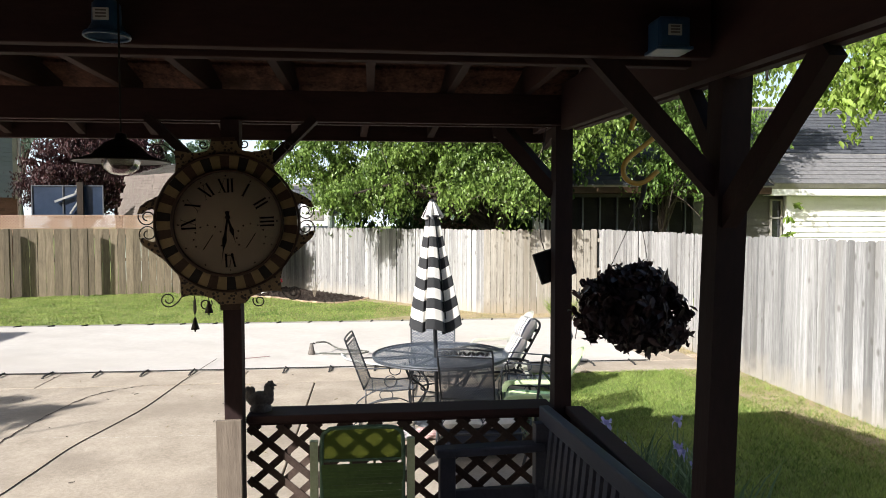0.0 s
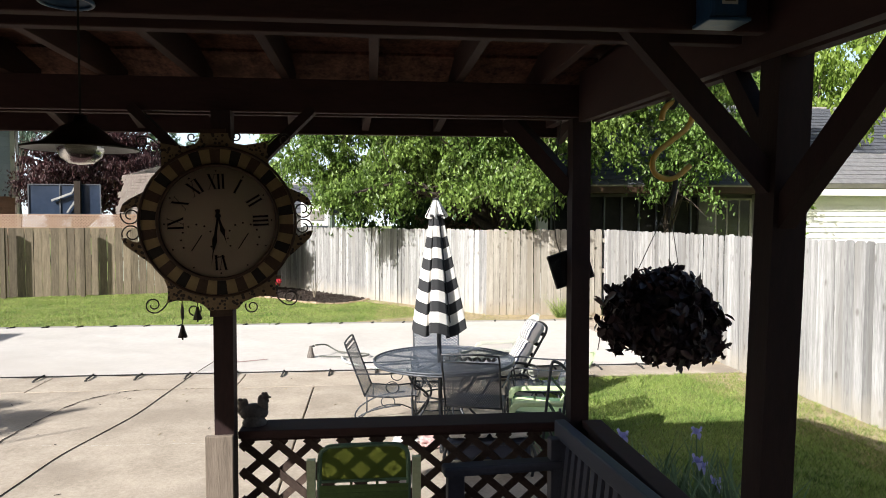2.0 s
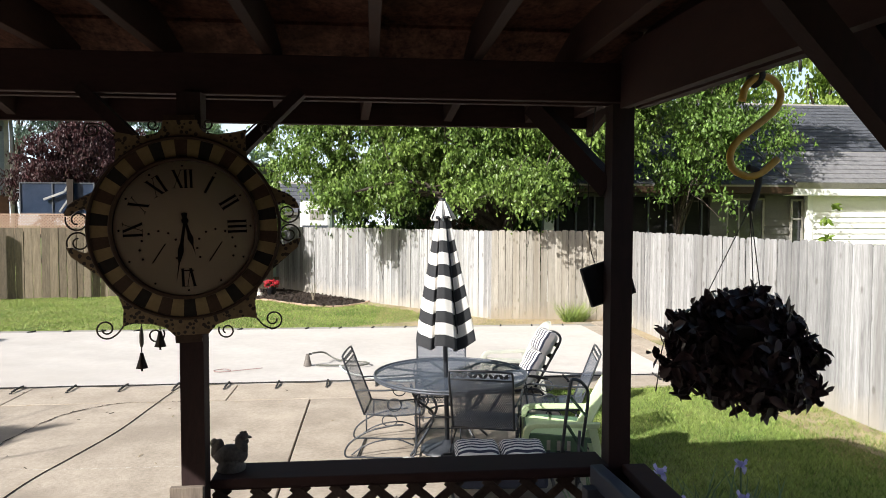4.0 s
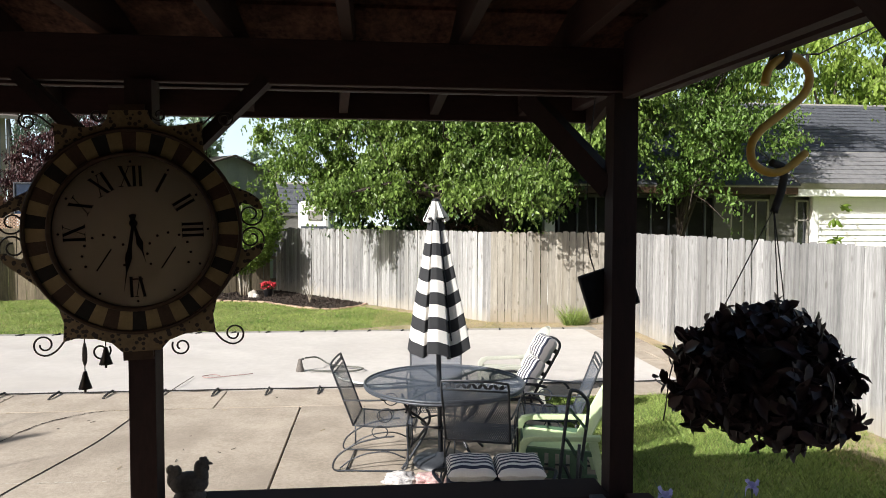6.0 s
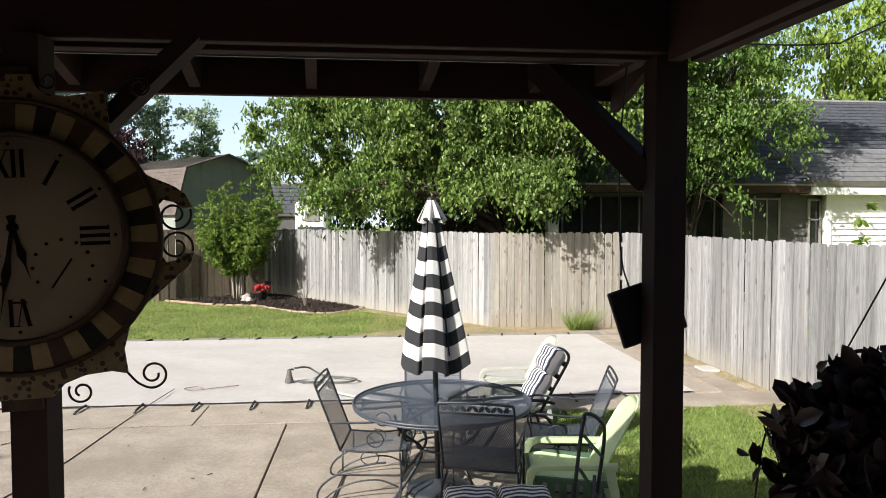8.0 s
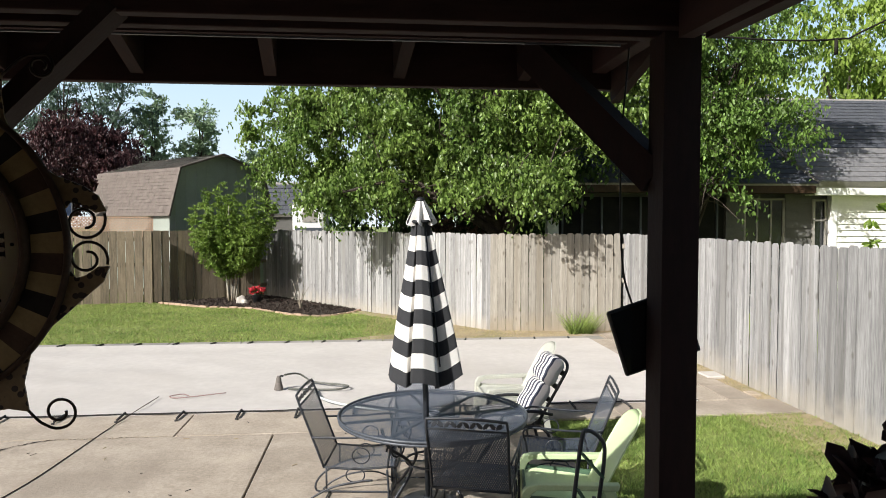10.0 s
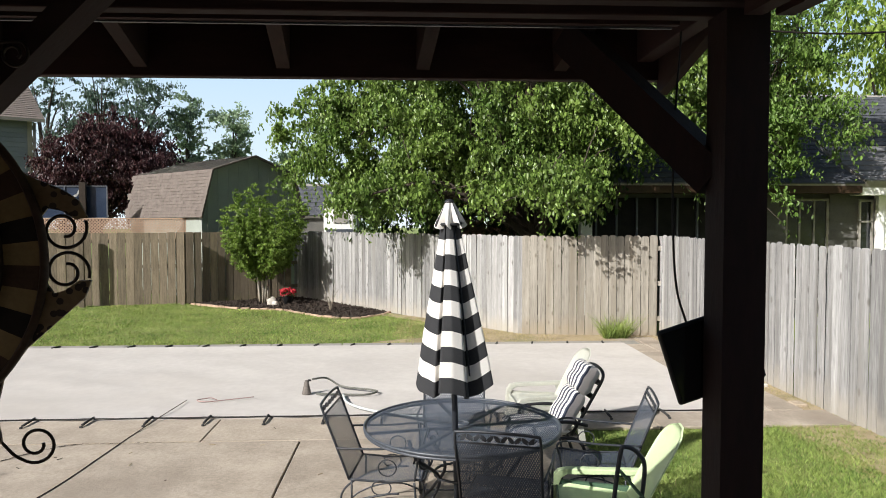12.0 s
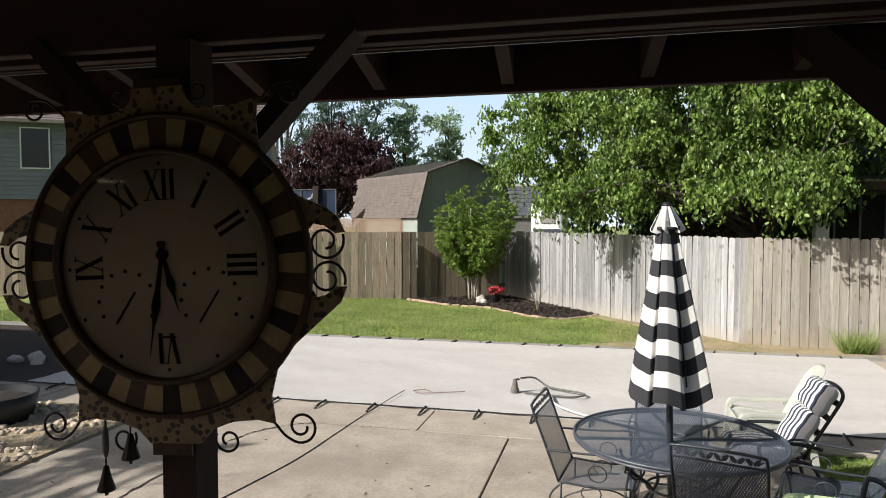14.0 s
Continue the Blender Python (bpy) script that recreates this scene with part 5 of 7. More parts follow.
iron_chair(pose(1.62, 7.05, 0, 0, 0, 78), "dark grey wrought iron spring chair facing the table")
iron_chair(pose(0.68, 7.62, 0, 0, 0, 176), "dark grey wrought iron spring chair behind the table")


def sheet(bm, fn, nu, nv, off):
    """A curved sheet of some thickness over u, v in 0 to 1."""
    off = Vector(off)
    g = [[[bm.verts.new(Vector(fn(i / nu, j / nv)) + off * k) for i in range(nu + 1)] for j in range(nv + 1)] for k in (0, 1)]
    for k in (0, 1):
        for j in range(nv):
            for i in range(nu):
                q = (g[k][j][i], g[k][j][i + 1], g[k][j + 1][i + 1], g[k][j + 1][i])
                bm.faces.new(q if k else q[::-1]).smooth = True
    a, b = g
    rim = [(j, 0) for j in range(nv)] + [(nv, i) for i in range(nu)] + [(nv - j, nu) for j in range(nv)] + [(0, nu - i) for i in range(nu)]
    for (j0, i0), (j1, i1) in zip(rim, rim[1:] + rim[:1]):
        bm.faces.new((a[j0][i0], a[j1][i1], b[j1][i1], b[j0][i0]))
    return bm


def plastic_chair(at, label, mat=LIME, low=None):
    """A moulded garden chair with arched arms and slotted sides; it faces +y."""
    t = thing("garden_chair", label=label, category="chair", group="pale green plastic chairs", at=at)
    low = low or mat

    def back(u, v):
        w = 0.235 * (1 - 0.1 * v) * (math.sqrt(max(0.0, 1 - ((v - 0.72) / 0.28) ** 2)) * 0.75 + 0.25 if v > 0.72 else 1.0)
        x = (2 * u - 1) * w
        return x, -0.20 - 0.235 * v - 0.03 * v * v + 0.5 * x * x, 0.31 + 0.53 * v

    def seat(u, v):
        x = (2 * u - 1) * 0.25
        return x, 0.27 - 0.49 * v, 0.365 - 0.055 * v - 0.02 * (1 - (x / 0.25) ** 2) - (0.03 * (1 - v / 0.15) ** 2 if v < 0.15 else 0)

    part("backrest", sheet(bmesh.new(), back, 10, 14, (0, -0.012, 0.004)), mat, t, "one-piece rounded back")
    part("seat", sheet(bmesh.new(), seat, 10, 12, (0, 0, -0.012)), mat, t)
    side = Matrix(((0, 0, 1, 0), (1, 0, 0, 0), (0, 1, 0, 0), (0, 0, 0, 1)))
    for sx in (-1, 1):
        m = pose(sx * 0.285 - 0.03, 0, 0) @ side
        bm = bmesh.new()
        arch = [(-0.30, 0.46), (-0.1, 0.455), (0.20, 0.45), (0.27, 0.435), (0.305, 0.39), (0.33, 0.0), (0.275, 0.0), (0.262, 0.34), (0.245, 0.385), (0.21, 0.41), (-0.1, 0.418), (-0.29, 0.42)]
        prism(bm, arch, 0, 0.06, m)
        bmesh.ops.bevel(bm, geom=bm.edges[:], offset=0.007, segments=2, profile=0.5, affect="EDGES")
        part("armrest", bm, mat, t, "arched arm running down into the front leg")
        bm = bmesh.new()
        prism(bm, [(-0.20, 0.44), (-0.27, 0.44), (-0.36, 0.0), (-0.31, 0.0)], 0.005, 0.055, m)
        part("rear_leg", bm, mat, t)
        bm = bmesh.new()
        prism(bm, [(-0.24, 0.30), (0.27, 0.335), (0.27, 0.365), (-0.23, 0.335)], 0.015, 0.045, m)
        part("side_rail", bm, low, t)
        bm = bmesh.new()
        prism(bm, [(-0.29, 0.13), (0.28, 0.13), (0.28, 0.16), (-0.28, 0.16)], 0.02, 0.04, m)
        part("side_rail", bm, low, t)
        for k in range(6):
            y = -0.20 + k * 0.08
            bm = bmesh.new()
            prism(bm, [(y, 0.15), (y + 0.05, 0.15), (y + 0.05, 0.335), (y, 0.335)], 0.022, 0.038, m)
            part("side_slat", bm, low, t)
    part("apron", abox(-0.27, 0.27, 0.268, 0.285, 0.15, 0.34, 0.006), low, t)
    return t


# dark sides stand in for a slotted green stool before this chair
plastic_chair(pose(1.54, 6.45, 0, 0, 0, 80), "pale lime plastic garden chair, its dark green sides standing in for a stool", low=SAGE)
plastic_chair(pose(1.64, 8.95, 0, 0, 0, 92), "lime plastic garden chair behind the lounger, paled for sun glare", LIME_GLARE)


def striped_cushion(parent, w, l, th, at, stripes, name="cushion", label="", dark=0):
    """A puffed pad of lengthwise stripes."""
    c = None
    for s in range(stripes):
        x0, x1 = -w / 2 + w * s / stripes, -w / 2 + w * (s + 1) / stripes
        bm = bmesh.new()
        nx, ny = 3, 14
        for sgn in (1, -1):
            g = []
            for j in range(ny + 1):
                v = j / ny * 2 - 1
                row = []
                for i in range(nx + 1):
                    x = x0 + (x1 - x0) * i / nx
                    u = 2 * x / w
                    puff = (max(0, 1 - abs(u) ** 4) * max(0, 1 - abs(v) ** 6)) ** 0.5
                    row.append(bm.verts.new((x, v * l / 2, sgn * th / 2 * puff + 0.004 * math.sin(9 * x + 7 * v))))
                g.append(row)
            for j in range(ny):
                for i in range(nx):
                    q = (g[j][i], g[j][i + 1], g[j + 1][i + 1], g[j + 1][i])
                    bm.faces.new(q if sgn > 0 else q[::-1]).smooth = True
        wide = CUSH_NAVY if s % 2 == dark else CUSH_WHITE
        if c is None:
            c = part(name, bm, wide, parent, label, at=at)
        else:
            part("stripe", bm, wide, c)
    return c


def lounger():
    t = thing("lounge_chair", label="black framed lounge chair with navy and white striped cushion", category="lounge chair", at=pose(1.40, 8.05, 0, 0, 0, 93))
    up = pose(0, -0.24, 0.34, 120, 0, 0)
    striped_cushion(t, 0.46, 0.36, 0.13, up @ pose(0, 0.17, -0.05), 13, "back_cushion", "striped lower back cushion", 1)
    striped_cushion(t, 0.46, 0.26, 0.15, up @ pose(0, 0.46, -0.06), 13, "head_cushion", "striped head cushion", 1)
    striped_cushion(t, 0.46, 0.50, 0.12, pose(0, 0.0, 0.36), 13, "seat_cushion", "striped seat cushion", 1)
    bm = bmesh.new()
    tube(bm, bez([up @ Vector((-0.23, 0, 0.02)), up @ Vector((-0.23, 0.4, 0.02)), up @ Vector((-0.22, 0.56, 0.01)), up @ Vector((0, 0.60, 0.01)), up @ Vector((0.22, 0.56, 0.01)), up @ Vector((0.23, 0.4, 0.02)), up @ Vector((0.23, 0, 0.02))], 6), 0.014, 8)
    part("back_frame", bm, BLACK, t)
    for k in range(4):
        part("back_strap", abar(up @ Vector((-0.23, 0.1 + 0.13 * k, 0.02)), up @ Vector((0.23, 0.1 + 0.13 * k, 0.02)), 0.012, 0.05), BLACK, t)
    for s in (-1, 1):
        part("arm", atube(bez([(s * 0.27, -0.38, 0.42), (s * 0.29, -0.2, 0.46), (s * 0.29, 0.02, 0.45), (s * 0.28, 0.07, 0.40), (s * 0.28, 0.03, 0.3)], 6), 0.014, 8), BLACK, t)
        part("leg", atube(bez([(s * 0.28, 0.28, 0.30), (s * 0.28, 0.0, 0.31), (s * 0.28, -0.3, 0.3), (s * 0.28, -0.42, 0.02)], 5), 0.014, 8), BLACK, t)
        part("leg", atube([(s * 0.28, 0.1, 0.31), (s * 0.28, 0.3, 0.0)], 0.014, 8), BLACK, t)
    return t


lounger()


def ottoman():
    t = thing("ottoman", label="low iron footstool with navy and white striped cushions", category="ottoman", at=pose(0.935, 5.86, 0, 0, 0, -4) @ Matrix.Diagonal((1.08, 1.08, 0.94, 1)))
    for s in (-1, 1):
        c = striped_cushion(t, 0.34, 0.31, 0.14, pose(s * 0.158, 0, 0.365, 0, 0, 90), 13, "cushion", "striped navy cushion half", 1)
        part("leg", atube(bez([(s * 0.31, -0.16, 0.28), (s * 0.34, -0.18, 0.15), (s * 0.31, -0.19, 0.0)], 5), 0.012, 8), IRON, t)
        part("leg", atube(bez([(s * 0.31, 0.16, 0.28), (s * 0.34, 0.18, 0.15), (s * 0.31, 0.19, 0.0)], 5), 0.012, 8), IRON, t)
        part("side_arc", atube(bez([(s * 0.32, -0.18, 0.28), (s * 0.40, 0.0, 0.33), (s * 0.32, 0.18, 0.28)], 6), 0.012, 8), IRON, t)
    part("frame", atube(bez([(-0.32, -0.18, 0.28), (0, -0.2, 0.285), (0.32, -0.18, 0.28)], 6), 0.012, 8), IRON, t)
    part("frame", atube(bez([(-0.32, 0.18, 0.28), (0, 0.2, 0.285), (0.32, 0.18, 0.28)], 6), 0.012, 8), IRON, t)
    # dark block added in place of the shade beneath the footstool
    part("shade_block", abox(-0.31, 0.31, -0.17, 0.17, 0.13, 0.29, 0.03), CUSH_NAVY, t, "dark block standing in for the shade under the cushions")


ottoman()


def folding_chair():
    t = thing("folding_chair", label="folded dark green metal lawn chair standing upright", category="chair", at=pose(1.55, 5.98, 0, 0, 0, 12))
    bm = bmesh.new()
    tube(bm, bez([(-0.12, 0.05, 0.0), (-0.09, 0.02, 0.45), (-0.055, 0, 0.80), (-0.02, 0, 0.845), (0.06, 0, 0.80), (0.10, 0.0, 0.70), (0.08, 0.04, 0.35), (0.05, 0.06, 0.0)], 7), 0.013, 8)
    part("hoop", bm, IRON, t)
    part("leg", atube([(-0.02, -0.04, 0.0), (0.02, -0.02, 0.45)], 0.012, 8), IRON, t)
    part("flat_bar", abar((-0.06, 0, 0.72), (0.09, 0.01, 0.55), 0.012, 0.05, up=(0, 1, 0)), SAGE, t)
    part("flat_bar", abar((-0.08, 0, 0.50), (0.08, 0.02, 0.26), 0.012, 0.05, up=(0, 1, 0)), SAGE, t)
    part("flat_bar", abar((-0.09, 0, 0.30), (0.02, -0.02, 0.05), 0.012, 0.04, up=(0, 1, 0)), IRON, t)


folding_chair()


def cloth_heap(x, y, r, mat, label, seed):
    rng = random.Random(seed)
    bm = bmesh.new()
    bmesh.ops.create_icosphere(bm, subdivisions=4, radius=1)
    for v in bm.verts:
        p = v.co.copy()
        k = 1 + 0.35 * noise.noise(p * 2.2 + Vector((seed, 0, 0))) + 0.18 * noise.noise(p * 5)
        v.co = Vector((x + p.x * r * k * 1.2, y + p.y * r * k, max(0.004, 0.05 + p.z * r * 0.5 * k)))
    thing("towel", bm, mat, label, "towel", smooth=True)


cloth_heap(0.30, 6.45, 0.11, surf("printed_white_cloth", (0.20, 0.19, 0.20), (0.62, 0.60, 0.57), 0.9, scale=16, fine=60, bump=0.3), "crumpled white towel on the patio", 3)
cloth_heap(0.52, 6.42, 0.10, surf("faded_pink_cloth", (0.30, 0.15, 0.15), (0.58, 0.45, 0.42), 0.9, scale=14, fine=80), "crumpled faded pink cloth on the patio", 8)

# pump, hoses and cord on the cover and patio
pump = thing("pump", label="grey cone shaped pool cover pump", category="pump", at=pose(-0.91, 10.62, 0.012) @ Matrix.Diagonal((0.55, 0.55, 0.7, 1)))
part("body", lathe(bmesh.new(), [(0.0, 0.24), (0.035, 0.24), (0.05, 0.2), (0.075, 0.1), (0.10, 0.03), (0.105, 0.0)], 20), CLAY, pump, smooth=True)
part("nozzle", atube([(0, 0, 0.2), (0.05, 0, 0.24), (0.1, 0.02, 0.23)], 0.018, 8), RUBBER, pump)
H = 0.045
thing("hose", atube(bez([(-0.84, 10.63, 0.19), (-0.7, 10.9, 0.14), (-0.5, 10.85, H), (-0.14, 10.66, H), (-0.06, 10.55, H), (-0.2, 10.42, H), (-0.5, 10.45, H), (-0.78, 10.5, H)], 8), 0.012, 8), HOSE, "grey-green drain hose looped on the pool cover", "hose")
thing("hose", atube(bez([(-0.45, 10.42, H), (-0.36, 10.05, H), (-0.08, 9.72, H), (0.35, 9.55, 0.024), (0.8, 9.6, 0.024)], 8), 0.014, 8), HOSE_PALE, "pale plastic hose trailing off the pool cover", "hose")
thing("power_cord", atube(bez([(-2.24, 10.31, 0.035), (-2.3, 9.7, 0.035), (-2.38, 9.2, 0.008), (-2.42, 8.6, 0.0046), (-2.47, 7.8, 0.0046), (-2.58, 7.15, 0.0046), (-2.70, 6.5, 0.0046), (-2.74, 5.8, 0.0046), (-2.80, 5.2, 0.0046), (-3.1, 4.4, 0.0046)], 8), 0.0045, 6), CORD, "dark brown extension cord lying across the patio", "cord")
thing("power_cord", atube(bez([(-1.9, 10.31, 0.036), (-2.0, 10.40, 0.036), (-2.12, 10.3, 0.036), (-2.0, 10.22, 0.036), (-1.78, 10.3, 0.036), (-1.5, 10.42, 0.036)], 8), 0.006, 6), surf("red_cord", (0.26, 0.17, 0.155), (0.36, 0.25, 0.23), 0.6, bump=0), "short red cord coiled on the pool cover", "cord")

# ---- things in and on the gazebo ----
def spotted():
    m = surf("leopard_spotted_tin", (0.115, 0.079, 0.040), (0.185, 0.13, 0.066), 0.5, scale=12, fine=80, bump=0.15)
    N, L = m.node_tree.nodes, m.node_tree.links
    tc, vo, lt, mx = N.new("ShaderNodeTexCoord"), N.new("ShaderNodeTexVoronoi"), N.new("ShaderNodeMath"), N.new("ShaderNodeMix")
    vo.inputs["Scale"].default_value = 58
    L.new(tc.outputs["Object"], vo.inputs["Vector"])
    lt.operation = "LESS_THAN"
    lt.inputs[1].default_value = 0.40
    L.new(vo.outputs["Distance"], lt.inputs[0])
    mx.data_type = "RGBA"
    b = N["Principled BSDF"]
    src = b.inputs["Base Color"].links[0].from_socket
    L.new(src, mx.inputs[6])
    mx.inputs[7].default_value = (0.018, 0.011, 0.008, 1)
    L.new(lt.outputs[0], mx.inputs[0])
    L.new(mx.outputs[2], b.inputs["Base Color"])
    return m


def numeral_mesh(txt, h=0.068):
    """A Roman numeral drawn with a broad pen: heavy and hairline strokes between short serifs."""
    wide = {"I": 0.019, "V": 0.036, "X": 0.038}
    x = -sum(wide[c] for c in txt) / 2
    bm = bmesh.new()

    def stroke(xa, xb, w):
        prism(bm, [(xa - w / 2, h / 2), (xb - w / 2, -h / 2), (xb + w / 2, -h / 2), (xa + w / 2, h / 2)], 0, 0.0012)

    for c in txt:
        m, q = x + wide[c] / 2, wide[c] * 0.36
        if c == "I":
            stroke(m, m, 0.0092)
            tips = ((m, 1), (m, -1))
        elif c == "V":
            stroke(m - q, m, 0.0092), stroke(m + q, m, 0.0022)
            tips = ((m - q, 1), (m + q, 1))
        else:
            stroke(m - q, m + q, 0.0098), stroke(m + q, m - q, 0.0022)
            tips = ((m - q, 1), (m + q, 1), (m - q, -1), (m + q, -1))
        for tx, sg in tips:
            prism(bm, [(tx - 0.008, sg * h / 2), (tx + 0.008, sg * h / 2), (tx + 0.005, sg * (h / 2 - 0.0022)), (tx - 0.005, sg * (h / 2 - 0.0022))][::-sg], 0, 0.0012)
        x += wide[c]
    return mesh_of("numeral", bm, INK)


def clock():
    t = thing("wall_clock", label="large ornate tin clock with spotted scroll frame on a post", category="clock", at=pose(-0.698, 3.505, 2.036, 90, 0, 4.5) @ Matrix.Rotation(radians(2.3), 4, "Z") @ Matrix.Diagonal((1.012, 1, 1, 1)))
    # local x right, y up, z towards the viewer
    half = [(0.06, 0.40), (0.066, 0.372), (0.082, 0.354), (0.13, 0.345), (0.19, 0.353), (0.232, 0.362), (0.226, 0.315), (0.230, 0.262), (0.247, 0.215), (0.275, 0.175), (0.317, 0.143), (0.372, 0.117), (0.399, 0.096), (0.413, 0.062),
            (0.391, 0.060), (0.369, 0.077), (0.344, 0.083), (0.330, 0.066), (0.324, 0.015), (0.330, -0.05), (0.345, -0.077), (0.365, -0.072), (0.391, -0.055), (0.413, -0.055), (0.399, -0.088), (0.356, -0.124), (0.292, -0.178), (0.248, -0.234), (0.232, -0.292), (0.238, -0.354),
            (0.20, -0.345), (0.14, -0.350), (0.09, -0.368), (0.06, -0.40)]
    bm = bmesh.new()
    prism(bm, half + [(-x, y) for x, y in reversed(half)], -0.006, 0.0)
    part("frame", bm, spotted(), t, "leopard-spotted cut tin frame")
    bm = bmesh.new()
    n = 72
    for r0, r1, z0, z1 in ((0.249, 0.264, 0.0, 0.022), (0.330, 0.342, 0.0, 0.012)):
        prof = [(r0, z0), (r0, z1), ((r0 + r1) / 2, z1 + 0.005), (r1, z1), (r1, z0)]
        lathe(bm, prof, n)
    part("rim", bm, BROWN_TIN, t, "brown raised rims")
    bm = bmesh.new()
    a = 2 * math.pi / 44
    v = [(0.266, -a / 2), (0.329, -a / 2), (0.329, a / 2), (0.266, a / 2)]
    prism(bm, [(r * math.cos(b), r * math.sin(b)) for r, b in v], 0.001, 0.006)
    me_a = mesh_of("ring_tile", bm.copy(), GOLD)
    me_b = mesh_of("ring_tile", bm, INK)
    me_c = me_a.copy()
    me_c.materials[0] = BROWN_TIN
    for k in range(44):
        shared("ring_tile", (me_a, me_b, me_a, me_c)[k % 4], t, pose(0, 0, 0, 0, 0, 360 / 44 * k))
    dial = part("dial", lathe(bmesh.new(), [(0.251, 0.002), (0.251, 0.006), (0.0, 0.006)], n), CREAM, t, "aged cream dial")
    for txt, hour in (("XII", 0), ("I", 1), ("II", 2), ("III", 3), ("VI", 6), ("IX", 9), ("X", 10), ("XI", 11)):
        shared("numeral", numeral_mesh(txt), dial, pose(0, 0, 0.0065, 0, 0, -30 * hour) @ pose(0, 0.183, 0))
    for k in range(12):
        shared("hour_dot", mesh_of("hour_dot", lathe(bmesh.new(), [(0.004, 0), (0.004, 0.001), (0, 0.001)], 8), INK), dial, pose(0, 0, 0.007, 0, 0, 30 * k) @ pose(0, 0.231, 0))
    for cx in (-0.095, 0.105):
        for k in range(9):
            an = radians(-30 + 30 * k)
            shared("gauge_dot", mesh_of("gauge_dot", lathe(bmesh.new(), [(0.0045, 0), (0.0045, 0.001), (0, 0.001)], 8), BROWN_TIN), dial, pose(cx + 0.068 * math.cos(an), -0.075 + 0.068 * math.sin(an), 0.007))
        part("gauge_hand", abar((cx + 0.022, -0.055, 0.009), (cx - 0.026, -0.125, 0.009), 0.004, 0.002), INK, dial)
    part("gauge_text", abox(-0.02, 0.02, -0.16, -0.155, 0.0065, 0.0072), BROWN_TIN, dial)

    def hand(name, ang, length, w, z):
        bm = bmesh.new()
        prism(bm, [(-w * 0.5, -0.03), (w * 0.5, -0.03), (w * 0.35, 0.0), (w * 0.5, length * 0.35), (w * 0.9, length * 0.5), (w * 0.5, length * 0.62), (w * 0.2, length * 0.7), (0, length), (-w * 0.2, length * 0.7), (-w * 0.5, length * 0.62), (-w * 0.9, length * 0.5), (-w * 0.5, length * 0.35), (-w * 0.35, 0)], 0, 0.002)
        part(name, bm, INK, t, at=pose(0, 0.028, z, 0, 0, ang))

    hand("hour_hand", -166, 0.135, 0.012, 0.011)
    hand("minute_hand", -190, 0.23, 0.012, 0.014)
    part("hub", lathe(bmesh.new(), [(0.012, 0.006), (0.012, 0.018), (0, 0.02)], 14), INK, t, at=pose(0, 0.028, 0))
    glass_ob = part("glass", lathe(bmesh.new(), [(0.249, 0.020), (0.14, 0.0208), (0.0, 0.0212)], 48), GLASS, t, "clear domed glass", smooth=True)
    glass_ob.visible_shadow = False

    def curl(c, r, a0, turns, tail=None, flip=1):
        pts = []
        for i in range(31):
            k = i / 30
            rr, an = r * (1 - 0.66 * k), radians(a0 + turns * 360 * k)
            pts.append((flip * (c[0] + rr * math.cos(an)), c[1] + rr * math.sin(an), -0.003))
        if tail:
            pts = bez([(flip * tail[0], tail[1], -0.003), (flip * (tail[0] + pts[0][0] * flip) / 2, (tail[1] + pts[0][1]) / 2 + tail[2], -0.003), pts[0]], 5)[:-1] + pts
        part("curl", atube(pts, 0.0032, 6), DARK_METAL, t, "wrought wire curl")

    for f in (1, -1):
        curl((0.369, 0.043), 0.042, 20, -1.3, None, f)
        curl((0.369, -0.037), 0.042, -20, 1.3, None, f)
        curl((0.303, 0.368), 0.027, 60, -1.3, (0.230, 0.350, 0.016), f)
        curl((0.095, 0.385), 0.022, 200, 1.1, None, f)
        curl((0.296, -0.360), 0.037, -120, 1.35, (0.236, -0.352, -0.006), f)
        curl((0.126, -0.392), 0.031, 150, 1.25, None, f)
    part("bracket", abox(-0.06, 0.035, -0.43, -0.34, -0.012, -0.007), BROWN_TIN, t)
    part("bracket", abox(-0.06, 0.05, 0.33, 0.42, -0.012, -0.007), BROWN_TIN, t)
    part("standoff", abox(-0.03, 0.03, -0.3, 0.3, -0.075, -0.012), BROWN_TIN, t)


clock()


def chime(x, y, z, drop, label):
    t = thing("wind_chime", label=label, category="wind chime", at=pose(x, y, z))
    part("cord", atube([(0, 0, 0), (0, 0, -drop)], 0.002, 5), INK, t)
    if drop > 0.1:
        bm = bmesh.new()
        bmesh.ops.create_icosphere(bm, subdivisions=2, radius=1)
        for v in bm.verts:
            v.co = Vector((v.co.x * (0.008 + 0.003 * math.sin(v.co.z * 7)), v.co.y * 0.008, -0.07 + v.co.z * 0.042))
        part("ornament", bm, CLAY, t, smooth=True)
    part("bell", lathe(bmesh.new(), [(0.0, 0.0), (0.006, -0.004), (0.012, -0.03), (0.02, -0.055), (0.021, -0.06), (0.017, -0.056), (0, -0.01)], 16, (0, 0, -drop)), DARK_METAL, t, smooth=True)
    part("clapper", atube([(0, 0, -drop - 0.04), (0, 0, -drop - 0.072)], 0.004, 6), DARK_METAL, t)


chime(-0.862, 3.50, 1.70, 0.125, "small dark metal bell chime with clay ornament hanging from the clock")
chime(-0.795, 3.50, 1.685, 0.03, "small dark metal bell hanging under the clock")


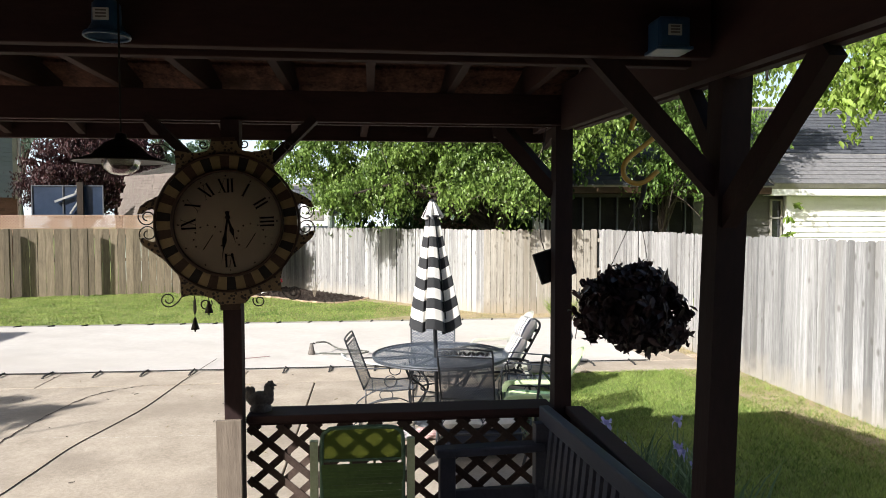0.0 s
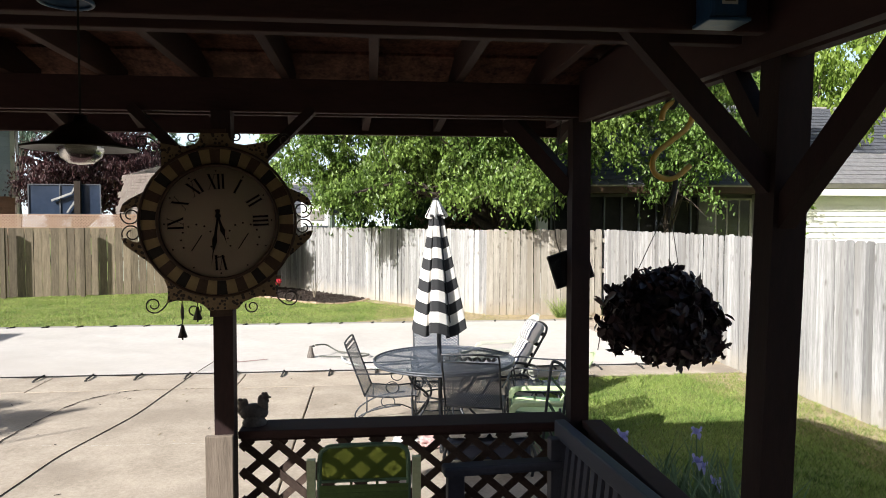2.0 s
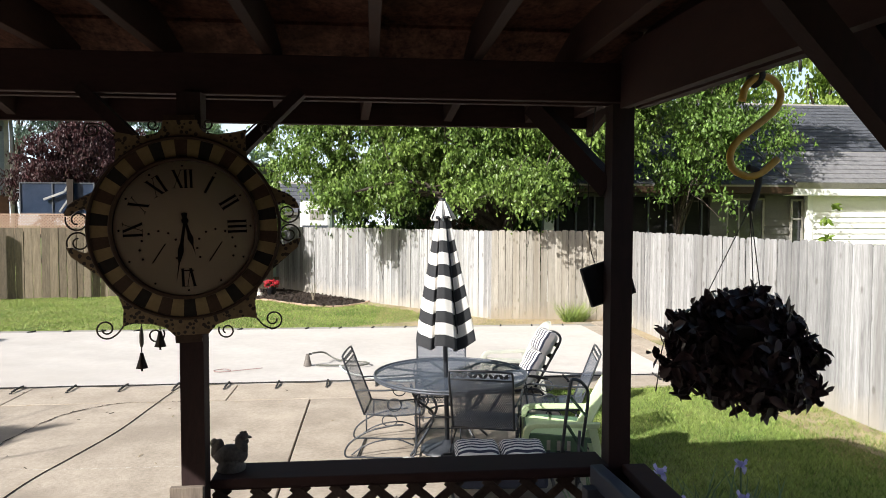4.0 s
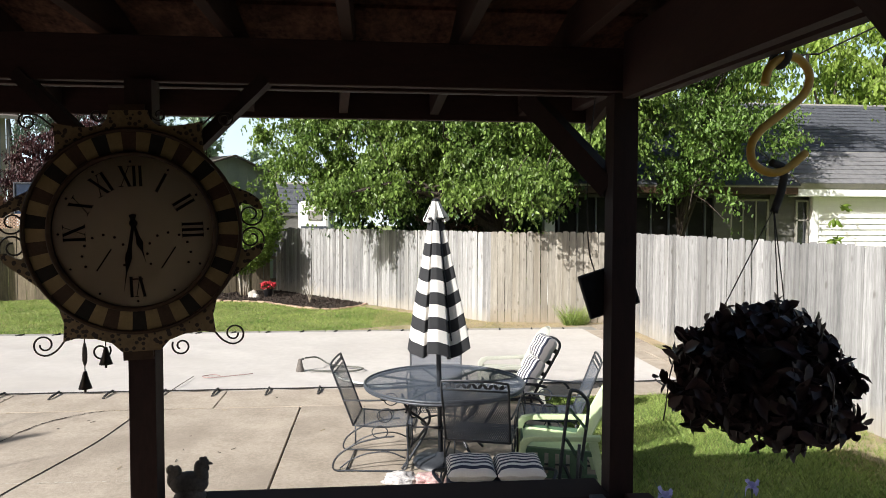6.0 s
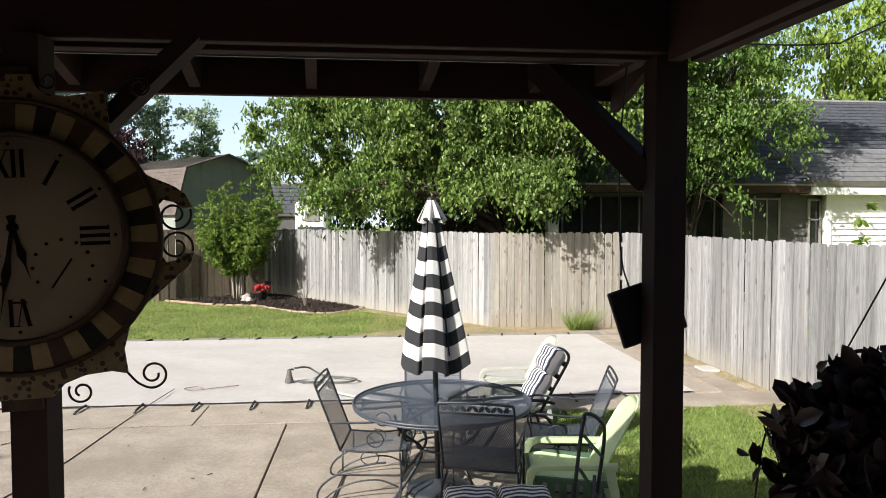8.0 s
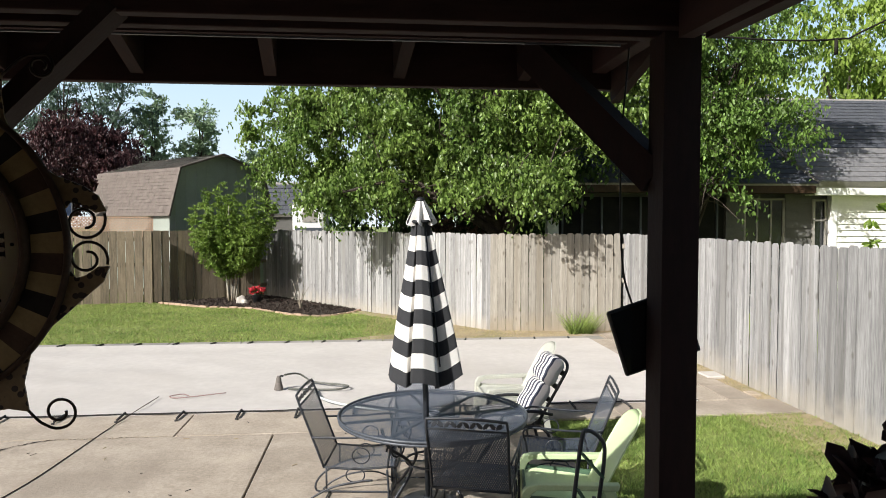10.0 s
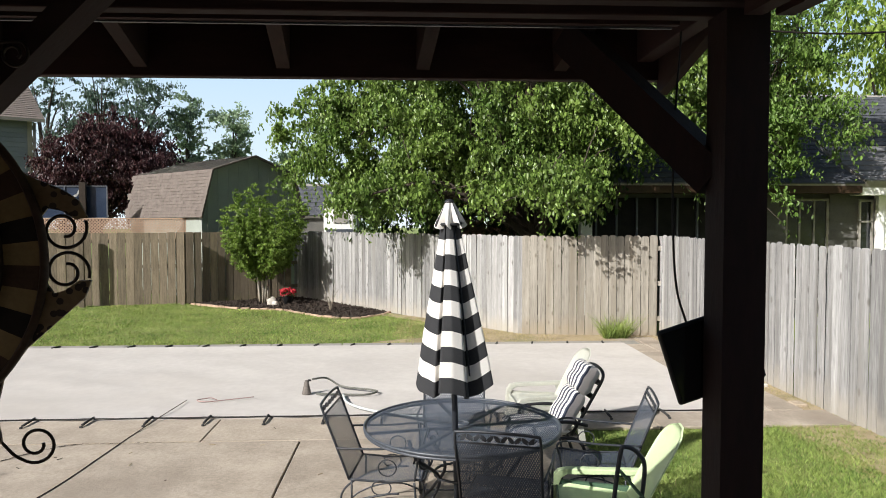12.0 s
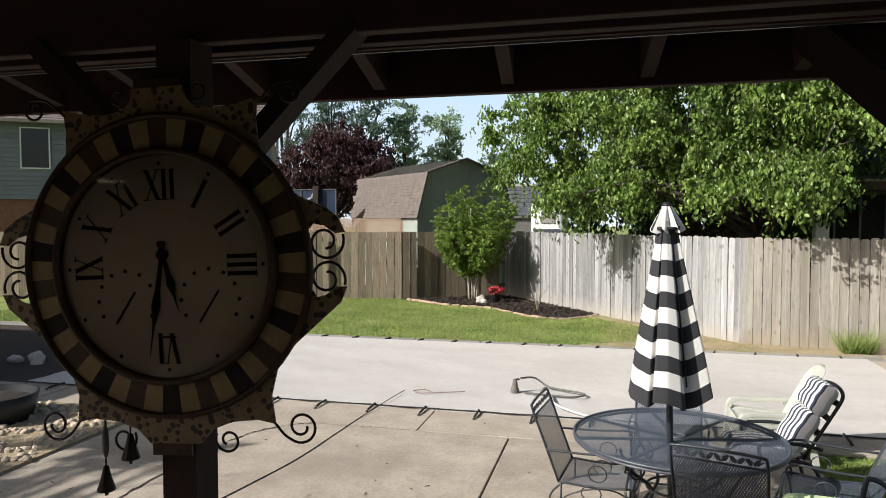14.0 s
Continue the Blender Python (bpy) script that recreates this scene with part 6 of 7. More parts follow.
def rooster():
    """A fired clay hen in one piece: oval body on a round foot, tail fan at one end, neck, head, comb and beak at the other."""
    bm = bmesh.new()
    for (x, z), (rx, ry, rz), tilt in (((-0.006, 0.062), (0.074, 0.046, 0.048), 0), ((-0.062, 0.092), (0.026, 0.018, 0.046), 18), ((-0.076, 0.118), (0.017, 0.012, 0.020), 10), ((0.040, 0.105), (0.026, 0.024, 0.050), -14),
                                       ((0.050, 0.143), (0.021, 0.018, 0.019), 0), ((0.072, 0.140), (0.012, 0.007, 0.006), 10), ((0.042, 0.158), (0.010, 0.005, 0.008), 0), ((0.055, 0.160), (0.009, 0.005, 0.008), 0),
                                       ((0.064, 0.122), (0.007, 0.006, 0.012), 0)):
        made = bmesh.ops.create_icosphere(bm, subdivisions=3, radius=1)["verts"]
        bmesh.ops.transform(bm, matrix=pose(x, 0, z, 0, tilt, 0) @ Matrix.Diagonal((rx, ry, rz, 1)), verts=made)
    lathe(bm, [(0.060, 0.0), (0.062, 0.012), (0.052, 0.03), (0.05, 0.05)], 24, (-0.004, 0, 0))
    thing("hen_figure", bm, CLAY, "weathered grey-brown clay hen figure on the rail", "figurine", smooth=True, at=pose(-0.578, 3.70, 1.05) @ Matrix.Scale(0.94, 4))


rooster()


def pendant_lamp():
    t = thing("pendant_lamp", label="dark barn-style pendant lamp with clear glass bowl", category="lamp", at=pose(-0.614, 1.8, 0))
    part("shade", lathe(bmesh.new(), [(0.112, 2.194), (0.113, 2.198), (0.090, 2.204), (0.068, 2.212), (0.054, 2.226), (0.036, 2.242), (0.015, 2.252), (0.012, 2.264), (0.0, 2.268)], 36), DARK_METAL, t, "dark domed metal shade with a flat brim", smooth=True)
    part("shade_lining", lathe(bmesh.new(), [(0.111, 2.195), (0.072, 2.207), (0.045, 2.212), (0.0, 2.214)], 36), IRON_GREY, t, "grey enamel underside", smooth=True)
    g = part("glass_bowl", lathe(bmesh.new(), [(0.046, 2.208), (0.046, 2.195), (0.040, 2.178), (0.024, 2.166), (0.0, 2.162)], 28), GLASS_RIBBED, t, "clear ribbed glass bowl", smooth=True)
    g.visible_shadow = False
    part("rod", atube([(0, 0, 2.26), (0, 0, 2.70)], 0.0025, 8), INK, t)


pendant_lamp()


def blue_can(x, label, round_=True):
    t = thing("hanging_can", label=label, category="lantern", at=pose(x, 1.875, 2.52))
    if round_:
        part("body", lathe(bmesh.new(), [(0.054, 0.0), (0.056, 0.006), (0.046, 0.012), (0.036, 0.03), (0.034, 0.08), (0.02, 0.095), (0.0, 0.098)], 28), BLUE, t, smooth=True)
        part("rim", atube([(0.054 * math.cos(k * math.pi / 12), 0.054 * math.sin(k * math.pi / 12), 0.0) for k in range(24)], 0.004, 6, True), BLUE, t)
    else:
        part("body", abox(-0.045, 0.045, -0.035, 0.05, 0.0, 0.085, 0.008), BLUE, t)
        part("brim", abox(-0.052, 0.052, -0.04, 0.052, -0.006, 0.004, 0.003), BLUE, t)
    lab = part("sticker", abox(-0.02, 0.018, -0.0385, -0.0365, 0.032, 0.062), PAPER, t, "off-white paper sticker")
    for k in range(3):
        part("print_bar", abox(-0.014, 0.012, -0.0395, -0.0385, 0.038 + k * 0.008, 0.042 + k * 0.008), CLAY, lab)
    part("bracket", abox(-0.01, 0.01, 0.03, 0.055, 0.03, 0.09), DARK_METAL, t)


blue_can(-0.668, "blue enamel bell-shaped lantern with paper sticker on a beam")
blue_can(0.826, "blue enamel box lantern with paper sticker on a beam", False)

# hook and hanging basket
HOOK_XZ = [(1.062, 2.417), (1.073, 2.458), (1.105, 2.484), (1.143, 2.487), (1.174, 2.46), (1.18, 2.427), (1.16, 2.389), (1.106, 2.345), (1.052, 2.302), (1.03, 2.263), (1.039, 2.221), (1.084, 2.199), (1.129, 2.212), (1.176, 2.251)]
t = thing("plant_hook", label="large ochre plastic S-shaped hook hanging from the beam", category="hook")
part("hook", atube(bez([(x, 2.77, z) for x, z in HOOK_XZ], 5), 0.0105, 10), HOOK, t)
part("knot", atube(bez([(1.10, 2.76, 2.52), (1.115, 2.755, 2.49), (1.105, 2.772, 2.465), (1.09, 2.785, 2.48), (1.10, 2.77, 2.52)], 5), 0.009, 6), RUBBER, t, "black cord knot")


def basket():
    rng = np.random.default_rng(77)
    c = np.array((1.075, 2.79, 1.675))
    t = thing("hanging_plant", label="hanging basket spilling over with dark purple leaves", category="plant")
    part("hanger", atube(bez([(1.085, 2.77, 2.225), (1.12, 2.775, 2.21), (1.12, 2.78, 2.16), (1.10, 2.78, 2.10)], 6), 0.010, 8), RUBBER, t, "black hanger strap")
    for a in (0.4, 2.5, 4.6):
        part("wire", atube([(1.10, 2.78, 2.11), (c[0] + 0.11 * math.cos(a), c[1] + 0.11 * math.sin(a), 1.80)], 0.0016, 5), RUBBER, t)
    part("pot", lathe(bmesh.new(), [(0.0, -0.09), (0.08, -0.09), (0.10, 0.0), (0.12, 0.09), (0.125, 0.1), (0.11, 0.1), (0.0, 0.08)], 24, tuple(c)), BLACK, t, smooth=True)
    lobes = [(c + np.array((0, 0, 0.03)), (0.20, 0.19, 0.15)), (c + np.array((-0.11, 0, 0.0)), (0.13, 0.13, 0.13)), (c + np.array((0.10, -0.03, -0.03)), (0.14, 0.13, 0.15)), (c + np.array((0.02, 0, 0.10)), (0.14, 0.14, 0.09)), (c + np.array((0.03, 0, -0.09)), (0.15, 0.15, 0.09))]
    C, Nn = crown_points(rng, lobes, 1150, 3, 0.012, 0.5)
    ob = new("foliage", leaves_mesh("foliage", C, Nn, 0.054, LEAF_PLUM, rng, 0.55, 0.48, 0.22))
    ob.parent = t
    for k in range(5):
        bm = bmesh.new()
        a = k * 1.27
        e = c + np.array((math.cos(a) * rng.uniform(0.15, 0.26), math.sin(a) * 0.2, rng.uniform(-0.15, -0.02)))
        tube(bm, bez([tuple(c + np.array((0.06 * math.cos(a), 0.06 * math.sin(a), 0.09))), tuple(c + np.array((0.2 * math.cos(a), 0.19 * math.sin(a), 0.05))), tuple(e)], 5), 0.002, 5)
        part("stem", bm, LEAF_PLUM, t)


basket()

# tilted black panel on its cord, behind the corner post
t = thing("solar_panel", label="small tilted black solar panel hung behind the corner post", category="solar panel")
m = pose(1.0, 3.722, 1.808, 90, 0, 0) @ pose(0, 0, 0, 0, 0, 18)
part("panel", abox(-0.105, 0.105, -0.088, 0.088, -0.008, 0.008, 0.006), BLACK, t, at=m)
part("frame_edge", abox(-0.098, 0.098, -0.081, 0.081, 0.0085, 0.0105), DARK_GLASS, t, at=m)
part("cord", atube(bez([(1.0, 3.92, 2.58), (0.93, 3.78, 2.30), (0.922, 3.755, 2.07), (0.93, 3.75, 1.95), (0.95, 3.742, 1.875)], 6), 0.0028, 5), RUBBER, t)


def bench():
    """A slatted bench with tall arms, askew by the side rail, heights and turn fitted to the camera's view; its origin
    is the far back corner.
    """
    t = thing("bench", label="dark slate blue slatted wooden garden bench", category="bench", at=pose(0.885, 3.56, 0, 0, 0, 4.4))
    part("top_rail", abox(-0.01, 0.045, -1.42, 0.0, 0.99, 1.072, 0.008), BENCH, t)
    part("lower_rail", abox(-0.04, 0.0, -1.42, 0.0, 0.60, 0.66, 0.006), BENCH, t)
    for k in range(18):
        y = -0.07 - k * 0.076
        part("back_slat", abar((-0.02, y, 0.655), (0.015, y, 0.995), 0.014, 0.042, up=(0, 1, 0)), BENCH, t)
    for k in range(6):
        x = -0.51 + k * 0.078
        part("seat_slat", abox(x, x + 0.068, -1.40, -0.02, 0.585, 0.61, 0.004), BENCH, t)
    for y in (-1.40, -0.07):
        part("arm", abox(-0.575, 0.0, y - 0.04, y + 0.05, 0.855, 0.90, 0.012), BENCH, t)
        part("front_leg", abox(-0.555, -0.475, y - 0.02, y + 0.04, 0.03, 0.855, 0.006), BENCH, t)
        part("rear_leg", abox(-0.055, 0.01, y - 0.02, y + 0.04, 0.03, 1.0, 0.005), BENCH, t)
        part("side_rail", abox(-0.475, -0.055, y - 0.01, y + 0.03, 0.57, 0.675, 0.005), BENCH, t)
        part("side_rail", abox(-0.475, -0.055, y - 0.01, y + 0.03, 0.20, 0.26, 0.005), BENCH, t)


bench()


def sheer(name, tint):
    m = bpy.data.materials.new(name)
    m.use_nodes = True
    N, L = m.node_tree.nodes, m.node_tree.links
    tr, tl, ms = N.new("ShaderNodeBsdfTransparent"), N.new("ShaderNodeBsdfTranslucent"), N.new("ShaderNodeMixShader")
    tr.inputs["Color"].default_value = (*tint, 1)
    tl.inputs["Color"].default_value = (*tint, 1)
    ms.inputs[0].default_value = 0.3
    L.new(tr.outputs[0], ms.inputs[1])
    L.new(tl.outputs[0], ms.inputs[2])
    L.new(ms.outputs[0], N["Material Output"].inputs["Surface"])
    return m


def strap_chair():
    t = thing("lawn_chair", label="lawn chair with green vinyl straps and pale green frame", category="chair", at=pose(-0.045, 3.2, 0))
    w, top = 0.188, 1.085
    bm = bmesh.new()
    tube(bm, bez([(-w, 0, 0.48), (-w, 0.01, 0.8), (-w, 0.02, top - 0.06), (-w + 0.025, 0.022, top - 0.012), (-w + 0.08, 0.022, top), (w - 0.08, 0.022, top), (w - 0.025, 0.022, top - 0.012), (w, 0.02, top - 0.06), (w, 0.01, 0.8), (w, 0, 0.48)], 6), 0.010, 8)
    part("back_frame", bm, SAGE, t, "dark green tubular back frame")
    part("head_panel", abox(-w, w, 0.019, 0.0215, top - 0.145, top - 0.005), sheer("sheer_green_vinyl", (0.40, 0.44, 0.20)), t, "sheer green vinyl head panel")
    part("head_bar", abox(-w, w, 0.012, 0.03, top - 0.156, top - 0.146), SAGE, t)
    for k in range(26):
        z = 0.50 + k * 0.0165
        part("strap", abar((-w, 0.005, z), (w, 0.005, z + random.uniform(-0.002, 0.002)), 0.004, 0.0152), STRAP, t)
    for x in (-0.055, 0.055):
        part("upright_strap", abox(x - 0.006, x + 0.006, 0.012, 0.016, 0.49, 0.93), STRAP, t)
    for s in (-1, 1):
        x = s * (w + 0.036)
        part("side_post", abar((x, 0.03, 0.03), (x, 0.02, 1.03), 0.036, 0.03, up=(0, 1, 0)), FRAME_GREEN, t)
        part("armrest", abox(x - 0.025, x + 0.025, -0.42, 0.02, 0.62, 0.645, 0.005), FRAME_GREEN, t)
        part("front_leg", abox(x - 0.018, x + 0.018, -0.40, -0.365, 0.03, 0.62, 0.004), FRAME_GREEN, t)
        part("seat_rail", abox(x - 0.015, x + 0.015, -0.40, 0.02, 0.42, 0.455, 0.004), FRAME_GREEN, t)
    for k in range(20):
        part("seat_strap", abox(-w - 0.03, w + 0.03, -0.38 + k * 0.019, -0.367 + k * 0.019, 0.44, 0.444), STRAP, t)


strap_chair()

# ---- lawn, beds and small outdoor things ----
def inside(p, poly):
    x, y = p[:, 0], p[:, 1]
    r = np.zeros(len(p), bool)
    j = len(poly) - 1
    for i in range(len(poly)):
        (xi, yi), (xj, yj) = poly[i], poly[j]
        r ^= ((yi > y) != (yj > y)) & (x < (xj - xi) * (y - yi) / (yj - yi + 1e-12) + xi)
        j = i
    return r


BED = [(-5.3, 20.3), (-4.6, 19.75), (-3.87, 19.25), (-3.2, 19.05), (-2.66, 18.85), (-2.1, 18.25), (-1.67, 17.75), (-1.2, 17.45), (-0.75, 17.4), (-0.25, 17.95), (-0.1, 18.3), (-2.75, 21.7)]


def blades(name, poly, n, h, w, material, seed, label, skip=None, lean=0.5):
    rng = np.random.default_rng(seed)
    lo, hi = np.min(poly, 0), np.max(poly, 0)
    p = rng.uniform(lo, hi, (n, 2))
    p = p[inside(p, poly)]
    if skip:
        p = p[~inside(p, skip)]
    k = len(p)
    patch = np.array([0.75 + 0.4 * noise.noise((x * 0.9, y * 0.9, 3.0)) + 0.3 * noise.noise((x * 4, y * 4, 1.0)) + 0.55 * noise.noise((x * 11, y * 11, 6.0)) for x, y in p])
    hh = h * np.clip(patch, 0.2, 1.6) * rng.uniform(0.6, 1.3, k)
    a = rng.uniform(0, 2 * np.pi, k)
    b = rng.uniform(0, 2 * np.pi, k)
    V = np.zeros((k, 3, 3))
    V[:, 0, :2] = p + np.c_[np.cos(a), np.sin(a)] * w
    V[:, 1, :2] = p - np.c_[np.cos(a), np.sin(a)] * w
    V[:, 2, :2] = p + np.c_[np.cos(b), np.sin(b)] * (hh * lean)[:, None]
    V[:, 0, 2] = V[:, 1, 2] = -0.035
    V[:, 2, 2] = -0.03 + hh
    me = bpy.data.meshes.new(name)
    me.vertices.add(k * 3)
    me.vertices.foreach_set("co", V.reshape(-1))
    me.loops.add(k * 3)
    me.loops.foreach_set("vertex_index", np.arange(k * 3))
    me.polygons.add(k)
    me.polygons.foreach_set("loop_start", np.arange(k) * 3)
    me.update(calc_edges=True)
    me.materials.append(material)
    return tagged(new(name, me), label, "grass", kind="stuff")


NEAR = [(1.18, 1.5), (4.97, 1.5), (4.97, 9.08), (2.02, 9.08), (2.02, 3.9), (1.18, 3.9)]
FAR = [(-14, 14.18), (0.5, 14.18), (0.2, 14.9), (1.6, 15.6), (-0.3, 18.3), (-5.4, 20.4), (-14.0, 18.8)]
blades("grass", NEAR, 150000, 0.05, 0.0042, BLADE, 1, "short mown green lawn grass", lean=0.8)
blades("grass", NEAR, 3500, 0.05, 0.004, BLADE_DRY, 2, "scattered dry grass blades")
blades("grass", FAR, 140000, 0.042, 0.007, BLADE, 3, "short green lawn grass beyond the pool", BED, lean=0.8)
blades("grass", FAR, 26000, 0.042, 0.006, BLADE_DRY, 4, "scattered dry grass blades beyond the pool", BED)
blades("grass", [(0.3, 14.2), (4.9, 14.2), (4.9, 14.6), (2.45, 15.0), (0.3, 17.6), (0.0, 15.0)], 16000, 0.05, 0.006, BLADE_DRY, 5, "dry straw along the fence foot", lean=1.2)
blades("grass", [(4.1, 5.0), (4.97, 5.0), (4.97, 11.5), (4.76, 11.5), (4.76, 9.1), (4.1, 9.1)], 9000, 0.05, 0.006, BLADE_DRY, 6, "dry straw beside the grey fence", lean=1.4)
blades("grass_tuft", [(3.84, 14.44), (4.26, 14.44), (4.22, 14.62), (3.92, 14.66)], 620, 0.55, 0.007, BLADE, 7, "tall green grass tuft at the fence foot", lean=0.9)

bm = bmesh.new()
prism(bm, BED, -0.06, -0.004)
thing("flower_bed", bm, MULCH, "dark mulched flower bed in the yard corner", "flower bed", kind="structure")
rng = np.random.default_rng(8)
C = rng.uniform((-5.3, 17.4), (0, 21.5), (5000, 2))
C = C[inside(C, BED)]
C = np.c_[C, np.full(len(C), 0.005)]
tagged(new("mulch", leaves_mesh("mulch", C, np.tile((0, 0, 1.0), (len(C), 1)), 0.09, MULCH, rng, 0.0, 0.35)), "loose dark bark mulch", "mulch", kind="stuff")
ed = thing("bed_edging", label="curved row of terracotta edging bricks round the bed", category="edging")
me = mesh_of("brick", abox(-0.1, 0.1, -0.04, 0.04, -0.04, 0.012, 0.008), EDGING)
pts = bez([(x, y, 0) for x, y in BED[:-1]], 8)
run = 0.0
for a, b in zip(pts, pts[1:]):
    run += (b - a).length
    if run > 0.2:
        run = 0.0
        d = b - a
        shared("brick", me, ed, pose(b.x, b.y, random.uniform(-0.01, 0.01), random.uniform(-4, 4), random.uniform(-3, 3), math.degrees(math.atan2(d.y, d.x)) + random.uniform(-6, 6)))
pot = thing("flower_pot", label="black pot of bright red flowers in the bed", category="flower pot", at=pose(-2.72, 19.95, 0))
part("pot", lathe(bmesh.new(), [(0.0, 0.0), (0.09, 0.0), (0.13, 0.2), (0.14, 0.22), (0.12, 0.22), (0, 0.19)], 20), BLACK, pot, smooth=True)
rng = np.random.default_rng(9)
C, Nn = crown_points(rng, [((0, 0, 0.30), (0.2, 0.18, 0.11))], 60, 6, 0.02, 0.6)
ob = new("petals", leaves_mesh("petals", C, Nn, 0.055, RED, rng, 0, 0.9))
ob.parent = pot
C, Nn = crown_points(rng, [((0, 0, 0.25), (0.16, 0.15, 0.08))], 30, 5, 0.02, 0.5)
ob = new("foliage", leaves_mesh("foliage", C, Nn, 0.06, LEAF_DARK, rng, 0, 0.6))
ob.parent = pot


def stone(x, y, r, seed, label="pale rounded garden stone", flat=0.7, name="stone", mat=STONE, group=""):
    bm = bmesh.new()
    bmesh.ops.create_icosphere(bm, subdivisions=3, radius=1)
    for v in bm.verts:
        k = 1 + 0.3 * noise.noise(v.co * 1.4 + Vector((seed * 3.1, 0, 0))) + 0.1 * noise.noise(v.co * 4)
        v.co = Vector((x + v.co.x * r * k, y + v.co.y * r * 0.8 * k, max(-0.03, r * flat * 0.6 + v.co.z * r * flat * k - 0.02)))
    return thing(name, bm, mat, label, "stone", group, smooth=True)


stone(-3.10, 19.85, 0.13, 1, "pale stone animal-shaped ornament in the bed", 1.0)
stone(-3.00, 19.77, 0.085, 2, "pale rounded stone in the bed", 0.9)
bm = bmesh.new()
for k in range(7):
    a = k * 0.9
    tube(bm, bez([(-1.5, 18.6, -0.02), (-1.5 + 0.08 * math.cos(a), 18.6 + 0.08 * math.sin(a), 0.3), (-1.5 + 0.2 * math.cos(a), 18.6 + 0.15 * math.sin(a), 0.5 + 0.05 * k)], 5), 0.01, 5, r_end=0.004)
thing("dry_shrub", bm, FENCE_TAN, "bare tan twigs of a dry shrub in the bed", "shrub")
thing("flat_stone", abox(4.66, 4.9, 10.75, 11.05, -0.02, 0.025, 0.012), COVER, "pale broken flat stone beside the fence", "stone")
thing("flat_stone", abox(4.72, 4.86, 9.8, 9.98, -0.02, 0.02, 0.01), PEBBLE, "small pale flat stone beside the fence", "stone")

# basketball hoop behind the left fence
hp = thing("basketball_hoop", label="basketball backboard with grey arm behind the fence", category="basketball hoop")
part("post", abox(-9.06, -8.88, 22.62, 22.70, 0, 3.22), DARK_METAL, hp)
bd = part("backboard", abox(-10.45, -8.35, 22.8, 22.83, 2.2, 3.12), surf("smoky_acrylic", (0.016, 0.026, 0.048), (0.03, 0.044, 0.075), 0.2, bump=0), hp, "smoky clear backboard")
for z in (2.19, 3.10):
    part("board_edge", abox(-10.47, -8.33, 22.77, 22.8, z, z + 0.03), IRON_GREY, bd)
for x in (-10.47, -9.55, -8.36):
    part("board_edge", abox(x, x + 0.035, 22.765, 22.798, 2.22, 3.1), IRON_GREY, bd)
part("arm", abar((-9.0, 22.72, 3.15), (-9.15, 22.72, 2.85), 0.06, 0.05), STEEL, hp)
part("arm", abar((-9.15, 22.71, 2.85), (-9.75, 22.71, 2.62), 0.06, 0.06), STEEL, hp)
part("arm", abar((-9.0, 22.72, 2.7), (-9.3, 22.72, 2.25), 0.06, 0.05), STEEL, hp)

# cedar lattice screen behind the left fence
ls = thing("lattice_screen", label="orange-brown cedar lattice screen standing behind the fence", category="lattice")
LA, LB = Vector((-11.2, 21.0, 0)), Vector((-4.9, 21.9, 0))
LD = (LB - LA).normalized()
bm = bmesh.new()
k = 0.0
while k < (LB - LA).length - 0.5:
    for s in (0, 1):
        a, b = LA + LD * k + Vector((0, 0, 1.6)), LA + LD * (k + 0.55) + Vector((0, 0, 2.15))
        if s:
            a.z, b.z = 2.15, 1.6
        bar(bm, a, b, 0.01, 0.030)
    k += 0.085
ob = part("lattice_slats", bm, CEDAR, ls)
tagged(ob, kind="stuff")
for z in (1.58, 2.17):
    part("rail", abar(LA + Vector((0, 0, z)), LB + Vector((0, 0, z)), 0.03, 0.03), CEDAR, ls)
for k in range(6):
    p = LA.lerp(LB, k / 5)
    part("post", abar(p, p + Vector((0, 0, 1.62)), 0.09, 0.09, up=(1, 0.1, 0)), CEDAR, ls)

# iris clump beside the gazebo rail
rng = random.Random(12)
t = thing("iris_plant", label="clump of pale lavender irises with grey-green blades", category="plant")
bm = bmesh.new()
for k in range(760):
    x, y = rng.uniform(1.22, 2.35), rng.uniform(3.0, 4.9)
    h, a = rng.uniform(0.28, 0.72), rng.uniform(0, 6.28)
    lx, ly = math.cos(a) * h * rng.uniform(0.1, 0.5), math.sin(a) * h * rng.uniform(0.1, 0.4)
    w = rng.uniform(0.010, 0.017)
    sx, sy = -math.sin(a) * w, math.cos(a) * w
    prev = None
    for j, f in enumerate((0, 0.4, 0.75, 1.0)):
        cx, cy, cz = x + lx * f * f, y + ly * f * f, -0.03 + h * (f - 0.12 * f * f * f)
        q = (1 - f ** 2) + 0.05
        cur = (bm.verts.new((cx - sx * q, cy - sy * q, cz)), bm.verts.new((cx + sx * q, cy + sy * q, cz)))
        if prev:
            bm.faces.new((prev[0], prev[1], cur[1], cur[0]))
        prev = cur
part("foliage", bm, LEAF_IRIS, t, "sword-shaped grey-green leaves")
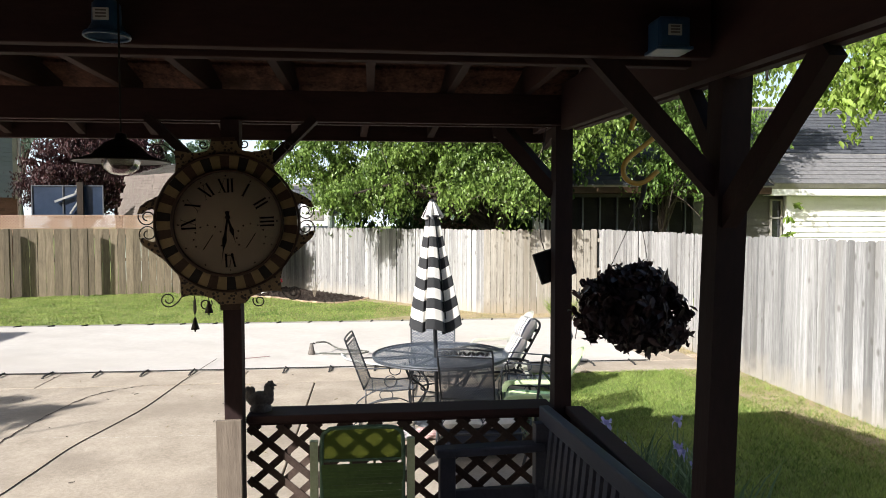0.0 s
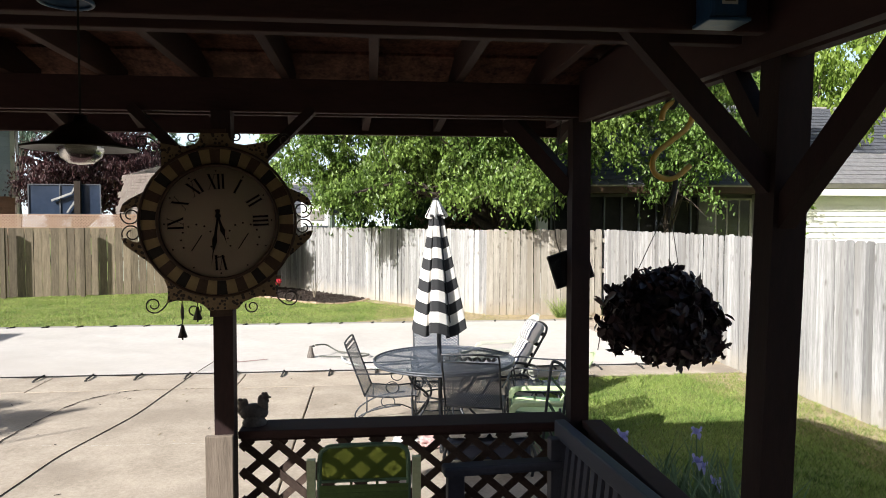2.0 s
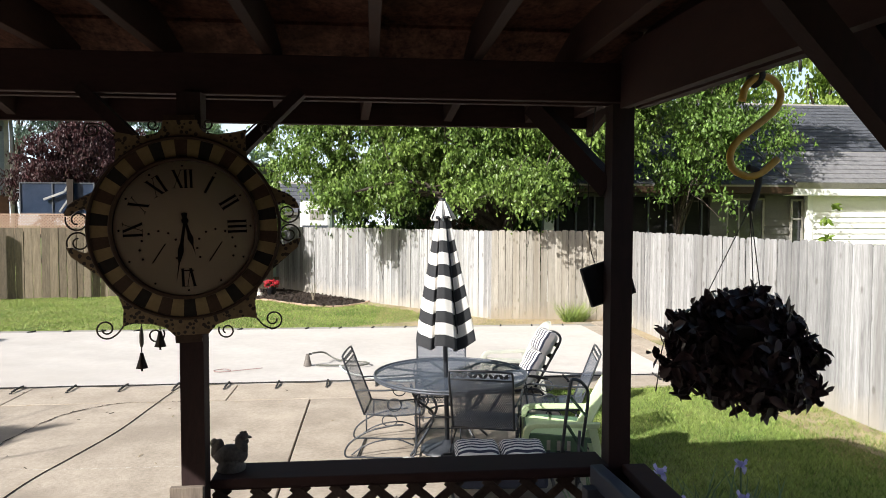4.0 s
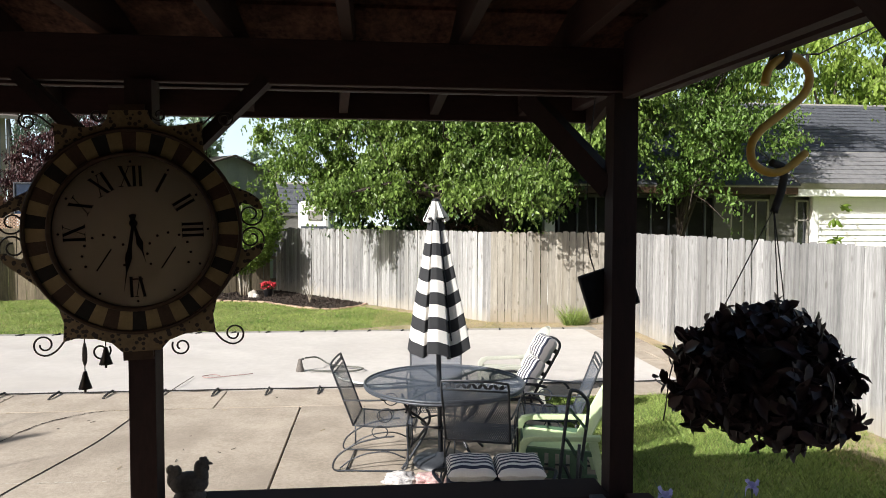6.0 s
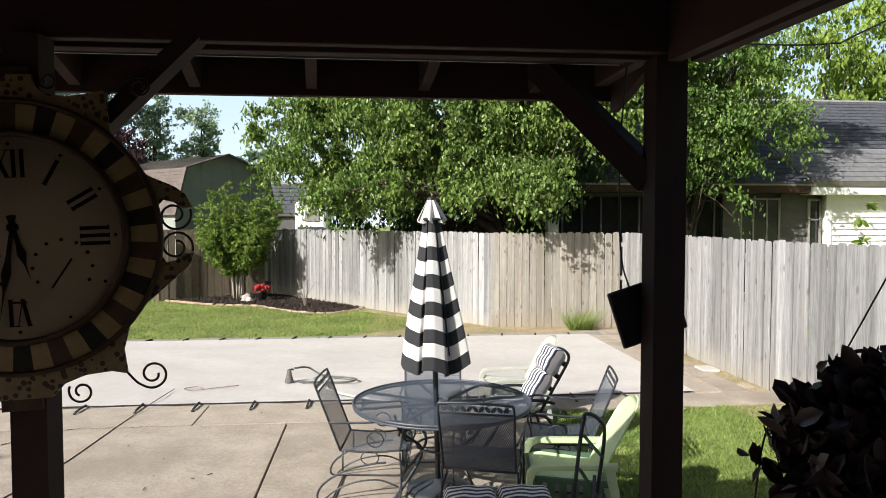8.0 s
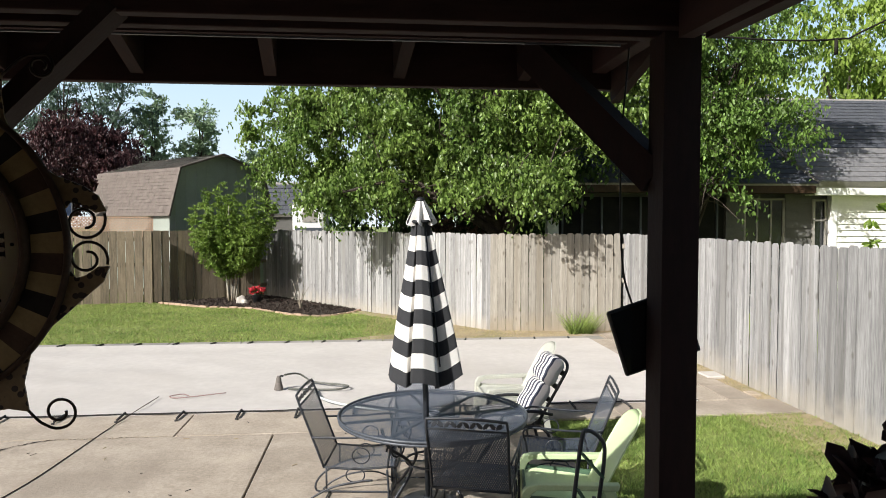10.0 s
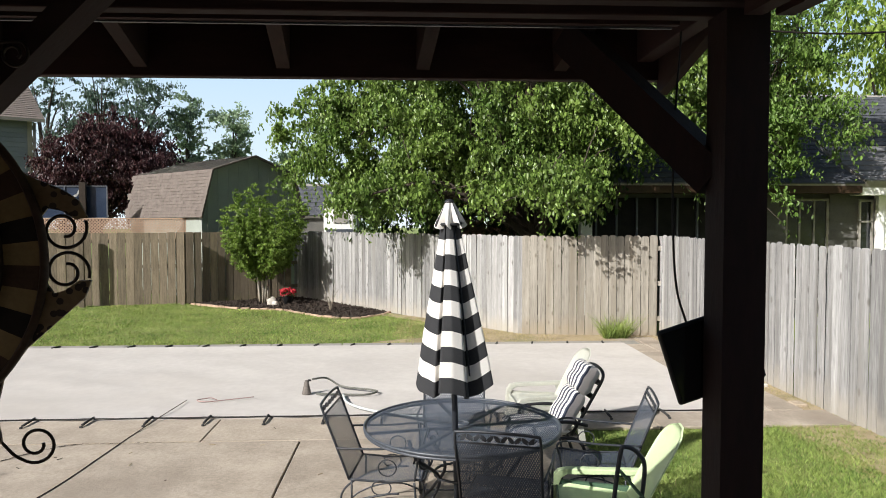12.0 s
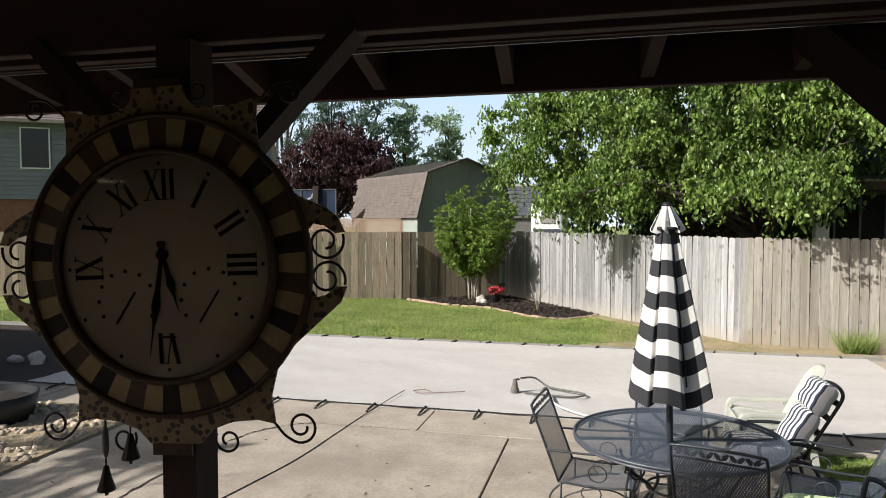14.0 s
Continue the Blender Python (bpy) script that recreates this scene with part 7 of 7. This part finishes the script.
for x, y, z in ((2.14, 4.65, 0.62), (2.10, 4.55, 0.46), (2.17, 4.62, 0.40), (1.53, 4.38, 0.70), (1.60, 4.30, 0.56), (2.2, 4.5, 0.33)):
    part("stem", atube([(x + 0.03, y + 0.03, -0.03), (x, y, z)], 0.006, 5), LEAF_IRIS, t)
    bm = bmesh.new()
    for j in range(9):
        a = j * math.pi / 4.5 + rng.uniform(-0.2, 0.2)
        up = (0.06, -0.05, 0.02)[j % 3] * rng.uniform(0.8, 1.2)
        c0, s0 = math.cos(a), math.sin(a)
        rows = []
        for f in range(5):
            f /= 4
            out, hgt, wd = 0.004 + 0.03 * math.sin(f * 1.9), 0.8 * up * f ** 1.4 + 0.016 * math.sin(f * 3.1), 0.019 * math.sin(0.25 + f * 2.6) * rng.uniform(0.85, 1.15)
            rows.append([bm.verts.new((x + out * c0 - q * wd * s0, y + out * s0 + q * wd * c0, z + hgt + 0.004 * abs(q))) for q in (-1, 0, 1)])
        for p, q in zip(rows, rows[1:]):
            for i in (0, 1):
                bm.faces.new((p[i], p[i + 1], q[i + 1], q[i])).smooth = True
    part("flower", bm, IRIS, t, "pale lavender iris flower")

shrub("sapling", (6.15, 9.8, -0.02), 0.45, 2.0, 90, 10, 0.13, LEAF_LIGHT, "thin yellow-green sapling behind the grey fence", 53, stems=4)

# stone bed and tub at the left of the patio
rng = random.Random(21)
me = [stone(0, 0, 0.05, 40 + k, mat=PEBBLE) for k in range(5)]
meshes = [o.data for o in me]
for o in me:
    bpy.data.objects.remove(o)
gr = thing("gravel_bed", label="bed of tan river stones at the patio edge", category="gravel")
part("bed", abox(-6.5, -4.74, 5.2, 8.86, 0.004, 0.02), DRY, gr)
for k in range(280):
    shared("pebble", rng.choice(meshes), gr, Matrix.LocRotScale((rng.uniform(-6.4, -4.76), rng.uniform(7.0, 8.8), 0.02), Euler((0, 0, rng.uniform(0, 6))), Vector((1, 1, 1)) * rng.uniform(0.5, 1.1)))
stone(-8.3, 10.9, 0.13, 60, "pale grey stone in the shaded mulch bed", 0.8)
stone(-8.55, 10.75, 0.12, 61, "pale grey stone in the shaded mulch bed", 0.6)
stone(-8.1, 10.7, 0.10, 62, "small pale stone in the shaded mulch bed", 0.6)
tub = thing("planter_tub", label="low black planter tub with pale stones", category="planter", at=pose(-6.15, 8.1, 0.02))
part("tub", lathe(bmesh.new(), [(0, 0), (0.38, 0), (0.45, 0.28), (0.42, 0.28), (0.36, 0.05), (0, 0.05)], 28), BLACK, tub, smooth=True)
part("fill", lathe(bmesh.new(), [(0.41, 0.2), (0.2, 0.26), (0, 0.28)], 20), MULCH, tub)

# overhead cable with its lamp socket, its depth chosen to fit the camera's view
cb = thing("overhead_cable", label="black overhead cable strung across the yard towards the house", category="cable")
part("cable", atube(bez([(2.0, 11.4, 5.2), (3.6, 11.2, 4.75), (5.15, 11.0, 4.53), (6.53, 11.0, 4.55), (7.15, 11.0, 4.78), (10.0, 10.2, 6.2)], 8), 0.014, 5), INK, cb)
part("lamp_holder", atube([(6.53, 11.0, 4.55), (6.53, 11.0, 4.34)], 0.024, 8), INK, cb, "small hanging lamp socket")
